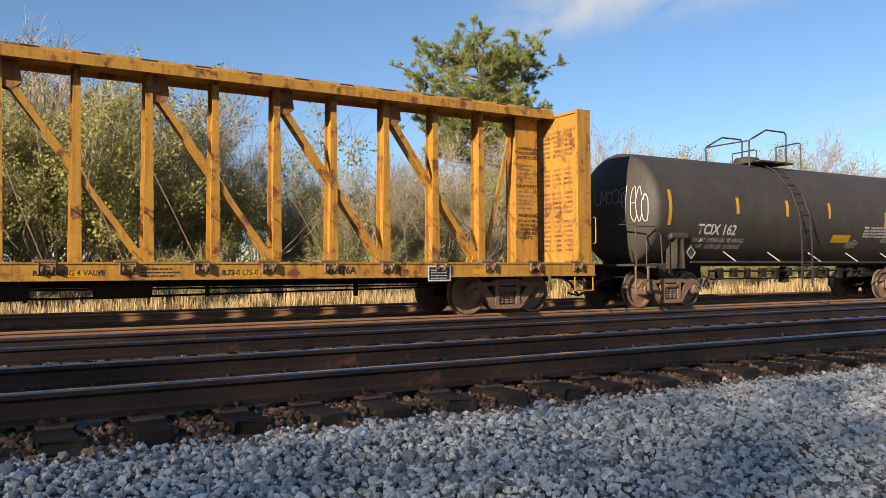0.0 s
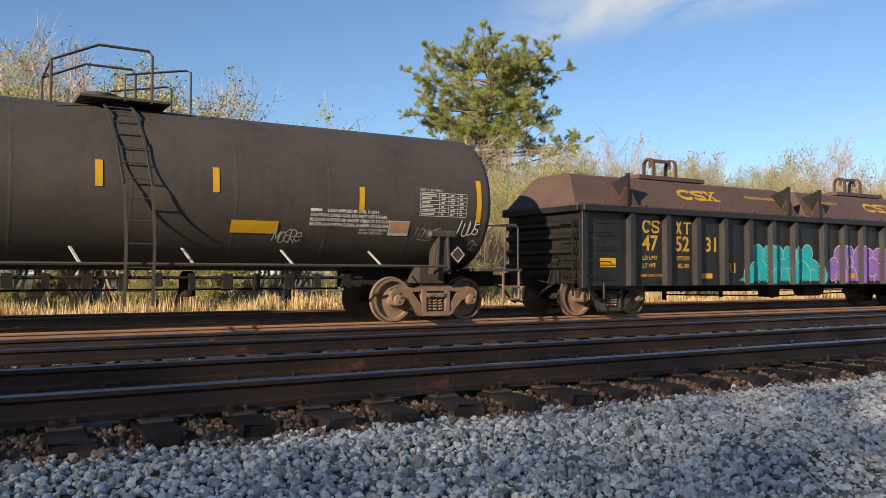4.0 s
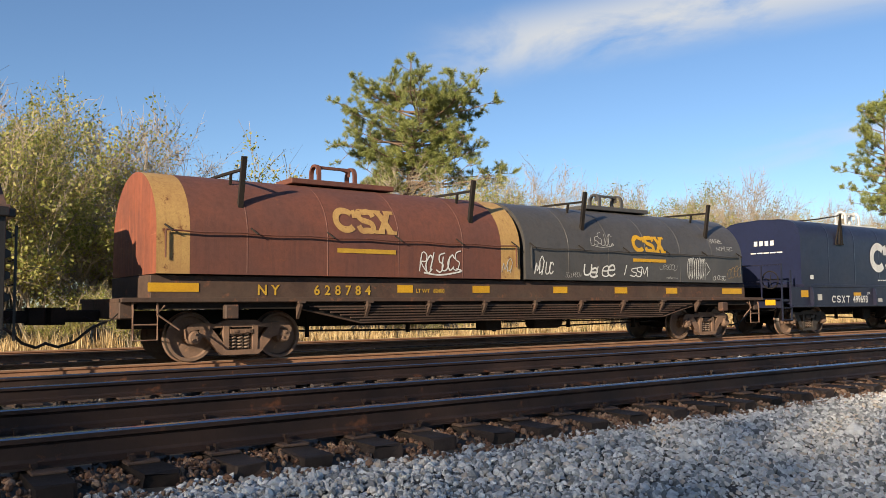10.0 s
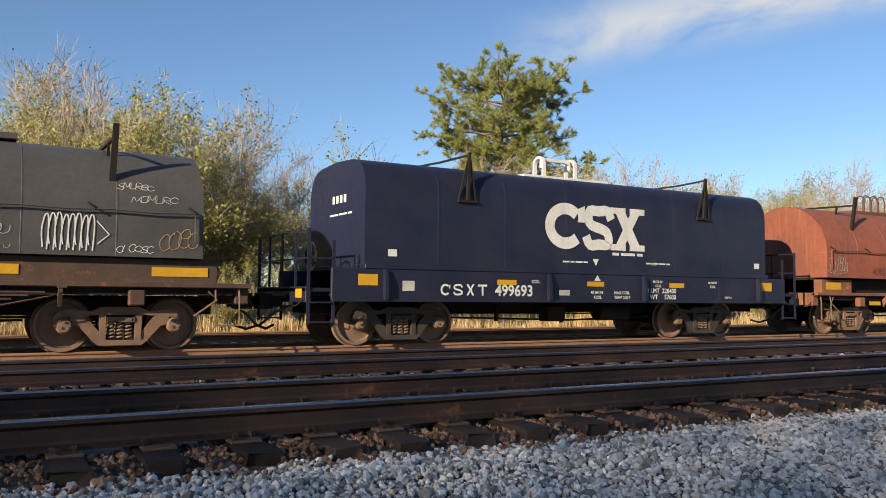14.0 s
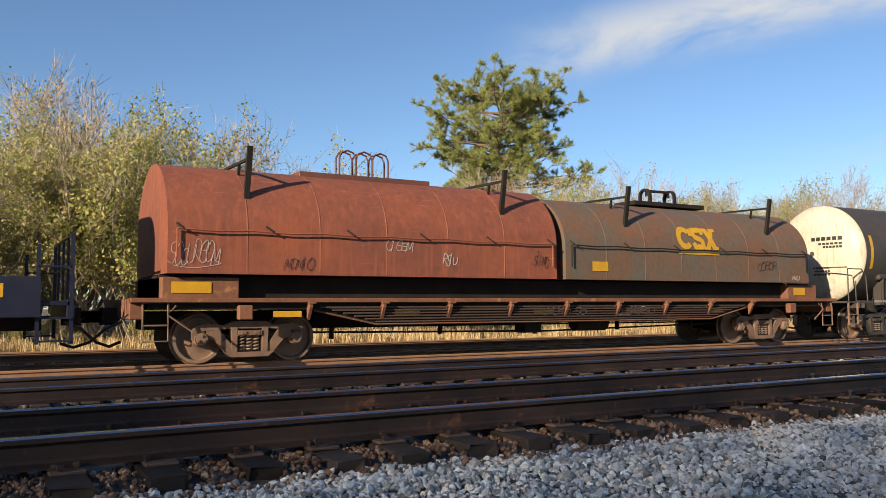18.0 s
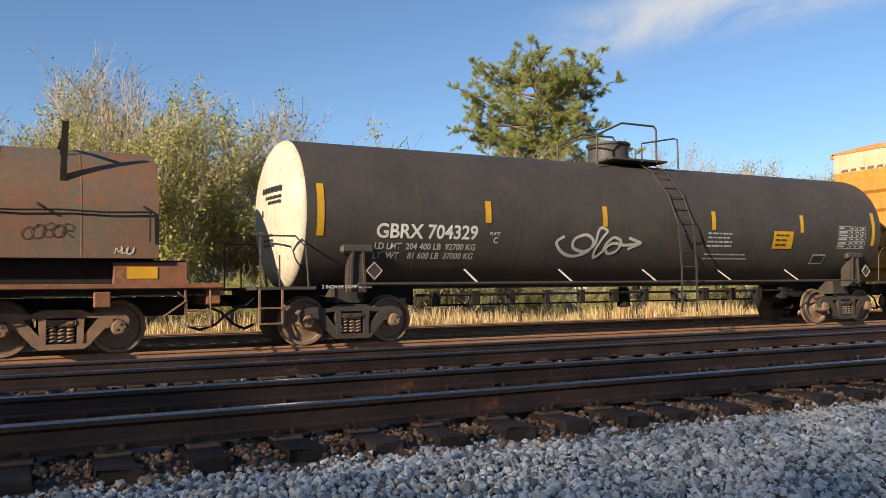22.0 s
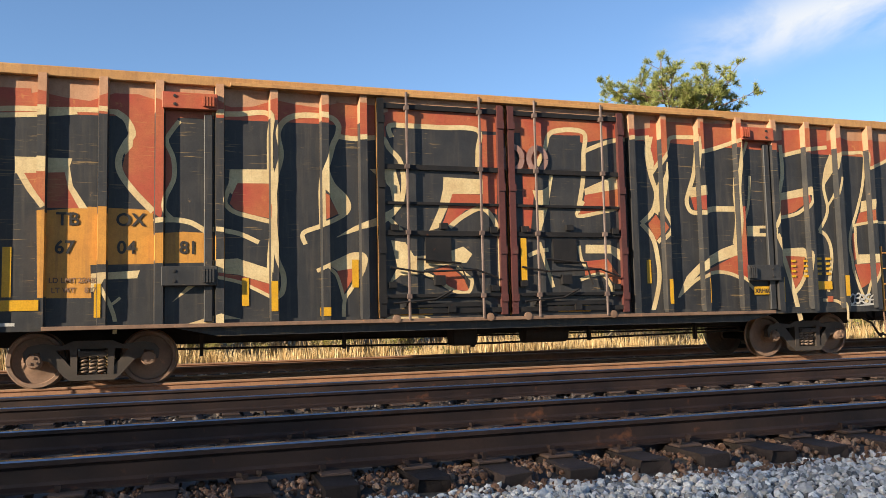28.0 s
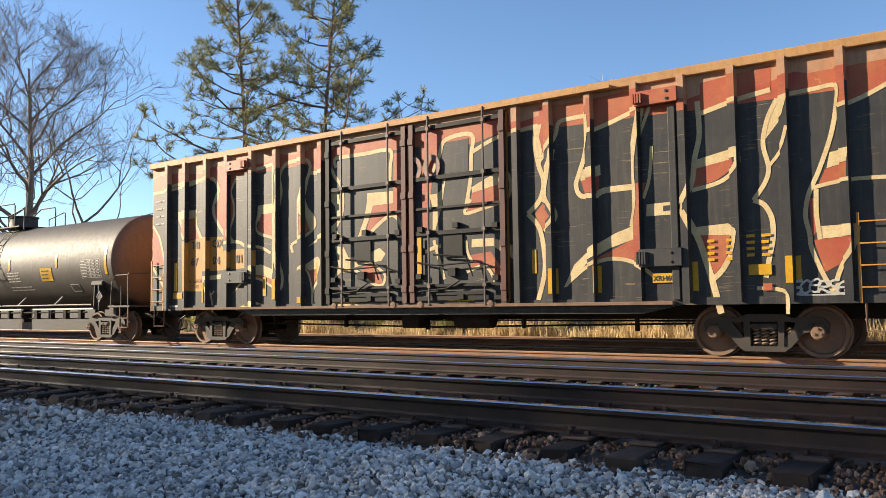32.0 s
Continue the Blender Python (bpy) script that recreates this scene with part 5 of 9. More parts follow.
end_tag(tank1, 14.23 - T1, 0.42, 1.5, 2.56, 5, M['white'], -1.25, -0.45, 2.2, 3.2, 5, 0.018)
end_tag(tank1, 14.23 - T1, 0.42, 1.5, 2.56, 6, M['off_white'], -0.6, 0.5, 2.7, 3.15, 5, 0.016)

T2 = 111.2
tank2, fy2 = tank_car(T2, (103.0 - T2, 119.45 - T2), (104.05 - T2, 118.53 - T2), "black tank car with a cream end and white lettering", M['tank_cream'], 112.0 - T2,
                      [(103.2 - T2, 2.07, 3.05, 0.14), (106.82 - T2, 2.4, 2.85, 0.14), (109.85 - T2, 2.4, 2.85, 0.13), (113.15 - T2, 2.4, 2.85, 0.13), (116.25 - T2, 2.4, 2.85, 0.13), (119.1 - T2, 2.1, 3.0, 0.13)], (110.75 - T2, 111.95 - T2))
words(tank2, "GBRX 704329", 0.385, 104.4 - T2, 2.06, M['white'], fy2, 0.007)
words(tank2, "LD LMT  204 400 LB  92700 KG", 0.17, 104.4 - T2, 1.84, M['off_white'], fy2, 0.007)
words(tank2, "LT  WT    81 600 LB  37000 KG", 0.17, 104.4 - T2, 1.66, M['off_white'], fy2, 0.007)
words(tank2, "PLATE", 0.09, 106.95 - T2, 2.15, M['off_white'], fy2, 0.007)
words(tank2, "C", 0.17, 107.05 - T2, 1.99, M['off_white'], fy2, 0.007)
words(tank2, "2 INCH HF COMP SHOES", 0.09, 103.3 - T2, 1.08, M['off_white'], on_flat(-1.46), 0.004)
bars(tank2, 4, 113.05 - T2, 2.3, 0.95, 0.1, 0.05, M['off_white'], fy2, 7, 0.007)
bars(tank2, 2, 113.05 - T2, 1.8, 1.7, 0.1, 0.045, M['off_white'], fy2, 8, 0.007)
patch(tank2, 115.28 - T2, 116.0 - T2, 1.98, 2.42, M['stripe'], fy2, 0.014, "placard", 4)
bars(tank2, 3, 115.36 - T2, 2.3, 0.55, 0.12, 0.05, M['black'], fy2, 9, 0.024)
patch(tank2, 116.9 - T2, 117.4 - T2, 1.6, 1.85, M['off_white'], fy2, 0.014, "placard", 3)
patch(tank2, 116.93 - T2, 117.37 - T2, 1.63, 1.82, M['black'], fy2, 0.018, "placard", 3)
for k, (z, w, sz) in enumerate(((2.95, 1.0, 0.11), (2.82, 0.75, 0.06), (2.72, 0.6, 0.06), (2.1, 0.55, 0.05), (2.0, 0.5, 0.05), (1.9, 0.55, 0.05))):
    bm = bmesh.new()
    y0 = -0.95 if k < 3 else -0.55
    zz = z
    def dome_x(y, z):
        q = min(0.98, math.hypot(y, z - 2.56) / 1.5)
        return 103.0 - T2 - 0.42 * math.sqrt(1 - q * q) - 0.02
    for j in range(6):
        ya, yb = y0 + w * j / 6, y0 + w * (j + 0.75) / 6
        bm.faces.new([bm.verts.new((dome_x(*p), p[0], p[1])) for p in ((ya, zz), (yb, zz), (yb, zz + sz), (ya, zz + sz))])
    part("small_print", bm, M['black'], tank2)


def bubble_tag(parent, x, z, w, h, mat, fy, off=0.007):
    """One long looping stroke that ends in an arrow."""
    loop = [(0.08, 0.72), (0.0, 0.55), (0.08, 0.28), (0.22, 0.16), (0.38, 0.3), (0.42, 0.6), (0.33, 0.78), (0.2, 0.65), (0.2, 0.4), (0.34, 0.3), (0.44, 0.5), (0.46, 0.85), (0.5, 1.0), (0.57, 0.9), (0.52, 0.7),
            (0.46, 0.35), (0.47, 0.13), (0.55, 0.3), (0.58, 0.55), (0.66, 0.72), (0.75, 0.6), (0.72, 0.34), (0.63, 0.24), (0.58, 0.4), (0.66, 0.55), (0.8, 0.5), (1.0, 0.56)]
    for k, pts in enumerate((loop, [(0.84, 0.72), (0.93, 0.64), (1.0, 0.56), (0.92, 0.47), (0.85, 0.38)])):
        bm = bmesh.new()
        for j, quad in enumerate(ribbon(smooth_line([(x + u * w, z + v * h) for u, v in pts], False, 6), 0.065)):
            bm.faces.new([bm.verts.new((p[0], fy(p[1]) - off - 0.004 * k - 0.00008 * j, p[1])) for p in quad])
        last = part("spray_tag", bm, mat, parent, "white looping spray tag")
    return last


def table(parent, x0, x1, z0, z1, rows, cols, fy, seed):
    """A ruled table of small print."""
    rnd = random.Random(seed)
    bm = bmesh.new()

    def slab(a, b, c, d):
        bm.faces.new([bm.verts.new((u, fy(v) - 0.007, v)) for u, v in ((a, c), (b, c), (b, d), (a, d))])
    for k in range(rows + 1):
        z = z0 + (z1 - z0) * k / rows
        slab(x0, x1, z - 0.006, z + 0.006)
    for x in [x0] + [x0 + (x1 - x0) * (0.4 + 0.6 * k / cols) for k in range(cols + 1)]:
        for k in range(rows):
            slab(x - 0.006, x + 0.006, z0 + (z1 - z0) * k / rows + 0.006, z0 + (z1 - z0) * (k + 1) / rows - 0.006)
    for k in range(rows):
        z, t = z0 + (z1 - z0) * (k + 0.3) / rows, (z1 - z0) / rows * 0.4
        slab(x0 + 0.03, x0 + (x1 - x0) * rnd.uniform(0.2, 0.36), z, z + t)
        for c in range(cols):
            a = x0 + (x1 - x0) * (0.44 + 0.6 * c / cols)
            slab(a, a + (x1 - x0) * rnd.uniform(0.06, 0.11), z, z + t)
    return part("small_print", bm, M['off_white'], parent, "ruled white data table")


bubble_tag(tank2, 108.65 - T2, 1.62, 2.35, 0.75, M['off_white'], fy2)
table(tank2, 117.75 - T2, 118.85 - T2, 2.02, 2.6, 6, 3, fy2, 41)
table(tank1, 25.34 - T1, 26.47 - T1, 2.2, 2.68, 6, 3, fy1, 42)


# ---- train: centerbeam flat car ----
def centerbeam(s0, x0, x1):
    ob = car("centerbeam_flat_car", s0, "yellow centerbeam flat car, rust-streaked and empty")
    for x in (9.75 - s0, x0 + 2.2):
        truck(ob, x)
    coupler(ob, x1, 1)
    coupler(ob, x0, -1)
    Y = M['yellow']
    deck = bbox(x0, x1, -1.42, 1.42, 0.98, 1.10, 0.01)
    part("deck", deck, M['yellow_deck'], ob)
    for y in (-1.5, 1.5):
        bm = bmesh.new()
        box(bm, x0, x1, y - 0.06, y + 0.06, 0.84, 1.13)
        box(bm, x0, x1, y - 0.09, y + 0.09, 0.84, 0.87)
        box(bm, x0, x1, y - 0.085, y + 0.085, 1.12, 1.15)
        part("side_sill", bm, M['yellow'], ob)
    underframe(ob, x0 + 0.4, x1 - 0.4, 0.98)
    # top beam
    bm = prism(bmesh.new(), [(-0.52, 4.66), (-0.48, 4.66), (-0.45, 4.76), (0.45, 4.76), (0.48, 4.66), (0.52, 4.66), (0.52, 4.84), (0.40, 4.93), (-0.40, 4.93), (-0.52, 4.84)], 'x', x0 + 0.4, x1 - 0.35)
    part("top_beam", bm, Y, ob)
    for k in range(int((x1 - x0) / 1.0)):
        xx = x0 + 0.9 + k * 1.0
        part("slot", box(bmesh.new(), xx, xx + 0.3, -0.47, -0.40, 4.85, 4.905), M['black'], ob)
    posts = [10.75 - s0] + [9.67 - s0 - 1.257 * k for k in range(15)]
    for k, px in enumerate(posts):
        flange = [(px - 0.10, 1.10), (px + 0.10, 1.10), (px + 0.06, 4.74), (px - 0.06, 4.74)]
        post = part("post", prism(bmesh.new(), [(-0.146, 1.10), (0.146, 1.10), (0.146, 4.74), (-0.146, 4.74)], 'x', px - 0.012, px + 0.012), Y, ob)
        for y in (-0.17, 0.145):
            part("flange", prism(bmesh.new(), flange, 'y', y, y + 0.025), Y, post)
        if k == 0:
            part("instruction_plate", prism(bmesh.new(), [(px - 0.10, 1.10), (px + 0.55, 1.10), (px + 0.55, 4.74), (px - 0.10, 4.74)], 'y', -0.20, -0.175), Y, post)
        # gusset and diagonal between every second pair
        if k < len(posts) - 2 and k % 2 == 1:
            xa, xb = posts[k + 2] + 0.08, posts[k] - 0.06
            down = k < 9
            za, zb = (4.4, 1.2) if down else (1.2, 4.4)
            for y in (-0.115, 0.115):
                part("brace", prism(bmesh.new(), [(xa, za - 0.05), (xa + 0.06, za + 0.05), (xb, zb + 0.05), (xb - 0.06, zb - 0.05)] if down else [(xa, za + 0.05), (xa + 0.06, za - 0.05), (xb, zb - 0.05), (xb - 0.06, zb + 0.05)], 'y', y - 0.02, y + 0.02), Y, ob)
                gx, gz = (xa, 4.7) if down else (xb, 4.7)
                sg = 1 if down else -1
                # Upper gussets borrow the darker deck colour as shade under the top beam.
                part("gusset", prism(bmesh.new(), [(gx - sg * 0.06, gz), (gx + sg * 0.24, gz), (gx + sg * 0.30, gz - 0.38), (gx + sg * 0.14, gz - 0.52), (gx - sg * 0.06, gz - 0.45)], 'y', y - 0.026, y + 0.026), M['yellow_deck'], ob)
                part("gusset", prism(bmesh.new(), [(xb - 0.22, 1.13), (xb + 0.06, 1.13), (xb + 0.06, 1.48), (xb - 0.12, 1.42)] if down else [(xa + 0.22, 1.13), (xa - 0.06, 1.13), (xa - 0.06, 1.48), (xa + 0.12, 1.42)], 'y', y - 0.026, y + 0.026), Y, ob)
    # short brace beside the bulkhead
    pa, pb = posts[0] - 0.06, posts[1] + 0.12
    part("brace", prism(bmesh.new(), [(pa - 0.09, 4.35), (pa + 0.03, 4.45), (pb + 0.10, 1.25), (pb - 0.02, 1.15)], 'y', -0.02, 0.02), Y, ob)
    # This one is darkened by colour for the same beam shade.
    part("gusset", prism(bmesh.new(), [(pa + 0.05, 4.70), (pa - 0.22, 4.70), (pa - 0.26, 4.42), (pa - 0.12, 4.2), (pa + 0.05, 4.25)], 'y', -0.03, 0.03), M['yellow_deck'], ob)
    # bulkhead: inner riser and end panel
    for e, sg in ((x1, 1), (x0, -1)):
        bm = bbox(min(e - sg * 0.30, e - sg * 0.02), max(e - sg * 0.30, e - sg * 0.02), -1.40, 1.40, 1.10, 4.70, 0.015)
        bh = part("bulkhead", bm, Y, ob)
        bm = bmesh.new()
        for y in (-1.43, 1.36):
            box(bm, e - sg * 0.38 if sg > 0 else e - 0.02, e + 0.02 if sg > 0 else e + 0.38, y, y + 0.07, 1.08, 4.76)
        box(bm, min(e - sg * 0.33, e), max(e - sg * 0.33, e), -1.35, 1.35, 4.70, 4.76)
        part("bulkhead_edge", bm, Y, bh)
        bm = bmesh.new()
        rod(bm, [(e + sg * 0.05, -1.47, 1.6), (e + sg * 0.10, -1.5, 1.62), (e + sg * 0.10, -1.5, 2.2), (e + sg * 0.05, -1.47, 2.22)], 0.014, 5)
        rod(bm, [(e - sg * 0.6, -1.55, 0.82), (e - sg * 0.6, -1.55, 0.5), (e - sg * 0.05, -1.55, 0.5), (e - sg * 0.05, -1.55, 0.82)], 0.018, 5)
        part("grab_iron", bm, Y, ob)
    # faded instructions on the panel beside the bulkhead and on its face
    rnd = random.Random(8)
    bm = bmesh.new()
    xf = x1 - 0.304
    for k in range(26):
        z = 4.3 - k * 0.115
        if k in (6, 7, 12, 18):
            continue
        for j in range(5):
            y0 = -1.15 + j * 0.42
            bm.faces.new([bm.verts.new((xf, y, zz)) for y, zz in ((y0, z), (y0 + rnd.uniform(0.2, 0.38), z), (y0 + 0.3, z + 0.06), (y0, z + 0.06))])
    part("small_print", bm, M['yellow_deck'], ob)
    ink, face, x = M['under'], on_flat(-0.201), posts[0] - 0.05
    for z, size, text in ((3.90, 0.10, "LOADING AND"), (3.79, 0.10, "UNLOADING"), (3.68, 0.10, "INSTRUCTIONS"), (2.98, 0.105, "SAFETY FIRST"), (2.26, 0.125, "WARNING"), (2.14, 0.095, "DO NOT MOVE"),
                          (2.04, 0.095, "CAR UNLESS"), (1.94, 0.095, "TIEDOWNS ARE"), (1.84, 0.095, "SECURED IN"), (1.74, 0.095, "KEYSLOTS")):
        words(ob, text, size, x, z, ink, face, 0.003)
    bars(ob, 4, x, 3.50, 0.52, 0.10, 0.05, M['truck'], face, 15, 0.003)
    bars(ob, 5, x, 2.86, 0.52, 0.10, 0.05, M['truck'], face, 16, 0.003)
    # winches, straps and stencils along the side
    xx = x1 - 0.55
    while xx > x0 + 0.5:
        bm = lathe(bmesh.new(), [(0.02, -0.10), (0.055, -0.09), (0.055, -0.06), (0.03, -0.055), (0.03, 0.06), (0.06, 0.065), (0.06, 0.09)], 12, 'x')
        for v in bm.verts:
            v.co += Vector((xx, -1.60, 1.03))
        box(bm, xx - 0.13, xx - 0.118, -1.64, -1.5, 0.95, 1.14)
        box(bm, xx + 0.118, xx + 0.13, -1.64, -1.5, 0.95, 1.14)
        box(bm, xx - 0.2, xx + 0.14, -1.6, -1.42, 1.15, 1.19)
        part("winch", bm, M['truck'], ob, "rusty tie-down winch")
        if xx < x1 - 1.0:
            part("strap", rod(bmesh.new(), [(xx - 0.05, -1.5, 1.17), (xx - 0.35, -0.95, 2.1), (xx - 0.55, -0.2, 2.9)], 0.009, 4), M['truck'], ob)
        xx -= 1.235
    side = on_flat(-1.561)
    words(ob, "NSH76A", 0.19, 5.05 - s0, 0.93, M['black'], side, 0.004)
    words(ob, "IL73-0 L75-0", 0.13, 3.1 - s0, 0.92, M['black'], side, 0.004)
    words(ob, "RETAINING 4 VALVE", 0.12, 0.05 - s0, 0.93, M['black'], side, 0.004)
    bars(ob, 3, 1.7 - s0, 1.02, 0.7, 0.06, 0.03, M['black'], side, 31, 0.004)
    for x in (0.55, 3.35, 8.5):
        patch(ob, x - s0, x - s0 + 0.45, 0.90, 1.0, M['stripe'], side, 0.003)
    patch(ob, 7.35 - s0, 7.9 - s0, 0.76, 1.08, M['white'], on_flat(-1.60), 0.0, "placard")
    patch(ob, 7.38 - s0, 7.87 - s0, 0.79, 1.05, M['black'], on_flat(-1.60), 0.004, "placard")
    bars(ob, 4, 7.42 - s0, 0.98, 0.4, 0.055, 0.02, M['white'], on_flat(-1.60), 32, 0.008)
    return ob


CB = 0.5
centerbeam(CB, 11.92 - 22.9 - CB, 11.92 - CB)


# ---- train: covered coil gondola ----
def lift_bail(parent, x, z, mat, w=0.95, h=0.62, y=0.0):
    """The two upright loops by which a hood is lifted, joined by a plate."""
    r, t = 0.21, 0.055
    out = [(y + r, z - 0.05)] + [(y + r * math.cos(radians(q)), z + h - r + r * math.sin(radians(q))) for q in range(0, 181, 20)] + [(y - r, z - 0.05)]
    inn = [(y - (r - t), z - 0.05)] + [(y - (r - t) * math.cos(radians(q)), z + h - r + (r - t) * math.sin(radians(q))) for q in range(0, 181, 20)] + [(y + (r - t), z - 0.05)]
    for xx in (x, x + w - 0.09):
        loop = bmesh.new()
        sides = [[loop.verts.new((xx + dx, *p)) for p in out + inn] for dx in (0.0, 0.09)]
        n, m = len(out), len(out + inn)
        for k in range(n - 1):
            for v, turn in ((sides[0], 1), (sides[1], -1)):
                loop.faces.new([v[k], v[k + 1], v[m - 2 - k], v[m - 1 - k]][::turn])
        for k in range(m):
            loop.faces.new([sides[0][k], sides[1][k], sides[1][(k + 1) % m], sides[0][(k + 1) % m]])
        part("lifting_loop", loop, mat, parent)
    web = [(x + 0.09, z + h * 0.55), (x + 0.13, z + h * 0.75), (x + 0.26, z + h * 0.82), (x + w - 0.26, z + h * 0.82), (x + w - 0.13, z + h * 0.75), (x + w - 0.09, z + h * 0.55), (x + w - 0.09, z + h - 0.03), (x + 0.09, z + h - 0.03)]
    part("lifting_plate", prism(bmesh.new(), web, 'y', y - 0.05, y + 0.05), mat, parent)
    part("lifting_seat", bbox(x - 0.7, x + w + 0.85, y - 0.4, y + 0.4, z - 0.04, z + 0.07, 0.01), mat, parent)


def gondola(s0, x0, x1, ribs):
    ob = car("coil_gondola", s0, "black riveted gondola with brown covers and spray-painted sides")
    for x in (30.96 - s0, 44.55 - s0):
        truck(ob, x, True)
    coupler(ob, x0, -1)
    coupler(ob, x1, 1)
    underframe(ob, x0 + 0.5, x1 - 0.5, 0.85)
    B = M['gon_black']
    zb, zt, yp = 0.78, 2.50, -1.42
    for sg in (-1, 1):
        part("side_panel", bbox(x0, x1, sg * 1.42 - 0.03 if sg > 0 else -1.42, sg * 1.42 if sg > 0 else -1.39, zb, zt, 0.008), B, ob)
        bm = bbox(x0 - 0.05, x1 + 0.05, sg * 1.53 - 0.09, sg * 1.53 + 0.09, zt - 0.02, zt + 0.13, 0.015)
        part("top_chord", bm, B, ob)
        part("bottom_sill", bbox(x0, x1, sg * 1.38 - 0.045, sg * 1.38 + 0.045, zb - 0.06, zb + 0.05, 0.01), B, ob)
    part("floor", bbox(x0 + 0.05, x1 - 0.05, -1.38, 1.38, zb, zb + 0.1), B, ob)
    rivet = bmesh.new()
    lathe(rivet, [(0.022, 0.0), (0.020, -0.010), (0.008, -0.017)], 7, 'y')
    # Rivets use the lighter black as a painted-in highlight.
    RV = finish("rivet", rivet, M['gon_post'], True)
    steps, edge = [], x0
    for k, r in enumerate(ribs):
        bm = prism(bmesh.new(), [(r - 0.10, -1.41), (r - 0.075, -1.57), (r + 0.075, -1.57), (r + 0.10, -1.41)], 'z', zb - 0.05, zt - 0.02)
        rb = part("side_post", bm, M['gon_post'], ob)
        steps += [(edge, r - 0.16, -1.42), (r - 0.16, r - 0.09, -1.42), (r - 0.078, r + 0.078, -1.572)]
        edge = r + 0.09
        for j in range(13):
            shared("rivet", RV, rb, r - 0.135, -1.42, zb + 0.16 + j * 0.122)
    steps.append((edge, x1, -1.42))
    rest = bmesh.new()
    for k in range(120):
        xx = x0 + 0.1 + (x1 - x0 - 0.2) * k / 119
        box(rest, xx - 0.013, xx + 0.013, -1.434, -1.41, zb + 0.05, zb + 0.076)
    tagged(part("sill_rivets", rest, B, ob), kind="stuff")
    for e, sg in ((x0, -1), (x1, 1)):
        end = bbox(min(e, e - sg * 0.06), max(e, e - sg * 0.06), -1.42, 1.42, zb, zt, 0.01)
        en = part("end_panel", end, B, ob)
        for z in (1.2, 1.55, 1.9, 2.2):
            bm = prism(bmesh.new(), [(e, z - 0.10), (e + sg * 0.12, z - 0.04), (e + sg * 0.12, z + 0.04), (e, z + 0.10)], 'y', -1.38, 1.38)
            part("end_corrugation", bm, B, en)
        part("corner_post", bbox(min(e - sg * 0.16, e + sg * 0.02), max(e - sg * 0.16, e + sg * 0.02), -1.52, -1.38, zb - 0.1, zt, 0.01), B, ob)
        cp = part("end_chord", bbox(min(e - sg * 0.1, e + sg * 0.16), max(e - sg * 0.1, e + sg * 0.16), -1.5, 1.5, zt - 0.02, zt + 0.12, 0.012), B, ob)
        bm = bmesh.new()
        for z in (0.95, 1.3, 1.65, 2.0, 2.3):
            xa, xb = e - sg * 0.22, e - sg * 0.85
            rod(bm, [(xa, -1.43, z), (xa, -1.52, z), (xb, -1.52, z), (xb, -1.43, z)], 0.013, 5)
        part("side_ladder", bm, B, ob)
        bm = bmesh.new()
        for z in (1.0, 1.4, 1.8, 2.2):
            rod(bm, [(e + sg * 0.14, -1.36, z), (e + sg * 0.2, -1.36, z), (e + sg * 0.2, -0.9, z), (e + sg * 0.14, -0.9, z)], 0.013, 5)
        bar(bm, (e + sg * 0.19, -1.38, 0.5), (e + sg * 0.19, -1.38, 2.35), 0.04, 0.02)
        part("end_ladder", bm, B, ob)
        bm = bmesh.new()
        rod(bm, [(e - sg * 0.2, -1.5, 0.8), (e - sg * 0.2, -1.5, 0.42), (e - sg * 0.65, -1.5, 0.42), (e - sg * 0.65, -1.5, 0.8)], 0.018, 5)
        part("step", bm, B, ob)
    # covers
    mid = 37.95 - s0
    H = M['hood_brown']
    for a, b in ((x0 - 0.12, mid - 0.12), (mid + 0.12, x1 + 0.05)):
        prof = [(-1.40, 2.64), (-0.72, 3.42), (-0.55, 3.47), (0.55, 3.47), (0.72, 3.42), (1.40, 2.64)]
        bm = bmesh.new()
        slope = 0.42
        left = [bm.verts.new((a, y, z)) if z < 2.7 else bm.verts.new((a + slope * (z - 2.64) / 0.83, y, z)) for y, z in prof]
        right = [bm.verts.new((b, y, z)) if z < 2.7 else bm.verts.new((b - slope * 0.3 * (z - 2.64) / 0.83, y, z)) for y, z in prof]
        for k in range(5):
            bm.faces.new((left[k], right[k], right[k + 1], left[k + 1]))
        bm.faces.new(left)
        bm.faces.new(right[::-1])
        bm.faces.new((left[0], left[5], right[5], right[0]))
        hd = part("cover", bm, H, ob, "brown weathered steel cover")
        part("cover_lip", bbox(a - 0.03, b + 0.03, -1.50, 1.50, 2.60, 2.68, 0.01), H, ob)
        for f in (0.19, 0.92) if a < mid - 1 else (0.06, 0.9):
            xx = a + (b - a) * f
            bm = prism(bmesh.new(), [(xx - 0.025, -1.5), (xx + 0.025, -1.5), (xx + 0.025, -1.42), (xx - 0.025, -1.42)], 'z', 2.62, 3.45)
            prism(bm, [(-1.5, 2.64), (-1.38, 2.64), (-0.85, 3.26), (-1.5, 3.45)], 'x', xx + 0.026, xx + 0.046)
            bk = part("guide_bracket", bm, M['gon_black'], ob)
            part("bracket_gusset", prism(bmesh.new(), [(xx - 0.36, 2.69), (xx + 0.36, 2.69), (xx + 0.06, 3.12), (xx - 0.06, 3.12)], 'y', -1.46, -1.44), H, bk)
        for k in range(6):
            xx = a + (b - a) * (k + 0.6) / 6.2
            part("guide_lug", prism(bmesh.new(), [(xx - 0.08, 2.66), (xx + 0.08, 2.66), (xx, 2.76)], 'y', -1.50, -1.46), H, ob)
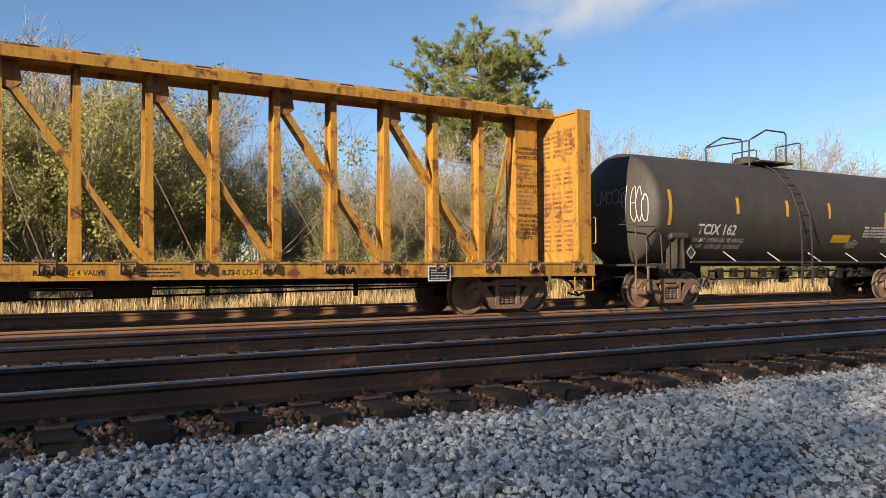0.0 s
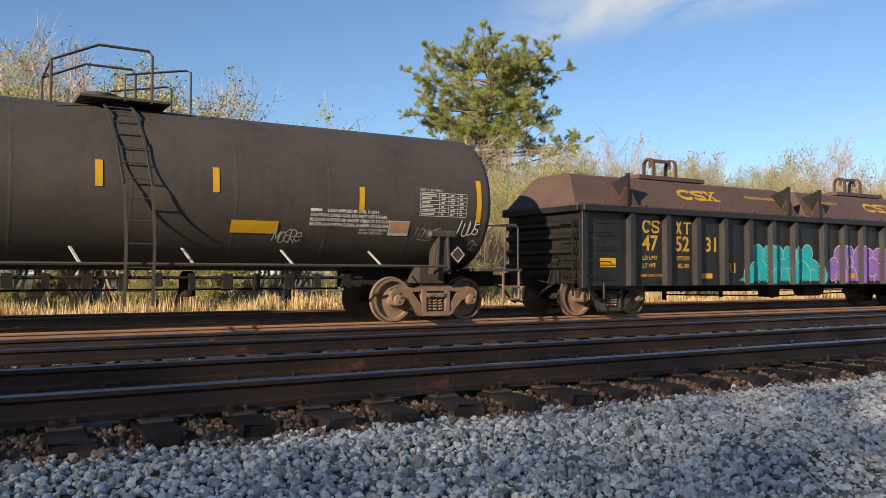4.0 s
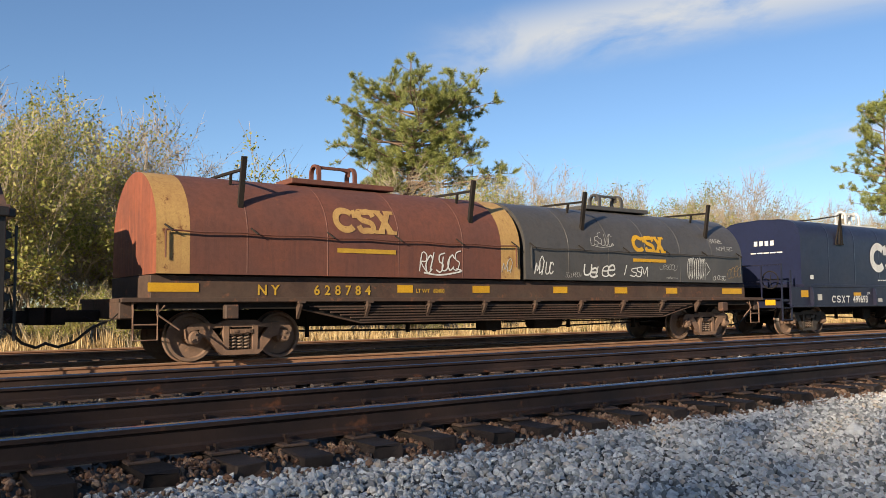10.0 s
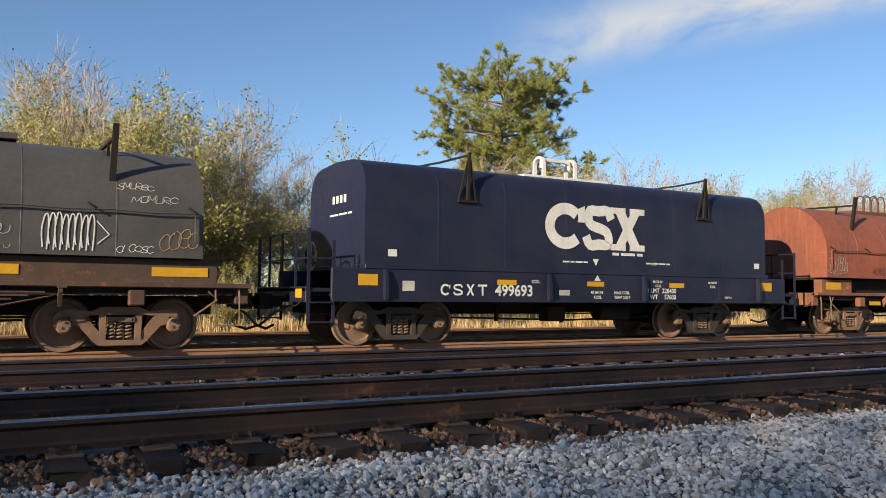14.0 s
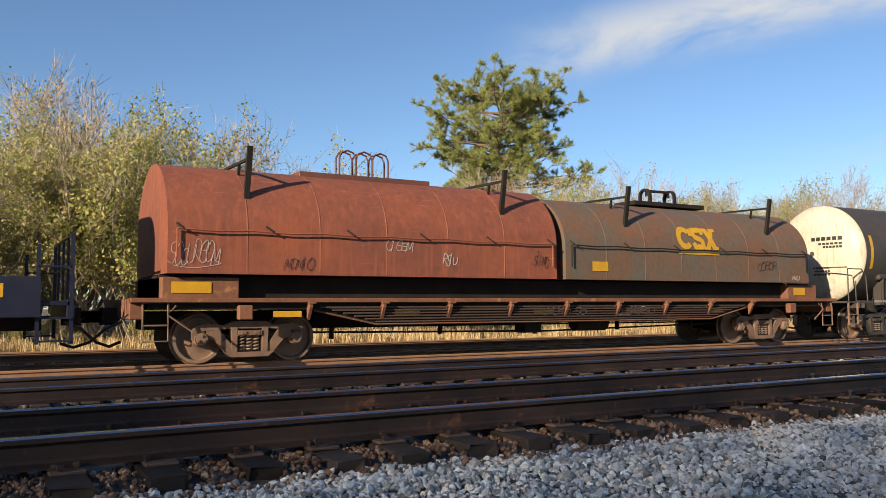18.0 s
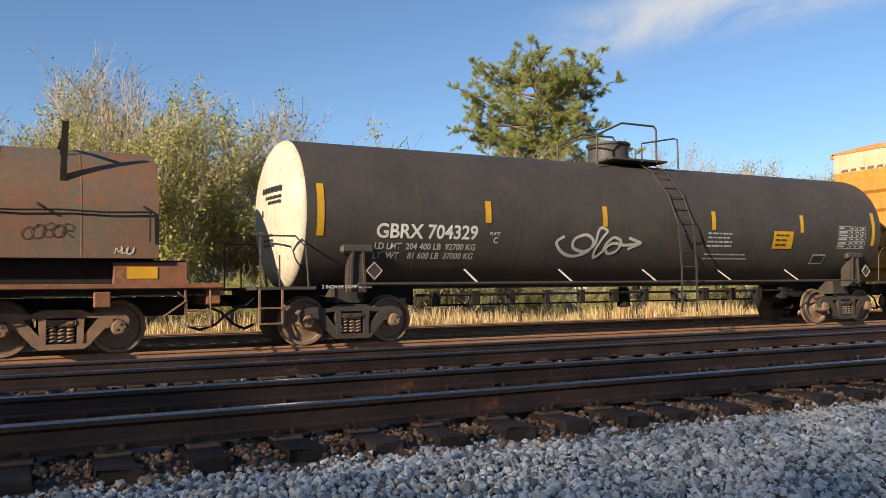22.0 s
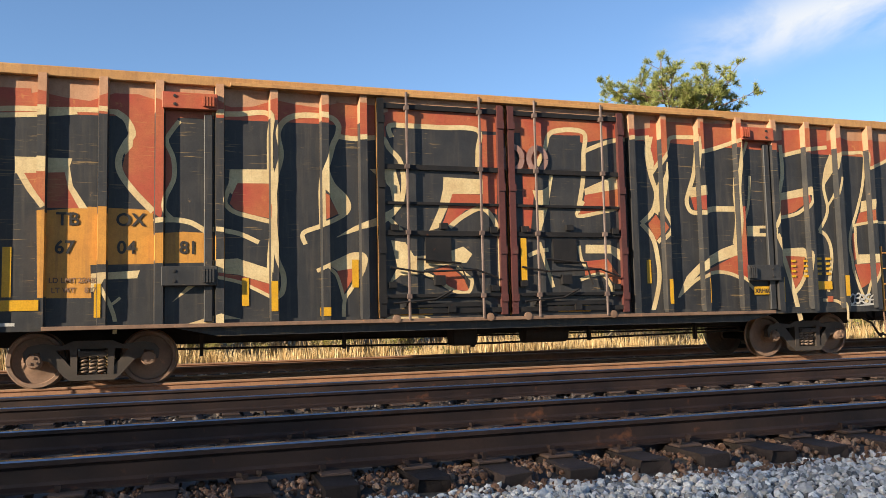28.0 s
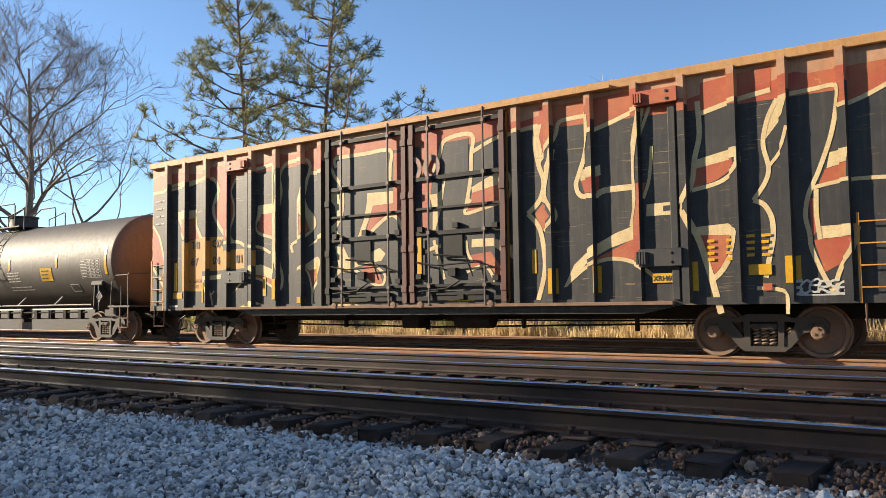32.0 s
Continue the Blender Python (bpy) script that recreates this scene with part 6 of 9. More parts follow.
        lift_bail(hd, (a + b) / 2 - 0.45, 3.56, M['hood_brown'], 0.92, 0.6)
    fh = lambda z: -1.40 + (z - 2.64) / 0.78 * 0.68
    emblem(ob, 33.27 - s0, 2.95, 1.52, 0.28, M['gold'], fh, 0.01, False)
    emblem(ob, 41.42 - s0, 2.95, 1.55, 0.28, M['gold'], fh, 0.01, False)
    words(ob, "REPLACE THIS COVER FIRST", 0.105, 35.95 - s0, 3.10, M['gold'], fh, 0.006)
    words(ob, "REMOVE THIS COVER FIRST", 0.105, 38.87 - s0, 3.11, M['gold'], fh, 0.006)
    # stencils
    fp = on_flat(-1.42)
    for k, t in enumerate(("47", "52", "31")):
        words(ob, t, 0.52, (31.62, 32.74, 33.82)[k] - s0, 1.60, M['gold'], fp, 0.006)
    for kind, x in (("ring", 31.62), ("slabs", 31.93), ("hourglass", 32.74), ("post", 33.04)):
        mark(ob, kind, x - s0, 2.02, 0.27, 0.33, M['gold'], fp)
    words(ob, "LD LMT", 0.15, 31.62 - s0, 1.36, M['gold'], fp, 0.006)
    words(ob, "LT WT", 0.15, 31.62 - s0, 1.17, M['gold'], fp, 0.006)
    words(ob, "177,900", 0.15, 32.78 - s0, 1.36, M['gold'], fp, 0.006)
    words(ob, "85,100", 0.15, 32.84 - s0, 1.17, M['gold'], fp, 0.006)
    words(ob, "READ COND. SHOES", 0.085, 31.55 - s0, 0.95, M['gold'], fp, 0.006)
    words(ob, "R1", 0.36, 34.66 - s0, 1.06, M['gold'], fp, 0.006)
    for x, w, z in ((30.25, 0.5, 1.17), (33.68, 0.42, 0.9), (39.9, 0.4, 0.92), (41.9, 0.4, 0.92), (45.35, 0.5, 1.2)):
        patch(ob, x - s0, x - s0 + w, z, z + (0.22 if w > 0.45 else 0.13), M['stripe'], fp, 0.006)
    # three gold blocks at the far end
    for kind, x, w in (("ring", 41.85, 0.62), ("slabs", 42.85, 0.56), ("hourglass", 43.9, 0.65)):
        mark(ob, kind, x - s0, 1.55, w, 0.75, M['gold'], fp)
    patch(ob, 43.9 - s0, 44.55 - s0, 1.38, 1.47, M['gold'], fp, 0.006, "stencil")
    # two bubble pieces of spray paint, each filled and then outlined
    strokes = []

    def fill(mat, off, pts):
        painted(ob, "spray_piece", filled([(x - s0, z) for x, z in pts]), mat, steps, "", off)

    def outline(mat, pts):
        strokes.append(pts)
        painted(ob, "spray_outline", ribbon(smooth_line([(x - s0, z) for x, z in pts], False, 5), 0.034), mat, steps, "", 0.008 + 0.0002 * len(strokes))

    fill(M['g_teal'], 0.004, smooth_line([(35.37, 0.78), (35.33, 0.95), (35.38, 1.19), (35.59, 1.35), (35.56, 1.53), (35.64, 1.73), (35.86, 1.82), (36.03, 1.79), (36.16, 1.69), (36.25, 1.79), (36.39, 1.79), (36.55, 1.74), (36.68, 1.81), (36.86, 1.77), (36.96, 1.68), (37.09, 1.80), (37.24, 1.75), (37.34, 1.66), (37.49, 1.83), (37.67, 1.78), (37.79, 1.70), (37.95, 1.84), (38.15, 1.80), (38.28, 1.64), (38.22, 1.47), (38.49, 1.35), (38.66, 1.11), (38.64, 0.78)], True, 2))
    outline(M['g_mint'], [(35.37, 0.78), (35.33, 0.97), (35.39, 1.20), (35.52, 1.33), (35.72, 1.36), (35.90, 1.26)])
    outline(M['g_mint'], [(35.59, 1.38), (35.56, 1.56), (35.66, 1.74), (35.88, 1.82), (36.05, 1.77), (36.14, 1.65), (36.09, 1.42), (36.18, 1.31), (36.32, 1.17), (36.35, 0.97), (36.25, 0.78)])
    outline(M['g_mint'], [(36.14, 1.65), (36.21, 1.77), (36.39, 1.79), (36.54, 1.70), (36.58, 1.56), (36.51, 1.44)])
    outline(M['g_mint'], [(36.44, 1.41), (36.62, 1.41), (36.81, 1.25), (36.88, 1.01), (36.79, 0.78)])
    outline(M['g_mint'], [(36.57, 1.74), (36.71, 1.81), (36.88, 1.75), (36.96, 1.63), (36.97, 1.47)])
    outline(M['g_mint'], [(36.96, 1.65), (37.09, 1.79), (37.28, 1.75), (37.35, 1.59), (37.35, 1.41), (37.53, 1.23), (37.75, 1.09), (37.80, 0.88), (37.76, 0.78)])
    outline(M['g_mint'], [(37.35, 1.64), (37.49, 1.84), (37.67, 1.78), (37.80, 1.61), (37.72, 1.44)])
    outline(M['g_mint'], [(37.54, 1.40), (37.76, 1.41), (38.00, 1.30), (38.17, 1.06), (38.16, 0.78)])
    outline(M['g_mint'], [(37.79, 1.68), (37.95, 1.84), (38.17, 1.81), (38.28, 1.60), (38.22, 1.47), (38.49, 1.35), (38.66, 1.09), (38.63, 0.78)])
    outline(M['g_mint'], [(36.34, 1.09), (36.47, 1.18), (36.56, 1.16), (36.60, 1.07)])
    outline(M['g_mint'], [(35.65, 1.21), (35.64, 1.06), (35.66, 0.96)])
    outline(M['g_mint'], [(35.93, 1.03), (35.93, 0.78)])
    outline(M['g_mint'], [(36.84, 1.43), (37.08, 1.44)])
    outline(M['g_mint'], [(37.00, 1.18), (37.30, 1.18)])
    outline(M['g_mint'], [(37.13, 1.15), (37.22, 1.01), (37.22, 0.78)])
    outline(M['g_mint'], [(38.15, 1.10), (38.25, 1.17), (38.38, 1.14), (38.43, 1.06)])
    outline(M['g_mint'], [(37.55, 1.69), (37.58, 1.54)])
    fill(M['g_violet'], 0.004, smooth_line([(39.35, 0.78), (39.17, 0.83), (39.02, 0.93), (38.92, 1.17), (39.05, 1.42), (39.26, 1.52), (39.30, 1.72), (39.50, 1.86), (39.79, 1.82), (40.02, 1.86), (40.21, 1.72), (40.42, 1.85), (40.74, 1.80), (40.98, 1.81), (41.19, 1.74), (41.44, 1.82), (41.67, 1.74), (41.90, 1.82), (42.22, 1.72), (42.44, 1.79), (42.74, 1.82), (43.02, 1.85), (43.30, 1.70), (43.33, 1.47), (43.16, 1.32), (43.39, 1.10), (43.46, 0.78)], True, 2))
    fill(M['g_pink'], 0.0055, [(39.51, 1.20), (39.79, 1.21), (39.82, 0.78), (39.53, 0.78)])
    fill(M['g_pink'], 0.0059, [(40.64, 1.83), (40.79, 1.71), (40.79, 1.23), (40.68, 1.26)])
    fill(M['g_pink'], 0.0063, [(42.48, 1.80), (42.76, 1.82), (42.78, 0.78), (42.49, 0.78)])
    fill(M['g_pink'], 0.0067, [(43.02, 1.85), (43.30, 1.70), (43.33, 1.47), (43.16, 1.32), (43.39, 1.10), (43.44, 0.78), (42.89, 0.78), (42.94, 1.14), (43.08, 1.32)])
    outline(M['off_white'], [(39.28, 1.52), (39.05, 1.42), (38.92, 1.17), (39.02, 0.93), (39.17, 0.83), (39.35, 0.89), (39.41, 1.12)])
    outline(M['off_white'], [(39.26, 1.53), (39.30, 1.72), (39.50, 1.85), (39.79, 1.82), (39.87, 1.66), (39.71, 1.44), (39.72, 1.21), (39.88, 1.14)])
    outline(M['off_white'], [(39.43, 1.35), (39.40, 1.47), (39.26, 1.52)])
    outline(M['off_white'], [(39.80, 1.58), (40.02, 1.86), (40.22, 1.71), (40.15, 1.45), (40.17, 1.37)])
    outline(M['off_white'], [(39.73, 1.52), (39.94, 1.58), (40.15, 1.49), (40.20, 1.35), (40.08, 1.23), (39.97, 1.22)])
    outline(M['off_white'], [(39.97, 1.23), (40.18, 1.23), (40.35, 1.06), (40.38, 0.78)])
    outline(M['off_white'], [(40.24, 1.65), (40.42, 1.85), (40.66, 1.84), (40.79, 1.73), (40.89, 1.47)])
    outline(M['off_white'], [(40.79, 1.73), (40.98, 1.81), (41.19, 1.71), (41.22, 1.48)])
    outline(M['off_white'], [(41.22, 1.69), (41.41, 1.82), (41.64, 1.76), (41.70, 1.62), (41.68, 1.37), (41.44, 1.36)])
    outline(M['off_white'], [(40.94, 1.45), (41.16, 1.54), (41.42, 1.45)])
    outline(M['off_white'], [(40.80, 1.13), (40.90, 1.01), (41.20, 0.96), (41.40, 1.05)])
    outline(M['off_white'], [(41.28, 0.97), (41.26, 0.78)])
    outline(M['off_white'], [(41.85, 1.81), (42.11, 1.77), (42.36, 1.56), (42.45, 1.22), (42.42, 0.92), (42.40, 0.78)])
    outline(M['off_white'], [(41.70, 1.52), (41.96, 1.55), (42.17, 1.44), (42.20, 1.15)])
    outline(M['off_white'], [(41.99, 1.42), (41.98, 0.91)])
    outline(M['off_white'], [(42.36, 1.68), (42.52, 1.81), (42.74, 1.82), (42.77, 1.63), (42.69, 1.44), (42.75, 1.18), (42.91, 1.16)])
    outline(M['off_white'], [(42.77, 1.78), (43.02, 1.85), (43.30, 1.69), (43.33, 1.47), (43.14, 1.32), (42.97, 1.31)])
    outline(M['off_white'], [(43.14, 1.32), (43.37, 1.17), (43.46, 0.78)])
    outline(M['off_white'], [(40.89, 1.68), (40.79, 1.47), (40.95, 1.11)])
    outline(M['off_white'], [(39.35, 0.89), (39.32, 0.79), (39.39, 0.78)])
    tag_strokes(ob, 44.0 - s0, 0.95, 0.75, 0.3, M['off_white'], fp, 73, 5, 0.03, 0.012)
    tag_strokes(ob, 42.8 - s0, 0.9, 0.5, 0.3, M['off_white'], fp, 74, 4, 0.025, 0.03)
    return ob


GN = 37.93
gondola(GN, 29.65 - GN, 46.2 - GN, [s - GN for s in (31.18, 32.39, 33.46, 34.48, 35.46, 36.42, 37.37, 38.68, 39.65, 40.57, 41.65, 42.61, 43.66, 44.92)])


# ---- train: coil cars ----
def hood_profile(w, z0, z1, z2, k=10):
    """Half-round hood section: upright to z1, then an ellipse to the crown at z2."""
    side = [(-w, z0), (-w, z1)]
    top = [(-w * math.cos(radians(90 * j / k)), z1 + (z2 - z1) * math.sin(radians(90 * j / k))) for j in range(1, k + 1)]
    half = side + top
    return half + [(-y, z) for y, z in half[-2::-1]]


def profile_y(prof):
    half = [p for p in prof if p[0] <= 0.001]

    def fy(z):
        for a, b in zip(half, half[1:]):
            if a[1] <= z <= b[1] and b[1] > a[1]:
                return a[0] + (b[0] - a[0]) * (z - a[1]) / (b[1] - a[1])
        return half[0][0] if z < half[0][1] else 0.0
    return fy


def hood(parent, x0, x1, prof, mat, end_mats, label, seams=4, bands=(), bail_z=None, posts=(0.19, 0.84), bail_mat=None, name="hood"):
    bm = bmesh.new()
    xs = sorted([x0, *bands, x1])
    rings = [[bm.verts.new((x, y, z)) for y, z in prof] for x in xs]
    for k, (a, b) in enumerate(zip(rings, rings[1:])):
        m = 0
        if bands and (xs[k] < bands[0] - 0.001 or xs[k] >= bands[1] - 0.001):
            m = 2
        for j in range(len(prof) - 1):
            bm.faces.new((a[j], a[j + 1], b[j + 1], b[j])).material_index = m
    bm.faces.new(rings[0]).material_index = 1
    bm.faces.new(rings[-1][::-1]).material_index = 1
    bm.faces.new([r for r in (rings[0][0], rings[0][-1], rings[-1][-1], rings[-1][0])])
    ob = part(name, bm, [mat, end_mats, M['hood_yellow']], parent, label, True)
    fy = profile_y(prof)
    top = max(z for y, z in prof)
    bmat = bail_mat or mat
    for k in range(1, seams + 1):
        xs_ = x0 + (x1 - x0) * k / (seams + 1)
        bm = bmesh.new()
        r2 = [[bm.verts.new((xs_ + dx, y * (1 + g / 1.44), z + g * (z > 2.4))) for y, z in prof] for dx, g in ((-0.014, -0.002), (-0.008, 0.004), (0.008, 0.004), (0.014, -0.002))]
        for a, b in zip(r2, r2[1:]):
            for j in range(len(prof) - 1):
                bm.faces.new((a[j], a[j + 1], b[j + 1], b[j]))
        part("weld_seam", bm, mat, ob, smooth=True)
    # rope rail with its hooks along the side and the end
    zr = prof[0][1] + 0.78
    bm = bmesh.new()
    n = 6
    pts = []
    for k in range(n * 2 + 1):
        x = x0 + 0.15 + (x1 - x0 - 0.3) * k / (2 * n)
        pts.append((x, fy(zr) - 0.07, zr - (0.025 if k % 2 else 0.0)))
    rod(bm, pts, 0.016, 5)
    rod(bm, [(x0 + 0.15, fy(zr) - 0.05, zr), (x0 + 0.15, fy(zr - 0.5) - 0.05, zr - 0.5)], 0.016, 5)
    rod(bm, [(x1 - 0.15, fy(zr) - 0.05, zr), (x1 - 0.15, fy(zr - 0.5) - 0.05, zr - 0.5)], 0.016, 5)
    rail = part("hood_rail", bm, bmat, ob)
    for k in range(n):
        x = x0 + 0.2 + (x1 - x0 - 0.4) * k / (n - 1)
        part("rail_hook", bar(bmesh.new(), (x - 0.05, fy(zr + 0.1), zr + 0.1), (x + 0.06, fy(zr) - 0.1, zr - 0.02), 0.035, 0.03), M['under'], rail)
    for f in posts:
        x = x0 + (x1 - x0) * f
        y = fy(top - 0.67)
        bm = bmesh.new()
        bar(bm, (x, y + 0.01, top - 0.70), (x + 0.02, y - 0.13, top + 0.27), 0.10, 0.07)
        bar(bm, (x - 0.01, y - 0.08, top + 0.02), (x - 0.01, 0.0, top + 0.05), 0.055, 0.05)
        bar(bm, (x - 0.01, 0.0, top + 0.05), (x - 0.01, 1.25, top + 0.02), 0.055, 0.05)
        bar(bm, (x - 0.01, y + 0.46, top + 0.02), (x - 0.01, y + 0.52, top - 0.31), 0.05, 0.04)
        part("guide_stanchion", bm, M['under'], ob)
    if bail_z is not None:
        lift_bail(ob, (x0 + x1) / 2 - 0.45, top + bail_z, bmat, 0.98, 0.47)
    return ob, fy


def coil_flat(s0, x0, x1, trucks, label, frame_mat, name="coil_car"):
    """The long fish-bellied flat that carries two hoods."""
    ob = car(name, s0, label)
    for x in trucks:
        truck(ob, x)
    coupler(ob, x0, -1)
    coupler(ob, x1, 1)
    F = frame_mat
    if F == M['coil_frame']:
        part("trough", bbox(x0 + 0.55, x1 - 0.55, -1.30, 1.30, 1.18, 1.60, 0.01), F, ob)
    else:
        # Trough in near-black, so the hood's shadow is in its colour.
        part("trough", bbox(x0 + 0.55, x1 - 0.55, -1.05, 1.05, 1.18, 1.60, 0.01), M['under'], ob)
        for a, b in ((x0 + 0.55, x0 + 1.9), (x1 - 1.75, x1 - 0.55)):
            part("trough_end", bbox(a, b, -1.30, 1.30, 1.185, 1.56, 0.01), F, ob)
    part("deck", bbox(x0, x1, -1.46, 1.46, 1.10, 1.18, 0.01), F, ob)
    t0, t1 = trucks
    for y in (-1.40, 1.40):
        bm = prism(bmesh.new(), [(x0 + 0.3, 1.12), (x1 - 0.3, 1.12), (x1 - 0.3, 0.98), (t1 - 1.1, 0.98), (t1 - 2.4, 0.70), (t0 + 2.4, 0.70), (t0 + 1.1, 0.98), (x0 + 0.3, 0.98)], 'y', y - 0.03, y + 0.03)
        # Near-black sill colour stands for the shade below the deck overhang.
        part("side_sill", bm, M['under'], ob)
        out = 1 if y > 0 else -1
        for k in range(6):
            f = (k + 0.5) / 6
            a = 1.1 + 1.3 * min(1.0, f * 1.1)
            part("sill_slat", bbox(t0 + a, t1 - a, min(y + out * (0.13 - 0.085 * f), y + out * (0.10 - 0.085 * f)), max(y + out * (0.13 - 0.085 * f), y + out * (0.10 - 0.085 * f)), 1.05 - 0.34 * f - 0.02, 1.05 - 0.34 * f + 0.008, 0.003), M['coil_frame'], ob)
        for k in range(9):
            x = t0 + 1.0 + (t1 - t0 - 2.0) * k / 8
            bm = prism(bmesh.new(), [(y + out * 0.02, 1.1), (y + out * 0.20, 1.1), (y + out * 0.20, 1.02), (y + out * 0.05, 0.78)], 'x', x - 0.03, x + 0.03)
            box(bm, x - 0.05, x + 0.09, min(y, y + out * 0.22), max(y, y + out * 0.22), 1.085, 1.125)
            part("sill_bracket", bm, F, ob)
        bm = bbox(x0, x1, y - 0.16 if y < 0 else y - 0.02, y + 0.02 if y < 0 else y + 0.16, 1.11, 1.19, 0.008)
        part("walkway", bm, F, ob)
        bm = bmesh.new()
        rod(bm, [(t0 + 1.1, y * 1.04, 0.96), (t0 + 2.4, y * 1.04, 0.68), (t1 - 2.4, y * 1.04, 0.68), (t1 - 1.1, y * 1.04, 0.96)], 0.016, 4)
        part("sill_edge", bm, F, ob)
    underframe(ob, x0 + 0.4, x1 - 0.4, 0.90)
    for e, sg in ((x0, -1), (x1, 1)):
        bm = bmesh.new()
        rod(bm, [(e - sg * 0.2, -1.48, 1.12), (e - sg * 0.2, -1.52, 0.95), (e - sg * 0.2, -1.52, 0.45), (e - sg * 0.62, -1.52, 0.45), (e - sg * 0.62, -1.52, 0.95), (e - sg * 0.62, -1.48, 1.12)], 0.02, 5)
        rod(bm, [(e - sg * 0.2, -1.52, 0.72), (e - sg * 0.62, -1.52, 0.72)], 0.016, 5)
        part("step", bm, M['truck'], ob)
        rod_b = rod(bmesh.new(), [(e - sg * 0.75, -1.5, 1.05), (e - sg * 0.6, -1.54, 0.9), (e - sg * 1.0, -1.54, 0.62)], 0.018, 5)
        part("grab_iron", rod_b, M['truck'], ob)
        part("end_beam", bbox(min(e, e - sg * 0.25), max(e, e - sg * 0.25), -1.4, 1.4, 0.82, 1.12, 0.02), F, ob)
        part("bracket", bbox(e - sg * 1.95 - 0.13, e - sg * 1.95 + 0.13, -1.60, -1.44, 0.80, 1.06, 0.02), F, ob)
    return ob


HOOD = hood_profile(1.44, 1.62, 2.35, 3.60, 14)
# brown coil car with a red-oxide and a gray hood
C2 = 57.35
c2 = coil_flat(C2, 48.0 - C2, 66.7 - C2, (50.33 - C2, 64.58 - C2), "rusty brown coil car with one red and one dark gray hood", M['coil_frame'])
h2a, fh = hood(c2, 48.6 - C2, 57.08 - C2, HOOD, M['hood_red'], M['hood_red2'], "red-oxide hood with yellow end bands", 4, (49.2 - C2, 56.5 - C2), 0.05)
h2b, fh = hood(c2, 57.25 - C2, 65.85 - C2, HOOD, M['hood_gray'], M['hood_gray'], "dark gray hood with yellow emblem", 5, (), 0.05, (0.24, 0.825))
emblem(h2a, 52.14 - C2, 2.52, 1.5, 0.52, M['hood_yellow'], fh, 0.014, False)
patch(h2a, 52.2 - C2, 53.6 - C2, 2.10, 2.19, M['gold'], fh, 0.012, "stencil", 2)
emblem(h2b, 61.03 - C2, 2.40, 1.34, 0.45, M['stripe'], fh, 0.014, False)
patch(h2b, 61.03 - C2, 62.37 - C2, 2.14, 2.225, M['stripe'], fh, 0.014, "stencil", 2)
tag_strokes(h2a, 54.2 - C2, 1.72, 1.1, 0.55, M['white'], fh, 81, 7, 0.03)
tag_strokes(h2a, 56.52 - C2, 1.76, 0.44, 0.34, M['off_white'], fh, 82, 3, 0.018)
for x, z, w, h, mat, seed, n, thick in ((57.54, 1.72, 0.62, 0.46, 'white', 82, 5, 0.034), (59.2, 1.70, 1.15, 0.42, 'white', 83, 5, 0.042), (60.7, 1.72, 0.92, 0.34, 'white', 84, 4, 0.03),
                                        (62.1, 1.93, 0.75, 0.2, 'off_white', 85, 6, 0.009), (62.35, 1.70, 0.5, 0.07, 'off_white', 89, 7, 0.007), (64.42, 1.68, 0.62, 0.16, 'white', 88, 6, 0.011),
                                        (64.42, 2.76, 0.62, 0.14, 'off_white', 86, 6, 0.011), (64.65, 2.54, 0.8, 0.16, 'off_white', 90, 6, 0.011), (59.48, 2.5, 0.82, 0.4, 'off_white', 87, 6, 0.013),
                                        (65.1, 1.72, 0.7, 0.5, 'hood_yellow', 91, 4, 0.012), (58.55, 1.68, 0.55, 0.16, 'off_white', 93, 8, 0.006)):
    tag_strokes(h2b, x - C2, z, w, h, M[mat], fh, seed, n, thick)
# a run of tall upright strokes with an arrow at its end
for k in range(8):
    x = 63.3 - C2 + 0.098 * k
    bm = bmesh.new()
    for quad in ribbon(smooth_line([(x, 1.74 + 0.05 * (k % 2)), (x - 0.02, 2.0), (x + 0.02, 2.24 + 0.03 * (k % 3)), (x + 0.07, 2.26), (x + 0.08, 2.05), (x + 0.06, 1.70)], False, 5), 0.021):
        bm.faces.new([bm.verts.new((p[0], fh(p[1]) - 0.012 - 0.0003 * k, p[1])) for p in quad])
    part("spray_stroke", bm, M['white'], h2b)
bm = bmesh.new()
for quad in ribbon([(64.1 - C2, 2.2), (64.3 - C2, 1.98), (64.12 - C2, 1.82)], 0.02):
    bm.faces.new([bm.verts.new((p[0], fh(p[1]) - 0.015, p[1])) for p in quad])
part("spray_stroke", bm, M['white'], h2b)
fs = on_flat(-1.305)
words(c2, "628784", 0.27, 51.75 - C2, 1.25, M['gold'], fs, 0.006, spread=1.75)
words(c2, "NY", 0.27, 50.55 - C2, 1.25, M['gold'], fs, 0.006, spread=1.6)
words(c2, "LT WT   82400", 0.12, 54.2 - C2, 1.30, M['gold'], fs, 0.006)
for x, w in ((48.5, 0.92), (53.72, 0.4), (55.75, 0.5), (58.26, 0.48), (60.45, 0.48), (62.5, 0.48), (65.02, 0.96)):
    patch(c2, x - C2, x - C2 + w, 1.30, 1.46, M['stripe'], fs, 0.008)

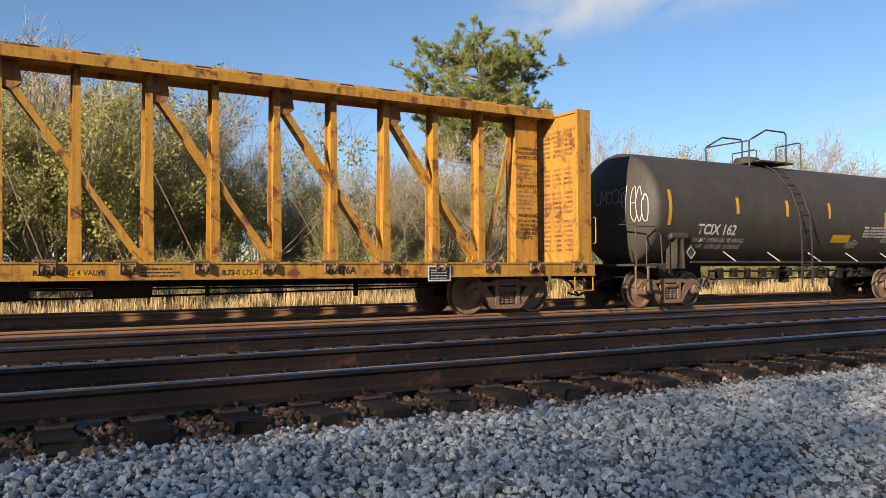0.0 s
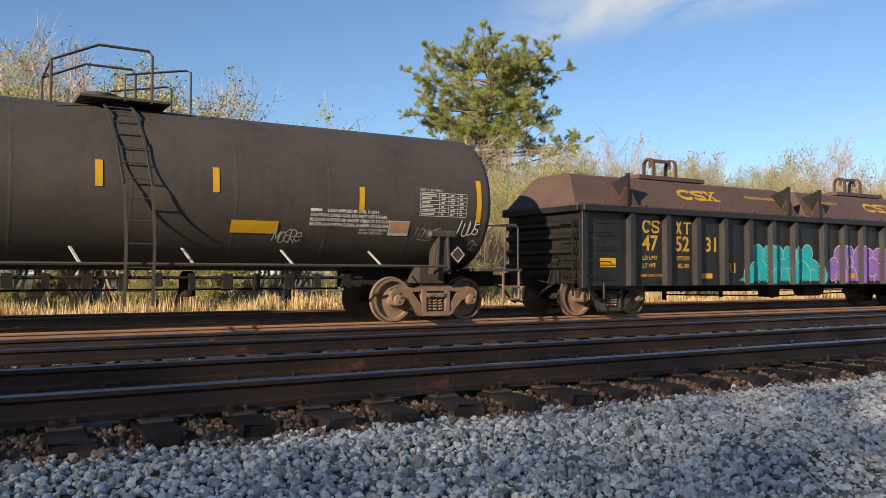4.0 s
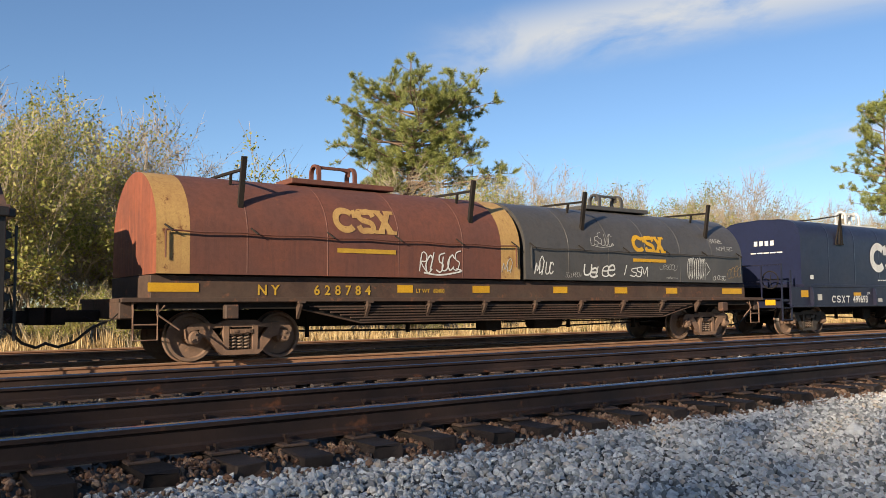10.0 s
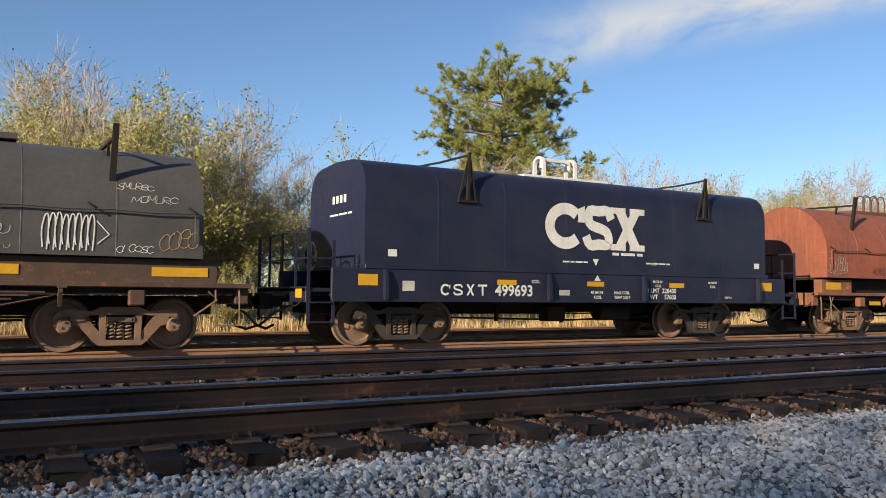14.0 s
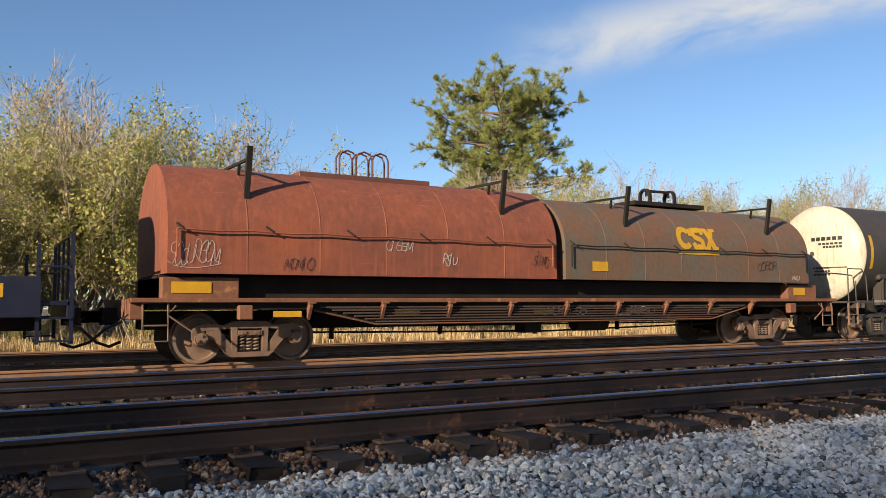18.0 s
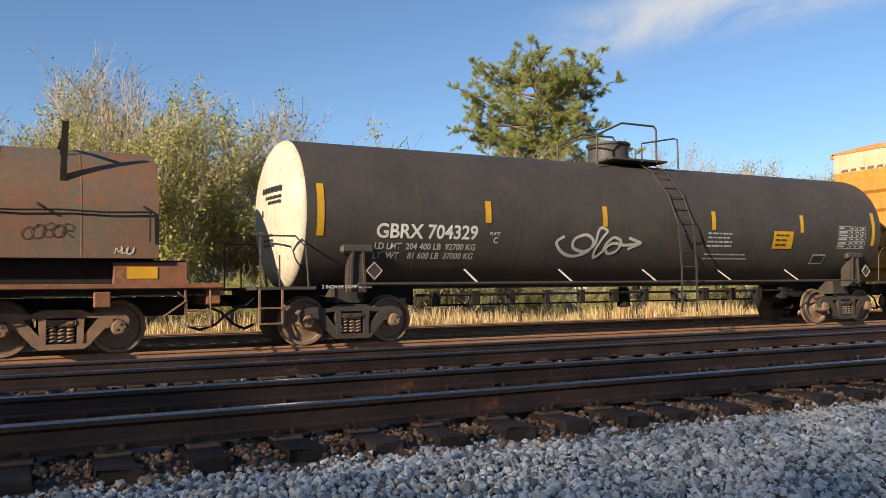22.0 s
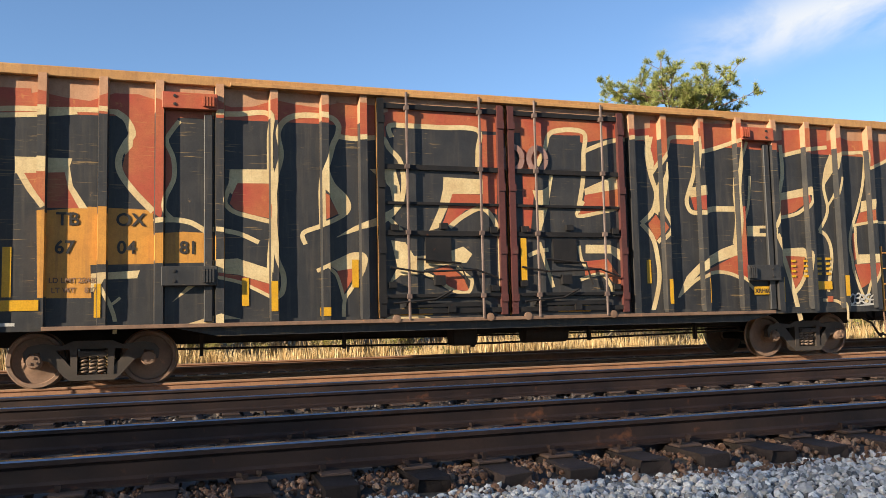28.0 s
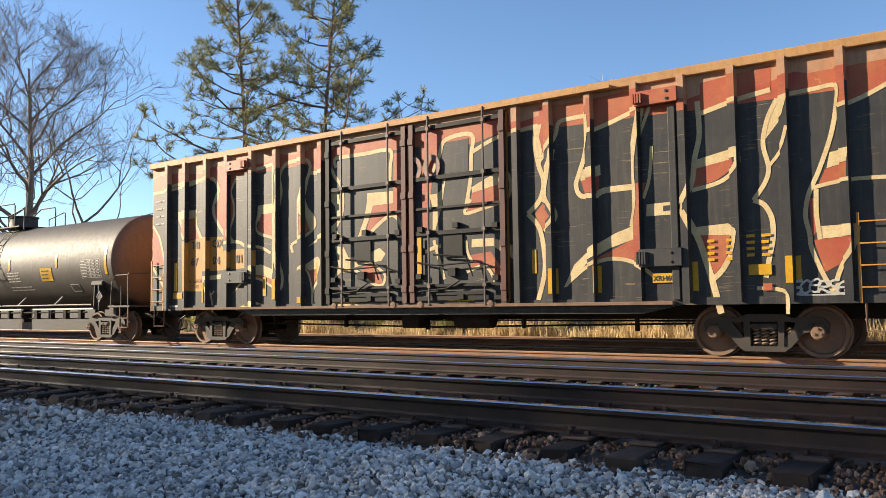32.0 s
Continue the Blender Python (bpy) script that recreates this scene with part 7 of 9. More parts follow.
# rusty coil car with an orange-red and an olive hood
C4 = 92.1
c4 = coil_flat(C4, 82.6 - C4, 101.45 - C4, (84.78 - C4, 98.92 - C4), "rusty coil car with one orange-red and one olive-brown hood", M['coil_rust'])
h4a, fh = hood(c4, 83.2 - C4, 91.65 - C4, hood_profile(1.44, 1.62, 2.38, 3.72, 14), M['hood_red2'], M['hood_red2'], "faded orange-red oxide hood", 5, (), None, (0.17, 0.84))
for y in (-0.1, 0.1):
    for k in range(3):
        x = 86.96 - C4 + 0.385 * k
        part("lifting_loop", rod(bmesh.new(), [(x, y, 3.66), (x, y, 4.18), (x + 0.05, y, 4.29), (x + 0.19, y, 4.34), (x + 0.33, y, 4.29), (x + 0.38, y, 4.18), (x + 0.38, y, 3.66)], 0.022, 5), M['hood_red'], h4a)
part("lifting_seat", bbox(85.95 - C4, 88.95 - C4, -0.45, 0.45, 3.64, 3.76, 0.01), M['hood_red'], h4a)
h4b, fh = hood(c4, 91.9 - C4, 100.4 - C4, HOOD, M['hood_olive'], M['hood_olive'], "olive-brown weathered hood with yellow emblem", 6, (), 0.05, (0.23, 0.825), M['under'])
emblem(h4b, 95.43 - C4, 2.42, 1.44, 0.56, M['stripe'], fh, 0.014, True)
patch(h4b, 92.67 - C4, 93.15 - C4, 1.82, 2.04, M['stripe'], fh, 0.012, "placard", 2)
tag_strokes(h4b, 98.3 - C4, 1.9, 0.8, 0.35, M['black'], fh, 91, 5, 0.015)
tag_strokes(h4b, 99.7 - C4, 1.68, 0.4, 0.15, M['off_white'], fh, 92, 4, 0.02)
tag_strokes(h4a, 83.2 - C4, 1.75, 0.9, 0.5, M['off_white'], fh, 93, 8, 0.009)
tag_strokes(h4a, 85.3 - C4, 1.7, 0.6, 0.3, M['black'], fh, 94, 5, 0.012)
tag_strokes(h4a, 87.4 - C4, 2.1, 0.6, 0.3, M['off_white'], fh, 95, 5, 0.012)
tag_strokes(h4a, 88.7 - C4, 1.85, 0.35, 0.3, M['off_white'], fh, 96, 4, 0.018)
tag_strokes(h4a, 91.0 - C4, 1.85, 0.4, 0.4, M['black'], fh, 97, 5, 0.012)
for x, w in ((83.3, 0.7), (99.9, 0.5)):
    patch(c4, x - C4, x - C4 + w, 1.28, 1.48, M['stripe'], fs, 0.008)
fd = on_flat(-1.435)
for x in (85.1, 87.6, 91.0, 93.7, 96.4):
    patch(c4, x - C4, x - C4 + 0.55, 0.84, 0.95, M['stripe'], fd, 0.006)
tag_strokes(c4, 91.2 - C4, 0.80, 1.3, 0.22, M['off_white'], fd, 98, 8, 0.02)
tag_strokes(c4, 93.4 - C4, 0.80, 1.2, 0.22, M['off_white'], fd, 99, 8, 0.02)


# navy coil car
def navy_car(s0, x0, x1, h0, h1, trucks):
    ob = car("coil_car", s0, "clean navy blue coil car with a tall rounded hood")
    N = M['navy']
    for x in trucks:
        truck(ob, x, True)
    coupler(ob, x0, -1)
    coupler(ob, x1, 1)
    underframe(ob, x0 + 0.4, x1 - 0.4, 0.92)
    prof = [(-1.48, 1.60), (-1.48, 3.10), (-1.46, 3.28), (-1.38, 3.48), (-1.24, 3.63), (-1.05, 3.72), (-0.8, 3.76), (0, 3.80), (0.8, 3.76), (1.05, 3.72), (1.24, 3.63), (1.38, 3.48), (1.46, 3.28), (1.48, 3.10), (1.48, 1.60)]
    bm = bmesh.new()
    n = 7
    xs = []
    for k in range(n + 1):
        x = h0 + (h1 - h0) * k / n
        xs += [x] if k in (0, n) else [x - 0.05, x - 0.02, x - 0.012, x + 0.012, x + 0.02, x + 0.05]
    rings = [[bm.verts.new((x, y * (1.003 if abs((x - h0) / (h1 - h0) * n % 1 - 0.5) > 0.491 and 0 < k < len(xs) - 1 else 1), z)) for y, z in prof] for k, x in enumerate(xs)]
    for a, b in zip(rings, rings[1:]):
        for j in range(len(prof) - 1):
            bm.faces.new((a[j], a[j + 1], b[j + 1], b[j]))
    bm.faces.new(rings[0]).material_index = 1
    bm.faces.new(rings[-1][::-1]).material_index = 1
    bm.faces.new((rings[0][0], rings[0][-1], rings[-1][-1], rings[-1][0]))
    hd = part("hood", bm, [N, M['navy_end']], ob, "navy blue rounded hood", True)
    fy = profile_y(prof)
    part("hood_lip", bbox(h0 - 0.02, h1 + 0.02, -1.56, 1.56, 1.52, 1.62, 0.012), N, ob)
    for y in (-1, 1):
        part("side_sill", bbox(x0 + 0.5, x1 - 0.5, y * 1.50 - 0.04, y * 1.50 + 0.04, 0.90, 1.53, 0.012), N, ob)
        part("sill_flange", bbox(x0 + 0.5, x1 - 0.5, y * 1.54 - 0.06, y * 1.54 + 0.06, 0.88, 0.93, 0.006), N, ob)
        for f in (0.115, 0.40, 0.60, 0.885):
            x = x0 + (x1 - x0) * f
            part("sill_post", prism(bmesh.new(), [(y * 1.54, 0.92), (y * 1.66, 0.92), (y * 1.66, 1.3), (y * 1.60, 1.52), (y * 1.54, 1.52)], 'x', x - 0.035, x + 0.035), N, ob)
    part("floor", bbox(x0 + 0.5, x1 - 0.5, -1.46, 1.46, 0.98, 1.10, 0.01), N, ob)
    for e, sg in ((x0, -1), (x1, 1)):
        part("end_platform", bbox(min(e, e - sg * 1.4), max(e, e - sg * 1.4), -1.48, 1.48, 1.06, 1.14, 0.01), N, ob)
        part("end_sill", bbox(min(e, e - sg * 0.12), max(e, e - sg * 0.12), -1.48, 1.48, 0.86, 1.16, 0.01), N, ob)
        for y in (-1.5, 1.5):
            bm = bmesh.new()
            for dx in (0.05, 0.55):
                bar(bm, (e - sg * dx, y, 0.45), (e - sg * dx, y, 2.25 if dx < 0.3 else 2.05), 0.06, 0.03)
            for z in (0.48, 0.85):
                box(bm, min(e - sg * 0.05, e - sg * 0.55), max(e - sg * 0.05, e - sg * 0.55), y - 0.05, y + 0.05, z, z + 0.03)
            bar(bm, (e - sg * 0.05, y, 1.7), (e - sg * 0.55, y, 1.7), 0.03)
            part("corner_ladder", bm, N, ob)
        bm = bmesh.new()
        for z in (2.22, 1.7):
            bar(bm, (e - sg * 0.05, -1.5, z), (e - sg * 0.05, 1.5, z), 0.035)
        for y in (-0.8, 0.0, 0.8):
            bar(bm, (e - sg * 0.05, y, 1.12), (e - sg * 0.05, y, 2.22), 0.04)
        part("end_railing", bm, N, ob)
        patch(ob, e - sg * 1.25 - 0.21, e - sg * 1.25 + 0.21, 1.20, 1.42, M['stripe'], on_flat(-1.541), 0.004)
    for f in (0.20, 0.80):
        x = h0 + (h1 - h0) * f
        bm = bmesh.new()
        bar(bm, (x - 0.22, -1.50, 2.98), (x, -1.58, 3.95), 0.035)
        bar(bm, (x + 0.22, -1.50, 2.98), (x, -1.58, 3.95), 0.035)
        bar(bm, (x, -1.52, 3.0), (x, -1.58, 4.0), 0.06)
        bar(bm, (x - 0.24, -1.52, 2.98), (x + 0.24, -1.52, 2.98), 0.05)
        bar(bm, (x, -1.58, 3.95), (x - 0.3, -0.9, 3.86), 0.04)
        bar(bm, (x - 0.3, -0.9, 3.86), (x - 0.7, 0.6, 3.82), 0.04)
        part("guide_stanchion", bm, M['under'], hd)
    lift_bail(hd, (h0 + h1) / 2 - 0.55, 3.82, M['white'], 1.05, 0.6)
    emblem(hd, 73.3 - s0, 2.10, 2.95, 1.0, M['white'], fy, 0.012, False)
    bars(hd, 1, 75.25 - s0, 1.98, 1.05, 0.1, 0.09, M['white'], fy, 101, 0.01)
    bars(hd, 1, 73.8 - s0, 1.78, 0.9, 0.1, 0.05, M['white'], fy, 102, 0.01)
    bars(hd, 1, 76.3 - s0, 1.80, 0.8, 0.1, 0.05, M['white'], fy, 103, 0.01)
    tri = bmesh.new()
    tri.faces.new([tri.verts.new((74.75 - s0 + dx, -1.49, 1.72 + dz)) for dx, dz in ((-0.09, 0.16), (0.0, 0.0), (0.09, 0.16))])
    part("stencil", tri, M['white'], hd)
    tri = bmesh.new()
    tri.faces.new([tri.verts.new((74.75 - s0 + dx, -1.545, 1.38 + dz)) for dx, dz in ((-0.09, 0.0), (0.09, 0.0), (0.0, 0.13))])
    part("stencil", tri, M['white'], ob)
    fsill = on_flat(-1.541)
    words(ob, "499693", 0.33, 71.95 - s0, 1.02, M['white'], fsill, 0.005)
    for k in range(4):
        mark(ob, ("ring", "slabs", "hourglass", "post")[k], 70.62 - s0 + 0.3 * k, 1.02, 0.23, 0.23, M['white'], fsill)
    words(ob, "LD LMT  228400", 0.155, 76.15 - s0, 1.12, M['white'], fsill, 0.005)
    words(ob, "LT WT     57600", 0.155, 76.15 - s0, 0.97, M['white'], fsill, 0.005)
    words(ob, "40-84 IN", 0.10, 74.55 - s0, 1.08, M['white'], fsill, 0.005)
    words(ob, "COIL", 0.10, 74.65 - s0, 0.97, M['white'], fsill, 0.005)
    words(ob, "MAX COIL", 0.10, 75.25 - s0, 1.08, M['white'], fsill, 0.005)
    words(ob, "TEMP 250 F", 0.10, 75.25 - s0, 0.97, M['white'], fsill, 0.005)
    words(ob, "COIL", 0.10, 72.9 - s0, 1.30, M['white'], fsill, 0.005)
    words(ob, "40-78 IN", 0.085, 76.46 - s0, 1.36, M['white'], fsill, 0.005)
    words(ob, "40-90 IN", 0.085, 78.33 - s0, 1.36, M['white'], fsill, 0.005)
    words(ob, "COIL", 0.085, 78.33 + 0.07 - s0, 1.26, M['white'], fsill, 0.005)
    part("sill_divider", bbox(78.70 - s0, 78.88 - s0, -1.56, -1.535, 0.93, 1.50, 0.004), N, ob)
    words(ob, "IW 9-2", 0.085, 78.93 - s0, 0.99, M['white'], fsill, 0.005)
    words(hd, "14-5", 0.095, 76.46 - s0, 1.78, M['white'], fy, 0.01)
    words(ob, "COIL", 0.085, 76.54 - s0, 1.26, M['white'], fsill, 0.005)
    for x in (72.0, 74.45, 77.0):
        patch(ob, x - s0, x - s0 + 0.5, 1.25, 1.36, M['stripe'], fsill, 0.005)
    patch(ob, 73.65 - s0, 73.95 - s0, 1.04, 1.16, M['off_white'], fsill, 0.005, "placard")
    patch(ob, 69.75 - s0, 70.02 - s0, 1.10, 1.30, M['off_white'], fsill, 0.005, "placard")
    for x in (69.45, 80.1):
        patch(hd, x - s0, x - s0 + 0.2, 1.78, 1.92, M['white'], fy, 0.01, "placard", 2)
    bm = bmesh.new()
    for j in range(4):
        y = -0.55 + 0.2 * j
        bm.faces.new([bm.verts.new((h0 - 0.006, yy, zz)) for yy, zz in ((y, 2.92), (y + 0.13, 2.92), (y + 0.13, 3.08), (y, 3.08))])
    for j in range(5):
        y = -0.85 + 0.24 * j
        bm.faces.new([bm.verts.new((h0 - 0.006, yy, zz)) for yy, zz in ((y, 2.66), (y + 0.2, 2.66), (y + 0.2, 2.70), (y, 2.70))])
    part("stencil", bm, M['white'], hd)
    bm = bmesh.new()
    bm.faces.new([bm.verts.new((x0 - 0.006, yy, zz)) for yy, zz in ((-1.3, 0.95), (-0.95, 0.95), (-0.95, 1.12), (-1.3, 1.12))])
    part("reflector", bm, M['stripe'], ob)
    # brake wheel
    bm = bmesh.new()
    ring = [(x0 + 0.3, -0.95 + 0.28 * math.cos(q * math.pi / 9), 1.75 + 0.28 * math.sin(q * math.pi / 9)) for q in range(19)]
    rod(bm, ring, 0.02, 5)
    for q in range(4):
        rod(bm, [(x0 + 0.3, -0.95, 1.75), ring[q * 4 + 1]], 0.012, 4)
    part("brake_wheel", bm, M['under'], ob)
    return ob


NV = 74.75
navy_car(NV, 67.75 - NV, 81.75 - NV, 68.95 - NV, 80.55 - NV, (69.97 - NV, 78.65 - NV))


# ---- train: boxcars ----
BOX_Y = -1.56


def boxcar(s0, L, ribs, doors, hatches, trucks, label, post_mat, bare=None, name="boxcar"):
    """x0 is the left end, L the length; ribs, doors and hatches lie from the middle."""
    ob = car(name, s0, label)
    x0, x1 = -L / 2, L / 2
    zb, zt = 0.98, 5.23
    Yb = M['box_yellow']
    for x in trucks:
        truck(ob, x, True)
    coupler(ob, x0, -1)
    coupler(ob, x1, 1)
    underframe(ob, x0 + 0.4, x1 - 0.4, 0.95)
    shell = bmesh.new()
    box(shell, x0, x1, BOX_Y, -BOX_Y, zb, zt)
    part("body", shell, Yb, ob)
    roof = prism(bmesh.new(), [(-1.60, zt - 0.02), (1.60, zt - 0.02), (1.60, zt + 0.05), (0.0, zt + 0.14), (-1.60, zt + 0.05)], 'x', x0 - 0.02, x1 + 0.02)
    part("roof", roof, M['box_roof'], ob)
    for y in (-1, 1):
        part("top_rail", bbox(x0 - 0.02, x1 + 0.02, y * 1.60 - 0.07, y * 1.60 + 0.07, zt - 0.14, zt + 0.03, 0.012), M['box_roof'], ob)
        lo = trucks[0] + 2.0
        hi = trucks[1] - 2.0
        bm = prism(bmesh.new(), [(x0, 1.08), (x1, 1.08), (x1, 0.95), (hi + 0.7, 0.95), (hi, 0.80), (lo, 0.80), (lo - 0.7, 0.95), (x0, 0.95)], 'y', y * 1.56 - 0.03, y * 1.56 + 0.03)
        part("side_sill", bm, M['g_black'], ob)
    steps, edge = [], x0
    items = sorted([(r - 0.085, r + 0.085, 'rib') for r in ribs] + [(a, b, 'hatch') for a, b in hatches] + [(a, b, 'door') for a, b in doors])
    for a, b, kind in items:
        if a > edge:
            steps.append((edge, a, BOX_Y))
        if kind == 'rib':
            sec = [(a, BOX_Y + 0.01), (a + 0.02, BOX_Y - 0.14), (b - 0.02, BOX_Y - 0.14), (b, BOX_Y + 0.01)]
            bm = prism(bmesh.new(), sec, 'z', 4.58, zt - 0.1, 1)
            lo, hi = bare(a) if bare else (0, 0)
            if hi > lo:
                for z0, z1, mi in ((zb + 0.05, lo, 0), (lo, hi, 2), (hi, 4.58, 0)):
                    prism(bm, sec, 'z', z0, z1, mi)
            else:
                prism(bm, sec, 'z', zb + 0.05, 4.58, 0)
            part("side_post", bm, [post_mat, M['g_tan'] if bare else post_mat, Yb], ob)
            steps.append((a + 0.02, b - 0.02, BOX_Y - 0.14))
        elif kind == 'hatch':
            steps.append((a, b, BOX_Y - 0.03))
            ht = part("hatch", bbox(a, b, BOX_Y - 0.03, BOX_Y + 0.02, zb + 0.05, zt - 0.62, 0.01), Yb, ob)
            part("hatch_edge", bbox(b - 0.16, b - 0.02, BOX_Y - 0.10, BOX_Y - 0.03, zb + 0.06, zt - 0.64, 0.012), post_mat, ht)
            for z, h in ((4.65, 0.28), (1.65, 0.33)):
                m = M['g_red'] if post_mat == M['g_black'] and z > 4 else post_mat
                pl = part("hinge_plate", bbox(a - 0.06, b + 0.06, BOX_Y - 0.19, BOX_Y - 0.02, z, z + h, 0.01), m, ht)
                for dz in (0.25, 0.75):
                    bolt = lathe(bmesh.new(), [(0.028, BOX_Y - 0.19), (0.028, BOX_Y - 0.205), (0.015, BOX_Y - 0.207)], 8)
                    for v in bolt.verts:
                        v.co += Vector(((a + 0.14 if a < 0 else b - 0.14), 0, z + h * dz))
                    part("bolt", bolt, M['black'], pl)
                hx = b - 0.08 if a < 0 else a + 0.02
                knuckle = bmesh.new()
                for q in range(4):
                    box(knuckle, hx - 0.10 + 0.05 * q, hx - 0.07 + 0.05 * q, BOX_Y - 0.25, BOX_Y - 0.19, z + 0.05, z + h - 0.05)
                box(knuckle, hx - 0.11, hx + 0.12, BOX_Y - 0.23, BOX_Y - 0.19, z + 0.09, z + h - 0.10)
                part("hinge_block", knuckle, m, pl)
        else:
            steps.append((a, b, BOX_Y - 0.09))
            dr = part("door", bbox(a, b, BOX_Y - 0.09, BOX_Y + 0.01, zb + 0.05, zt - 0.22, 0.015), Yb, ob)
            frame = bmesh.new()
            for xx in (a + 0.06, b - 0.06):
                bm = bar(bmesh.new(), (xx, BOX_Y - 0.13, zb + 0.08), (xx, BOX_Y - 0.13, zt - 0.18), 0.12, 0.09)
                for z in (1.3, 2.2, 3.4, 4.6):
                    box(bm, xx - 0.07, xx + 0.07, BOX_Y - 0.20, BOX_Y - 0.17, z, z + 0.14)
                part("door_post", bm, M['post_red'] if abs(xx) < 0.5 or xx > 2 else M['door_iron'], dr)
            for z in (zt - 0.30, 3.80, 3.13, 2.58, 1.42, 1.15):
                bar(frame, (a, BOX_Y - 0.115, z), (b, BOX_Y - 0.115, z), 0.07, 0.09 if z not in (3.13, 1.42) else 0.05)
            part("door_frame", frame, M['door_iron'], dr)
            w = b - a
            for f in (0.22, 0.80):
                xx = a + w * f
                r = rod(bmesh.new(), [(xx, BOX_Y - 0.20, zb + 0.02), (xx, BOX_Y - 0.20, zt - 0.05)], 0.026, 6)
                for z in (1.38, 2.55, 3.76, 4.85):
                    box(r, xx - 0.04, xx + 0.04, BOX_Y - 0.23, BOX_Y - 0.13, z, z + 0.08)
                part("lock_bar", r, M['lock_iron'], dr)
            gear = bmesh.new()
            box(gear, a + w * 0.36, a + w * 0.56, BOX_Y - 0.13, BOX_Y - 0.1, 2.04, 2.50)
            rod(gear, [(a + w * 0.28, BOX_Y - 0.22, 2.1), (a + w * 0.62, BOX_Y - 0.22, 2.02), (a + w * 0.68, BOX_Y - 0.2, 1.6)], 0.022, 5)
            box(gear, a + w * 0.2, a + w * 0.8, BOX_Y - 0.16, BOX_Y - 0.1, 1.22, 1.30)
            for f in (0.12, 0.85):
                lathe_b = lathe(bmesh.new(), [(0.03, BOX_Y - 0.22), (0.075, BOX_Y - 0.215), (0.075, BOX_Y - 0.17)], 12)
                for v in lathe_b.verts:
                    v.co += Vector((a + w * f, 0, 1.02))
                part("roller", lathe_b, M['truck'], dr)
            box(gear, a + w * 0.42, a + w * 0.50, BOX_Y - 0.20, BOX_Y - 0.1, 1.62, 1.80)
            box(gear, a + w * 0.05, a + w * 0.95, BOX_Y - 0.17, BOX_Y - 0.1, 1.40, 1.46)
            rod(gear, [(a + w * 0.08, BOX_Y - 0.2, 1.95), (a + w * 0.30, BOX_Y - 0.23, 1.86), (a + w * 0.74, BOX_Y - 0.23, 1.90), (a + w * 0.92, BOX_Y - 0.2, 1.75)], 0.02, 5)
            rod(gear, [(a + w * 0.1, BOX_Y - 0.2, 1.30), (a + w * 0.42, BOX_Y - 0.22, 1.36), (a + w * 0.55, BOX_Y - 0.22, 1.52)], 0.02, 5)
            for q, z in ((0.12, 2.62), (0.5, 2.66), (0.55, 1.12), (0.9, 2.60), (0.1, 1.58), (0.9, 1.5)):
                box(gear, a + w * q - 0.07, a + w * q + 0.07, BOX_Y - 0.19, BOX_Y - 0.1, z, z + 0.11)
            part("lock_gear", gear, M['door_iron'], dr)
        edge = b
    steps.append((edge, x1, BOX_Y))
    d0, d1 = doors[0][0], doors[-1][1]
    for z, m in ((zt - 0.10, M['truck']), (0.99, M['truck'])):
        part("door_track", bbox(d0 - 2.6 if z > 3 else d0 - 5.5, d1 + 2.4 if z > 3 else d1 + 3.5, BOX_Y - 0.20, BOX_Y - 0.02, z - 0.035, z + 0.03, 0.006), m if z < 3 else M['box_roof'], ob)
    for e, sg in ((x0, -1), (x1, 1)):
        for z in (1.45, 2.05, 2.65, 3.25, 3.85):
            bm = prism(bmesh.new(), [(e - sg * 0.005, z), (e + sg * 0.10, z + 0.10), (e + sg * 0.10, z + 0.45), (e - sg * 0.005, z + 0.55)], 'y', -1.5, 1.5)
            part("end_corrugation", bm, Yb, ob)
        part("end_band", bbox(min(e, e + sg * 0.012), max(e, e + sg * 0.012), -1.54, 1.54, 4.60, 5.20, 0.003), M['end_cream'], ob)
        bm = bmesh.new()
        for z in (1.2, 1.55, 1.9, 2.25):
            rod(bm, [(e - sg * 0.10, BOX_Y, z), (e - sg * 0.10, BOX_Y - 0.10, z), (e - sg * 0.62, BOX_Y - 0.10, z), (e - sg * 0.62, BOX_Y, z)], 0.014, 5)
        for xx in (e - sg * 0.08, e - sg * 0.64):
            bar(bm, (xx, BOX_Y - 0.08, 0.95), (xx, BOX_Y - 0.08, 2.4), 0.04, 0.03)
        part("side_ladder", bm, M['box_yellow'], ob)
        bm = bmesh.new()
        for z in (1.2, 1.55, 1.9, 2.25):
            rod(bm, [(e + sg * 0.10, -1.45, z), (e + sg * 0.2, -1.45, z), (e + sg * 0.2, -1.0, z), (e + sg * 0.10, -1.0, z)], 0.016, 5)
        bar(bm, (e + sg * 0.16, -1.45, 1.0), (e + sg * 0.16, -1.45, 2.4), 0.04, 0.03)
        bar(bm, (e + sg * 0.16, -1.0, 1.0), (e + sg * 0.16, -1.0, 2.4), 0.04, 0.03)
        part("end_ladder", bm, M['box_yellow'], ob)
        bm = bmesh.new()
        rod(bm, [(e - sg * 0.12, BOX_Y, 0.97), (e - sg * 0.12, BOX_Y - 0.02, 0.5), (e - sg * 0.58, BOX_Y - 0.02, 0.5), (e - sg * 0.58, BOX_Y, 0.97)], 0.02, 5)
        part("step", bm, M['truck'], ob)
        part("crossover", bbox(min(e, e + sg * 0.3), max(e, e + sg * 0.3), -1.2, 1.2, 1.06, 1.12, 0.006), M['under'], ob)
    return ob, steps


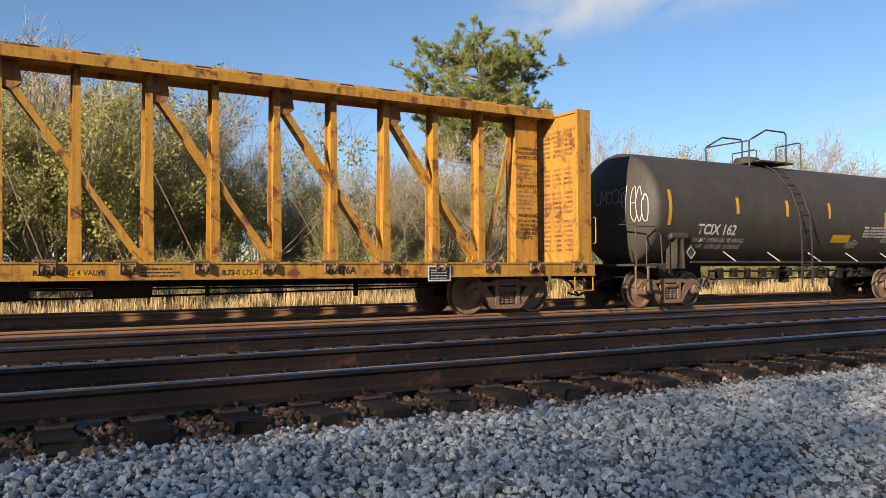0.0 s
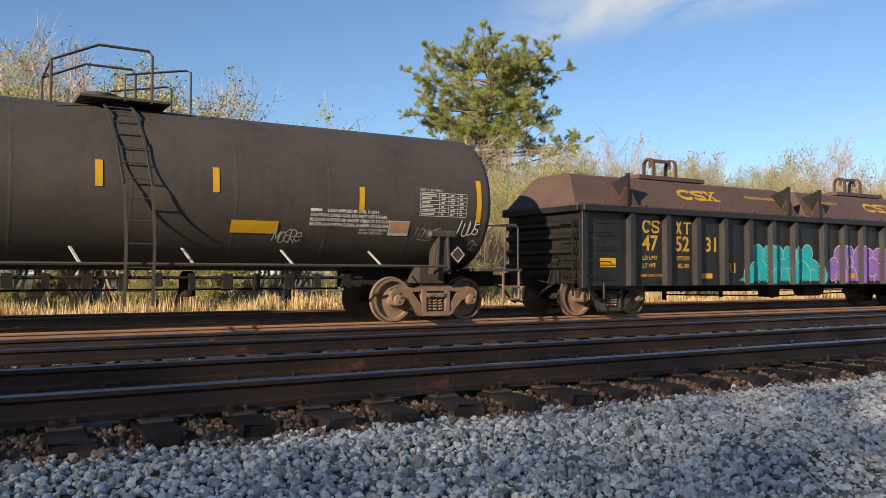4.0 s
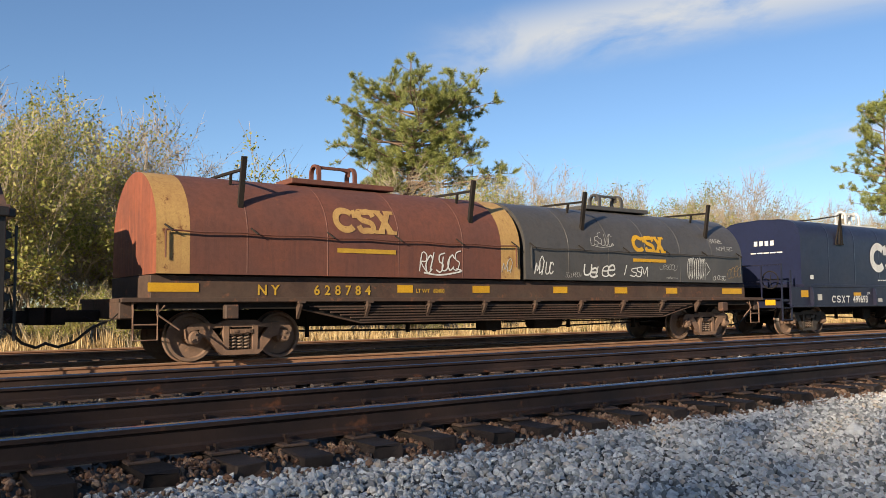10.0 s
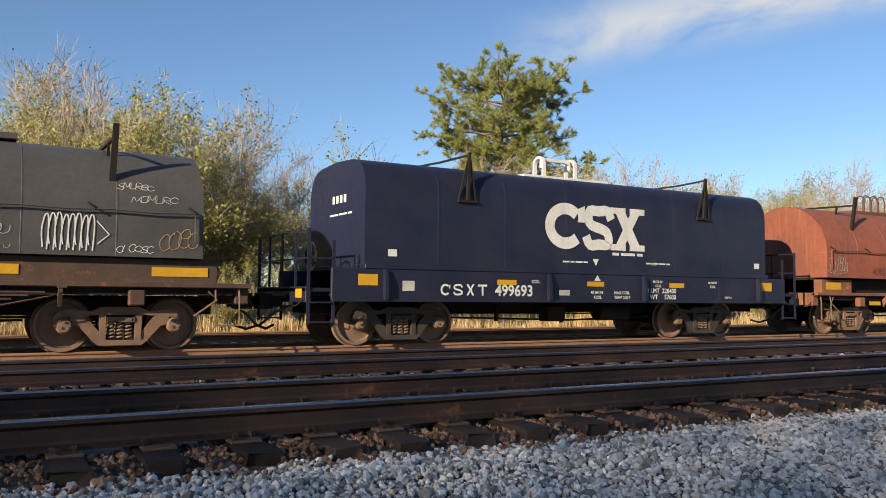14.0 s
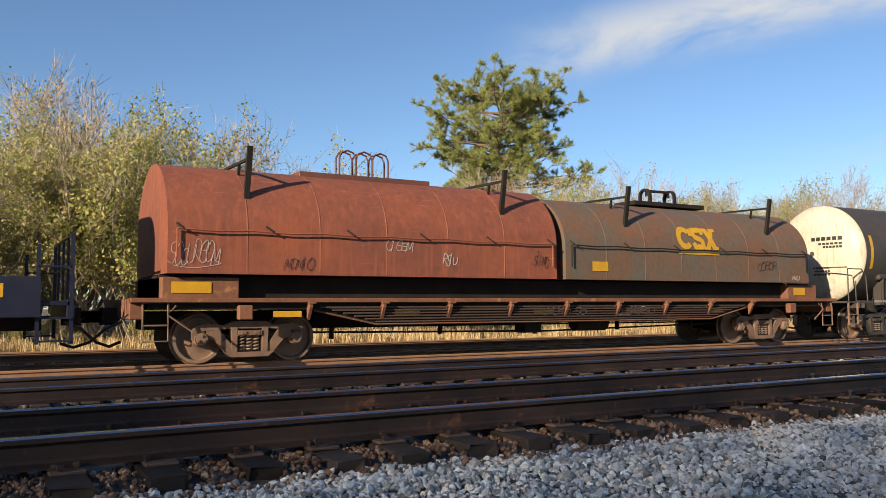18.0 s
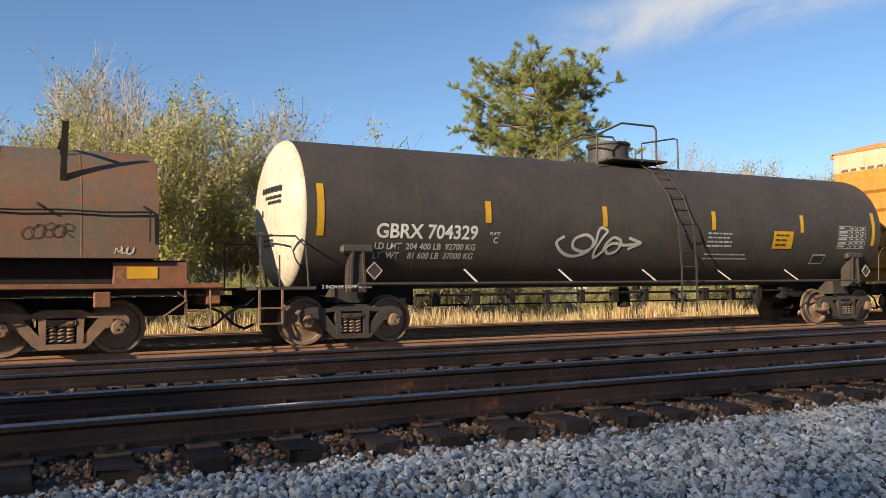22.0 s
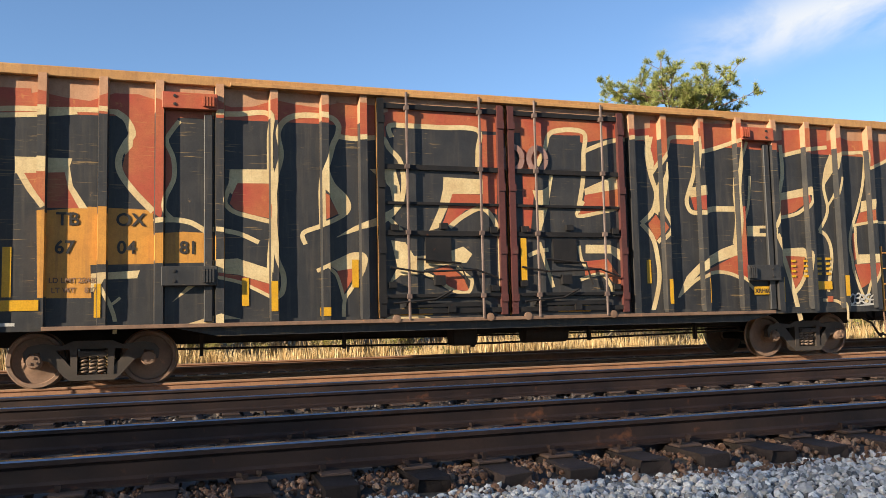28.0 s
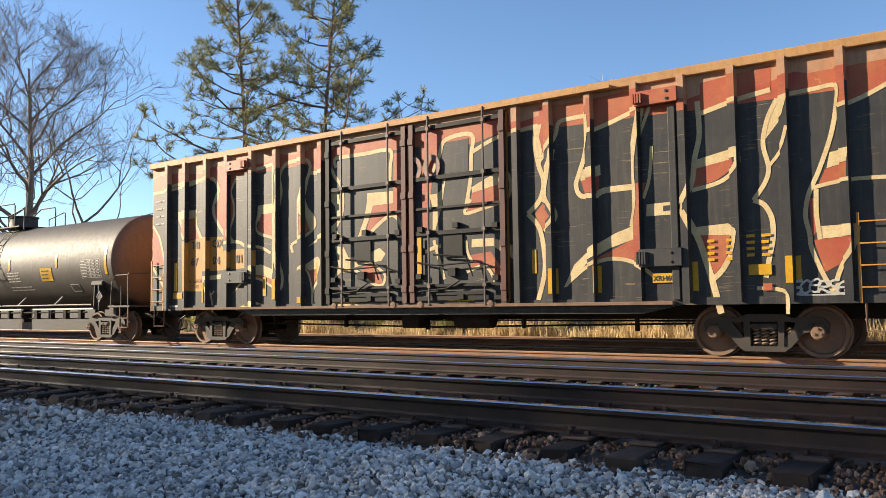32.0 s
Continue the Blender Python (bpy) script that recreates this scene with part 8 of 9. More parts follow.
BX = 131.4
box1, steps1 = boxcar(BX, 19.4, [s - BX for s in (122.5, 123.3, 124.22, 125.1, 126.08, 127.0, 127.9, 128.6, 134.15, 134.9, 135.8, 136.75, 137.65, 138.55, 139.4, 140.3)],
                      [(128.85 - BX, 131.32 - BX), (131.42 - BX, 133.92 - BX)], [(125.2 - BX, 125.98 - BX), (136.85 - BX, 137.55 - BX)], (124.05 - BX, 138.8 - BX),
                      "tall yellow boxcar covered in black, red and cream spray paint", M['g_black'],
                      lambda x: (1.5, 2.85) if -8.4 < x < -7.6 else (2.08, 2.85) if -7.5 < x < -6.8 else (2.08, 2.5) if -6.6 < x < -5.0 else (0, 0))


def B(pts):
    return [(s - BX, z) for s, z in pts]


def spray(name, pts, mat, off, closed=True, smooth=0):
    pts = B(pts)
    if smooth:
        pts = smooth_line(pts, closed, smooth)
    painted(box1, name, filled(pts), mat, steps1, "", off * 0.35)


laid = []


def line(pts, width, mat=None, off=0.014, smooth=5):
    laid.append(width)
    painted(box1, "spray_outline", ribbon(smooth_line(B(pts), False, smooth), width), mat or M['g_cream'], steps1, "", 0.35 * off + 0.00006 * len(laid))


painted(box1, "bare_panel", [[(121.72 - BX, 4.3), (141.08 - BX, 4.3), (141.08 - BX, 5.1), (121.72 - BX, 5.1)]], M['g_tan'], steps1, "", 0.0005)
# black ground of the piece, under a band of red with an uneven upper edge
spray("spray_ground", [(121.72, 0.99), (121.72, 4.52), (127.0, 4.60), (134.0, 4.62), (138.0, 4.50), (141.08, 4.46), (141.08, 0.99)], M['g_black'], 0.004)
band = [(121.72 + 0.38 * k, 4.78 + 0.006 * k * (1 if k < 28 else 0) - 0.004 * max(0, k - 44) + 0.075 * math.sin(k * 1.9) + 0.035 * math.sin(k * 0.83 + 1)) for k in range(52)]
spray("spray_wave", band[:51] + [(141.08, 4.80), (141.08, 4.44), (138.0, 4.46), (134.0, 4.56), (127.0, 4.55), (121.72, 4.46)], M['g_red'], 0.006)
spray("bare_panel", [(125.5, 1.0), (126.1, 1.18), (126.7, 1.0)], M['g_cream'], 0.010)
spray("bare_panel", [(128.9, 1.0), (129.3, 1.2), (129.9, 1.0)], M['g_cream'], 0.010)
# end panel and first letter
spray('spray_fill', [(121.44, 4.78), (122.21, 4.77), (122.21, 4.40), (121.44, 4.39)], M['g_red'], 0.0080)
spray('spray_fill', [(121.46, 3.26), (121.74, 3.36), (122.07, 3.00), (122.24, 2.25), (121.48, 2.32)], M['g_red'], 0.0081)
line([(121.46, 3.37), (121.68, 3.44), (122.01, 3.09), (122.18, 2.67), (122.29, 2.25)], 0.083)
line([(121.44, 4.39), (122.26, 4.40), (123.26, 4.47), (123.81, 4.54)], 0.081)
spray('spray_fill', [(122.42, 4.88), (123.12, 4.89), (123.13, 4.56), (122.42, 4.51)], M['g_red'], 0.0082)
line([(121.64, 2.28), (121.98, 1.94), (122.30, 1.57)], 0.099)
line([(122.59, 4.52), (122.93, 4.55), (123.45, 4.56), (124.06, 4.59), (124.42, 4.57)], 0.086)
line([(124.40, 4.58), (124.57, 4.45), (124.67, 4.22), (124.57, 4.06), (124.46, 3.80), (124.49, 3.54), (124.71, 3.22), (125.00, 2.91)], 0.106)
spray('spray_fill', [(124.51, 4.51), (124.69, 4.24), (124.67, 4.00), (124.56, 3.85), (124.50, 3.94), (124.60, 4.22)], M['g_cream'], 0.0125)
spray('spray_fill', [(122.90, 3.76), (123.75, 3.76), (123.68, 3.53), (122.91, 3.49)], M['g_cream'], 0.0126)
spray('spray_fill', [(123.63, 3.56), (123.71, 3.62), (123.76, 3.31), (123.99, 2.94), (123.86, 2.94), (123.69, 3.26)], M['g_cream'], 0.0127)
spray('spray_fill', [(122.92, 3.51), (123.03, 3.51), (123.19, 3.23), (123.38, 2.96), (123.30, 2.92), (123.09, 3.20)], M['g_cream'], 0.0128)
spray('spray_fill', [(123.03, 3.51), (123.63, 3.54), (123.69, 3.26), (123.87, 2.94), (123.37, 2.94), (123.19, 3.23)], M['g_red'], 0.0083)
spray('bare_panel', [(123.25, 2.88), (124.01, 2.97), (125.00, 2.93), (125.01, 2.53), (125.48, 2.57), (125.90, 2.55), (125.91, 2.05), (125.02, 2.03), (124.04, 2.01), (124.06, 1.47), (123.28, 1.48)], M['box_yellow'], 0.0060)
spray('spray_fill', [(124.33, 4.65), (125.14, 4.68), (125.40, 4.53), (125.26, 4.29), (125.19, 4.08), (125.30, 3.80), (125.30, 3.45), (125.18, 3.16), (125.13, 2.78), (125.00, 2.87), (124.69, 3.27), (124.51, 3.63), (124.57, 3.93), (124.68, 4.18), (124.51, 4.51)], M['g_red'], 0.0084)
line([(125.42, 4.47), (125.28, 4.27), (125.21, 4.10), (125.32, 3.82), (125.33, 3.47), (125.20, 3.16), (125.18, 2.93), (125.31, 2.78)], 0.078)
line([(125.01, 2.74), (125.31, 2.77), (125.62, 2.72), (125.92, 2.53)], 0.087)
spray('spray_fill', [(124.05, 1.87), (124.80, 1.92), (124.76, 1.79), (124.26, 1.77), (124.17, 1.59), (124.05, 1.57)], M['g_cream'], 0.0129)
line([(124.19, 1.66), (124.34, 1.36), (124.42, 1.10), (124.42, 0.88)], 0.065)
line([(124.35, 1.35), (124.42, 1.40), (124.50, 1.47)], 0.047)
spray('spray_fill', [(125.31, 1.38), (125.96, 2.09), (126.38, 2.12), (126.95, 1.93), (126.95, 1.67), (126.39, 1.84), (125.99, 1.88)], M['g_cream'], 0.0130)
spray('spray_fill', [(126.05, 1.87), (126.39, 1.83), (127.01, 1.65), (127.01, 1.46), (126.39, 1.72), (126.06, 1.81)], M['g_red'], 0.0085)
line([(126.04, 1.79), (126.44, 1.70), (126.94, 1.45)], 0.058)
# second letter
line([(125.95, 4.63), (126.39, 4.65), (126.92, 4.68), (126.93, 4.25), (126.93, 3.67)], 0.092)
spray('spray_fill', [(126.25, 3.67), (126.99, 3.69), (127.00, 3.44), (126.38, 3.43), (126.29, 3.23), (126.22, 3.29)], M['g_cream'], 0.0131)
line([(126.29, 3.47), (126.20, 3.23), (126.18, 3.07), (126.32, 2.93), (126.63, 2.84), (127.01, 2.75)], 0.079)
spray('spray_fill', [(126.37, 3.43), (127.00, 3.44), (127.00, 2.81), (126.63, 2.88), (126.34, 2.97), (126.25, 3.07), (126.30, 3.25)], M['g_red'], 0.0086)
line([(125.96, 2.62), (126.37, 2.56), (126.74, 2.40)], 0.079)
line([(126.94, 3.65), (126.99, 3.20), (126.99, 2.75), (126.94, 2.26), (126.92, 1.87)], 0.099)
line([(126.99, 2.75), (127.04, 2.16), (127.16, 1.82), (127.13, 1.52), (126.95, 1.42)], 0.098)
line([(126.97, 3.05), (127.02, 3.50), (127.13, 3.95), (127.08, 4.38), (127.34, 4.66), (127.95, 4.69), (128.15, 4.57), (128.15, 4.38), (128.06, 4.18), (127.98, 3.89), (127.88, 3.63), (127.84, 3.33), (127.85, 2.71)], 0.102)
line([(127.94, 3.73), (128.06, 3.45), (128.26, 3.25), (128.34, 3.05), (128.21, 2.89), (127.85, 2.71), (127.51, 2.57), (127.55, 2.37)], 0.080)
spray('spray_fill', [(127.89, 3.63), (127.98, 3.65), (128.08, 3.45), (128.32, 3.09), (128.26, 2.93), (128.15, 2.91), (127.99, 3.25), (127.86, 3.37)], M['g_cream'], 0.0132)
spray('spray_fill', [(127.86, 3.29), (127.98, 3.23), (128.15, 2.93), (127.87, 2.79)], M['g_red'], 0.0087)
spray('spray_fill', [(128.15, 4.96), (128.97, 4.95), (129.03, 4.35), (128.17, 4.34)], M['g_red'], 0.0088)
line([(128.15, 4.34), (128.47, 4.31), (128.93, 4.34), (129.09, 4.13), (129.29, 3.90), (129.35, 3.49), (129.29, 3.11)], 0.092)
line([(129.27, 3.17), (129.15, 2.97), (128.89, 2.81)], 0.091)
spray('spray_fill', [(129.25, 3.23), (129.33, 3.11), (129.17, 2.91), (128.97, 2.75), (128.51, 2.63), (128.08, 2.49), (128.45, 2.71), (128.85, 2.87), (129.13, 3.03)], M['g_cream'], 0.0133)
spray('spray_fill', [(128.73, 3.76), (129.19, 3.77), (129.27, 3.45), (129.29, 3.11), (129.13, 3.17), (129.09, 3.41), (128.91, 3.61)], M['g_cream'], 0.0134)
line([(128.97, 2.93), (129.20, 2.71), (129.36, 2.55)], 0.080)
spray('spray_fill', [(127.97, 1.99), (128.26, 2.15), (128.49, 2.21), (128.62, 2.11), (128.56, 1.89), (128.46, 1.95), (128.12, 1.90)], M['g_cream'], 0.0135)
line([(127.75, 1.90), (128.07, 2.05), (128.42, 2.20), (128.60, 2.13), (128.55, 1.89), (128.38, 1.60), (128.24, 1.37), (128.22, 0.96)], 0.069)
line([(127.95, 1.96), (128.09, 1.84), (128.17, 1.62), (128.23, 1.39)], 0.059)
spray('spray_fill', [(128.11, 1.90), (128.48, 1.96), (128.36, 1.70), (128.22, 1.48), (128.16, 1.66)], M['g_red'], 0.0089)
# doors
spray('spray_fill', [(129.07, 4.94), (131.19, 4.93), (131.19, 4.64), (129.07, 4.62)], M['g_red'], 0.0090)
line([(129.13, 4.35), (129.09, 4.56), (129.45, 4.58), (130.06, 4.58), (130.82, 4.57), (130.82, 4.18), (130.80, 3.74)], 0.093)
spray('spray_fill', [(130.12, 3.64), (130.90, 3.62), (130.90, 3.34), (130.29, 3.33), (130.20, 3.09), (130.00, 2.68), (129.82, 2.63), (130.01, 3.03), (130.11, 3.43)], M['g_cream'], 0.0136)
spray('spray_fill', [(130.27, 3.33), (130.90, 3.33), (130.90, 3.09), (130.55, 3.03), (130.22, 2.74), (130.06, 2.70), (130.19, 3.03)], M['g_red'], 0.0091)
spray('spray_fill', [(130.92, 4.49), (131.21, 4.49), (131.18, 2.95), (130.89, 3.07)], M['g_red'], 0.0092)
line([(130.22, 2.70), (130.49, 2.91), (130.85, 3.07), (131.08, 2.90), (131.21, 2.54), (131.22, 1.93), (131.24, 1.33)], 0.092)
spray('spray_fill', [(129.09, 2.45), (129.36, 2.41), (129.52, 2.16), (130.02, 2.18), (130.48, 2.34), (130.66, 2.20), (130.54, 2.04), (130.16, 2.00), (129.74, 1.92), (129.58, 1.81), (129.26, 1.81), (129.02, 1.63), (129.20, 1.95)], M['g_cream'], 0.0137)
spray('spray_fill', [(129.84, 1.88), (130.18, 1.99), (130.47, 1.76), (130.59, 1.50), (130.27, 1.54)], M['g_red'], 0.0093)
line([(129.60, 1.90), (129.85, 1.78), (130.25, 1.53), (130.55, 1.48), (130.64, 1.70), (130.51, 1.82), (130.34, 1.96)], 0.070)
spray('spray_fill', [(131.69, 4.90), (133.07, 4.89), (133.95, 4.99), (133.98, 4.62), (133.06, 4.42), (132.39, 4.63), (132.04, 3.98), (131.87, 2.64), (131.70, 2.64), (131.73, 3.66)], M['g_red'], 0.0094)
line([(132.04, 3.93), (132.22, 4.27), (132.39, 4.61), (133.07, 4.64), (133.06, 4.19), (133.03, 3.67), (132.89, 3.03)], 0.095)
line([(133.09, 4.26), (133.57, 4.45), (134.04, 4.56), (134.64, 4.63)], 0.085)
spray('spray_fill', [(132.41, 4.55), (133.00, 4.57), (132.97, 3.88), (132.14, 3.87)], M['g_black'], 0.0195)
spray('spray_fill', [(131.93, 3.44), (132.15, 3.45), (132.26, 3.52), (132.32, 3.85), (132.40, 3.85), (132.26, 3.15), (132.09, 2.66), (132.01, 2.66), (132.02, 3.15)], M['g_cream'], 0.0138)
spray('spray_fill', [(133.05, 3.50), (133.88, 3.76), (133.95, 3.61), (133.87, 3.53), (133.07, 3.38)], M['g_cream'], 0.0139)
spray('spray_fill', [(133.07, 3.40), (133.87, 3.53), (133.94, 3.27), (133.65, 3.09), (132.91, 2.98), (133.02, 3.23)], M['g_red'], 0.0095)
line([(133.06, 3.46), (133.46, 3.63), (133.88, 3.75), (133.97, 3.40), (133.82, 3.15), (133.35, 3.03), (132.87, 2.96), (133.03, 3.25)], 0.073)
spray('spray_fill', [(133.04, 2.39), (133.58, 2.39), (133.99, 2.22), (134.02, 1.91), (133.90, 2.01), (133.58, 2.22), (133.03, 2.22)], M['g_cream'], 0.0140)
line([(131.80, 2.17), (132.00, 2.25), (132.23, 2.29)], 0.081)
line([(132.04, 2.43), (132.12, 2.17), (132.20, 1.92), (132.31, 1.56)], 0.081)
line([(132.89, 1.70), (133.39, 1.80), (133.65, 1.38)], 0.071)
spray('spray_fill', [(133.01, 2.06), (133.51, 2.11), (133.81, 1.71), (133.76, 1.50), (133.46, 1.81), (133.00, 1.77)], M['g_red'], 0.0096)
line([(132.89, 2.37), (132.93, 2.12), (133.04, 1.92)], 0.071)
# third letter, beside the door
spray('spray_fill', [(134.68, 4.99), (135.66, 4.98), (135.73, 4.73), (135.14, 4.70), (135.02, 4.40), (134.70, 3.99), (134.63, 4.39)], M['g_red'], 0.0097)
spray('spray_fill', [(134.48, 4.63), (134.73, 4.65), (134.66, 4.40), (134.73, 4.10), (134.65, 3.82), (134.56, 4.25), (134.55, 4.48)], M['g_cream'], 0.0141)
line([(134.62, 4.63), (134.56, 4.31), (134.64, 3.83), (134.75, 3.46), (134.65, 3.10), (134.37, 2.84)], 0.105)
line([(134.37, 2.84), (134.62, 2.55), (134.72, 2.11), (134.73, 1.65), (134.58, 1.11), (134.47, 0.91)], 0.102)
line([(134.63, 3.85), (134.86, 4.14), (135.04, 4.38), (135.13, 4.63), (135.43, 4.67), (135.75, 4.68)], 0.086)
line([(134.98, 4.10), (134.89, 3.57), (134.83, 3.15), (135.01, 2.75), (134.74, 2.46)], 0.084)
spray('spray_fill', [(134.75, 3.57), (134.92, 3.93), (134.90, 3.46), (134.77, 3.02), (134.65, 3.09)], M['g_cream'], 0.0142)
spray('spray_fill', [(134.53, 2.83), (134.72, 3.03), (134.93, 2.75), (134.70, 2.48)], M['g_red'], 0.0098)
# fourth letter
line([(135.74, 4.67), (135.75, 4.36), (135.66, 3.87), (135.53, 3.52), (135.47, 3.31), (135.58, 3.10), (135.95, 3.08)], 0.095)
line([(135.74, 4.34), (136.24, 4.47), (136.82, 4.66)], 0.086)
spray('spray_fill', [(135.79, 4.99), (136.83, 5.02), (136.81, 4.67), (136.24, 4.49), (135.76, 4.38)], M['g_red'], 0.0099)
spray('spray_fill', [(135.56, 3.61), (135.99, 3.67), (136.00, 3.47), (135.57, 3.40)], M['g_cream'], 0.0143)
spray('spray_fill', [(135.58, 3.40), (135.96, 3.46), (135.96, 3.13), (135.65, 3.14)], M['g_red'], 0.0100)
line([(135.93, 3.11), (136.11, 3.17), (136.68, 3.18)], 0.116)
line([(136.87, 4.65), (136.74, 4.00), (136.68, 3.52), (136.70, 2.94), (136.61, 2.43)], 0.106)
line([(137.03, 4.65), (136.90, 4.33), (136.80, 4.11)], 0.065)
spray('spray_fill', [(135.15, 1.32), (135.39, 1.76), (135.80, 2.10), (136.28, 2.33), (136.66, 2.45), (136.67, 2.20), (136.16, 2.05), (135.74, 1.85), (135.45, 1.59), (135.22, 1.33)], M['g_cream'], 0.0144)
spray('spray_fill', [(135.54, 1.63), (135.94, 1.90), (136.62, 2.19), (136.68, 3.21), (136.92, 3.24), (136.81, 2.83), (136.81, 1.68), (136.47, 1.83), (135.93, 1.83)], M['g_red'], 0.0101)
line([(135.25, 1.41), (135.65, 1.70), (136.11, 1.84), (136.53, 1.79), (136.85, 1.62), (137.12, 1.39)], 0.073)
line([(137.05, 3.90), (136.99, 3.31), (136.86, 2.94)], 0.064)
# fifth letter, across the second hatch
spray('spray_fill', [(136.92, 2.82), (137.63, 2.84), (137.62, 2.60), (136.91, 2.60)], M['g_cream'], 0.0145)
spray('spray_fill', [(137.24, 2.77), (137.60, 2.78), (137.59, 2.68), (137.23, 2.67)], M['g_black'], 0.0200)
line([(137.61, 2.64), (137.77, 2.32), (137.90, 2.02), (138.08, 1.38), (138.22, 0.79)], 0.116)
line([(137.60, 2.81), (137.78, 3.17), (137.84, 3.58), (137.94, 4.01), (137.92, 4.62)], 0.097)
spray('spray_fill', [(137.84, 3.55), (138.59, 3.70), (138.61, 3.52), (137.83, 3.39)], M['g_cream'], 0.0146)
spray('spray_fill', [(137.84, 3.39), (138.52, 3.53), (138.56, 3.37), (138.22, 3.15), (137.79, 3.04)], M['g_red'], 0.0102)
line([(137.77, 3.01), (138.29, 3.12), (138.59, 3.37), (138.59, 3.69)], 0.075)
spray('spray_fill', [(137.99, 4.94), (139.22, 5.05), (139.19, 4.63), (137.95, 4.42)], M['g_red'], 0.0103)
line([(137.95, 4.38), (138.63, 4.54), (139.19, 4.62)], 0.087)
spray('spray_fill', [(137.81, 2.34), (138.39, 2.37), (138.55, 2.26), (138.52, 2.09), (138.40, 2.17), (137.87, 2.19)], M['g_cream'], 0.0147)
spray('spray_fill', [(137.87, 2.19), (138.42, 2.17), (138.33, 1.72), (138.13, 1.48), (137.98, 1.86)], M['g_red'], 0.0104)
line([(138.52, 2.23), (138.45, 1.88), (138.27, 1.56), (138.08, 1.38)], 0.094)
# sixth letter and the end
spray('spray_fill', [(139.31, 4.79), (140.97, 4.83), (140.95, 4.43), (140.64, 4.32), (140.25, 4.17), (140.21, 4.52), (139.47, 4.53)], M['g_red'], 0.0105)
spray('spray_fill', [(139.28, 4.45), (139.49, 4.50), (139.38, 4.14), (139.08, 3.78), (139.05, 3.88), (139.15, 4.16)], M['g_cream'], 0.0148)
spray('spray_fill', [(139.39, 4.34), (139.33, 4.15), (139.12, 3.88), (139.19, 4.14)], M['g_red'], 0.0106)
line([(139.29, 4.45), (139.14, 4.17), (139.05, 3.85), (139.04, 3.63), (139.11, 3.29), (139.05, 3.04), (138.84, 2.74)], 0.078)
line([(138.84, 2.74), (139.01, 2.65), (139.13, 2.41), (139.14, 2.08), (139.07, 1.75), (139.00, 1.40)], 0.087)
line([(139.11, 3.29), (139.34, 3.59), (139.45, 3.94)], 0.058)
line([(138.84, 1.22), (139.17, 1.20), (139.35, 1.10), (139.36, 0.78)], 0.066)
line([(139.49, 4.50), (139.88, 4.52), (140.21, 4.52), (140.21, 4.20), (140.11, 3.71), (139.91, 3.16), (139.73, 2.76), (139.67, 2.41), (139.72, 2.12), (139.75, 1.84), (139.92, 1.39), (140.05, 1.14)], 0.075)
line([(140.24, 4.16), (140.63, 4.28), (141.01, 4.45)], 0.073)
spray('spray_fill', [(140.08, 3.43), (140.38, 3.47), (140.34, 3.24), (140.02, 3.17)], M['g_cream'], 0.0149)
spray('spray_fill', [(140.00, 3.16), (140.34, 3.23), (140.33, 2.97), (139.89, 2.92)], M['g_red'], 0.0107)
line([(139.80, 2.87), (140.33, 2.95), (140.94, 2.94)], 0.064)
line([(139.85, 2.84), (139.84, 2.42), (139.88, 2.00)], 0.075)
spray('spray_fill', [(139.74, 2.69), (139.82, 2.70), (139.83, 2.14), (139.75, 2.03)], M['g_red'], 0.0108)
spray('spray_fill', [(139.87, 2.22), (140.47, 2.23), (140.42, 2.04), (139.85, 2.01)], M['g_cream'], 0.0150)
spray('spray_fill', [(139.78, 2.00), (140.46, 2.03), (140.33, 1.69), (140.12, 1.56), (139.93, 1.46)], M['g_red'], 0.0109)
line([(140.46, 2.19), (140.36, 1.83), (140.19, 1.56), (140.05, 1.16)], 0.073)
fb = on_flat(BOX_Y)
words(box1, "TB", 0.30, 123.52 - BX, 2.66, M['black'], fb, 0.0145)
words(box1, "OX", 0.30, 124.42 - BX, 2.66, M['black'], fb, 0.0145)
words(box1, "67", 0.30, 123.50 - BX, 2.20, M['black'], fb, 0.0145)
words(box1, "04", 0.30, 124.44 - BX, 2.20, M['black'], fb, 0.0145)
words(box1, "81", 0.30, 125.42 - BX, 2.20, M['black'], on_flat(BOX_Y - 0.03), 0.0145)
words(box1, "LD LMT 204300", 0.12, 123.42 - BX, 1.72, M['truck'], fb, 0.0145)
words(box1, "LT WT    81700", 0.12, 123.46 - BX, 1.56, M['truck'], fb, 0.0145)
for s, z0, z1, w in ((122.75, 1.5, 2.3, 0.13), (124.1, 1.15, 1.7, 0.11), (126.45, 1.3, 1.78, 0.12), (126.93, 1.2, 1.72, 0.12), (127.8, 1.1, 1.25, 0.2), (128.38, 1.6, 2.1, 0.12), (134.45, 1.62, 2.1, 0.1), (134.88, 1.2, 1.7, 0.16), (135.85, 1.2, 1.72, 0.12), (137.72, 1.2, 1.72, 0.12), (139.35, 1.3, 1.75, 0.22), (122.7, 1.28, 1.45, 0.6)):
    painted(box1, "reflector", [[(s - BX, z0), (s + w - BX, z0), (s + w - BX, z1), (s - BX, z1)]], M['stripe'], steps1, "yellow reflective strip", 0.0135)
patch(box1, 131.62 - BX, 131.74 - BX, 1.7, 2.5, M['stripe'], on_flat(BOX_Y - 0.16), 0.0, "reflector")
for a, b in ((129.25, 129.85), (132.4, 133.1)):
    patch(box1, a - BX, b - BX, 1.08, 1.2, M['stripe'], on_flat(BOX_Y - 0.10), 0.0, "reflector")
patch(box1, 137.0 - BX, 137.45 - BX, 1.36, 1.53, M['stripe'], on_flat(BOX_Y - 0.03), 0.03, "placard")
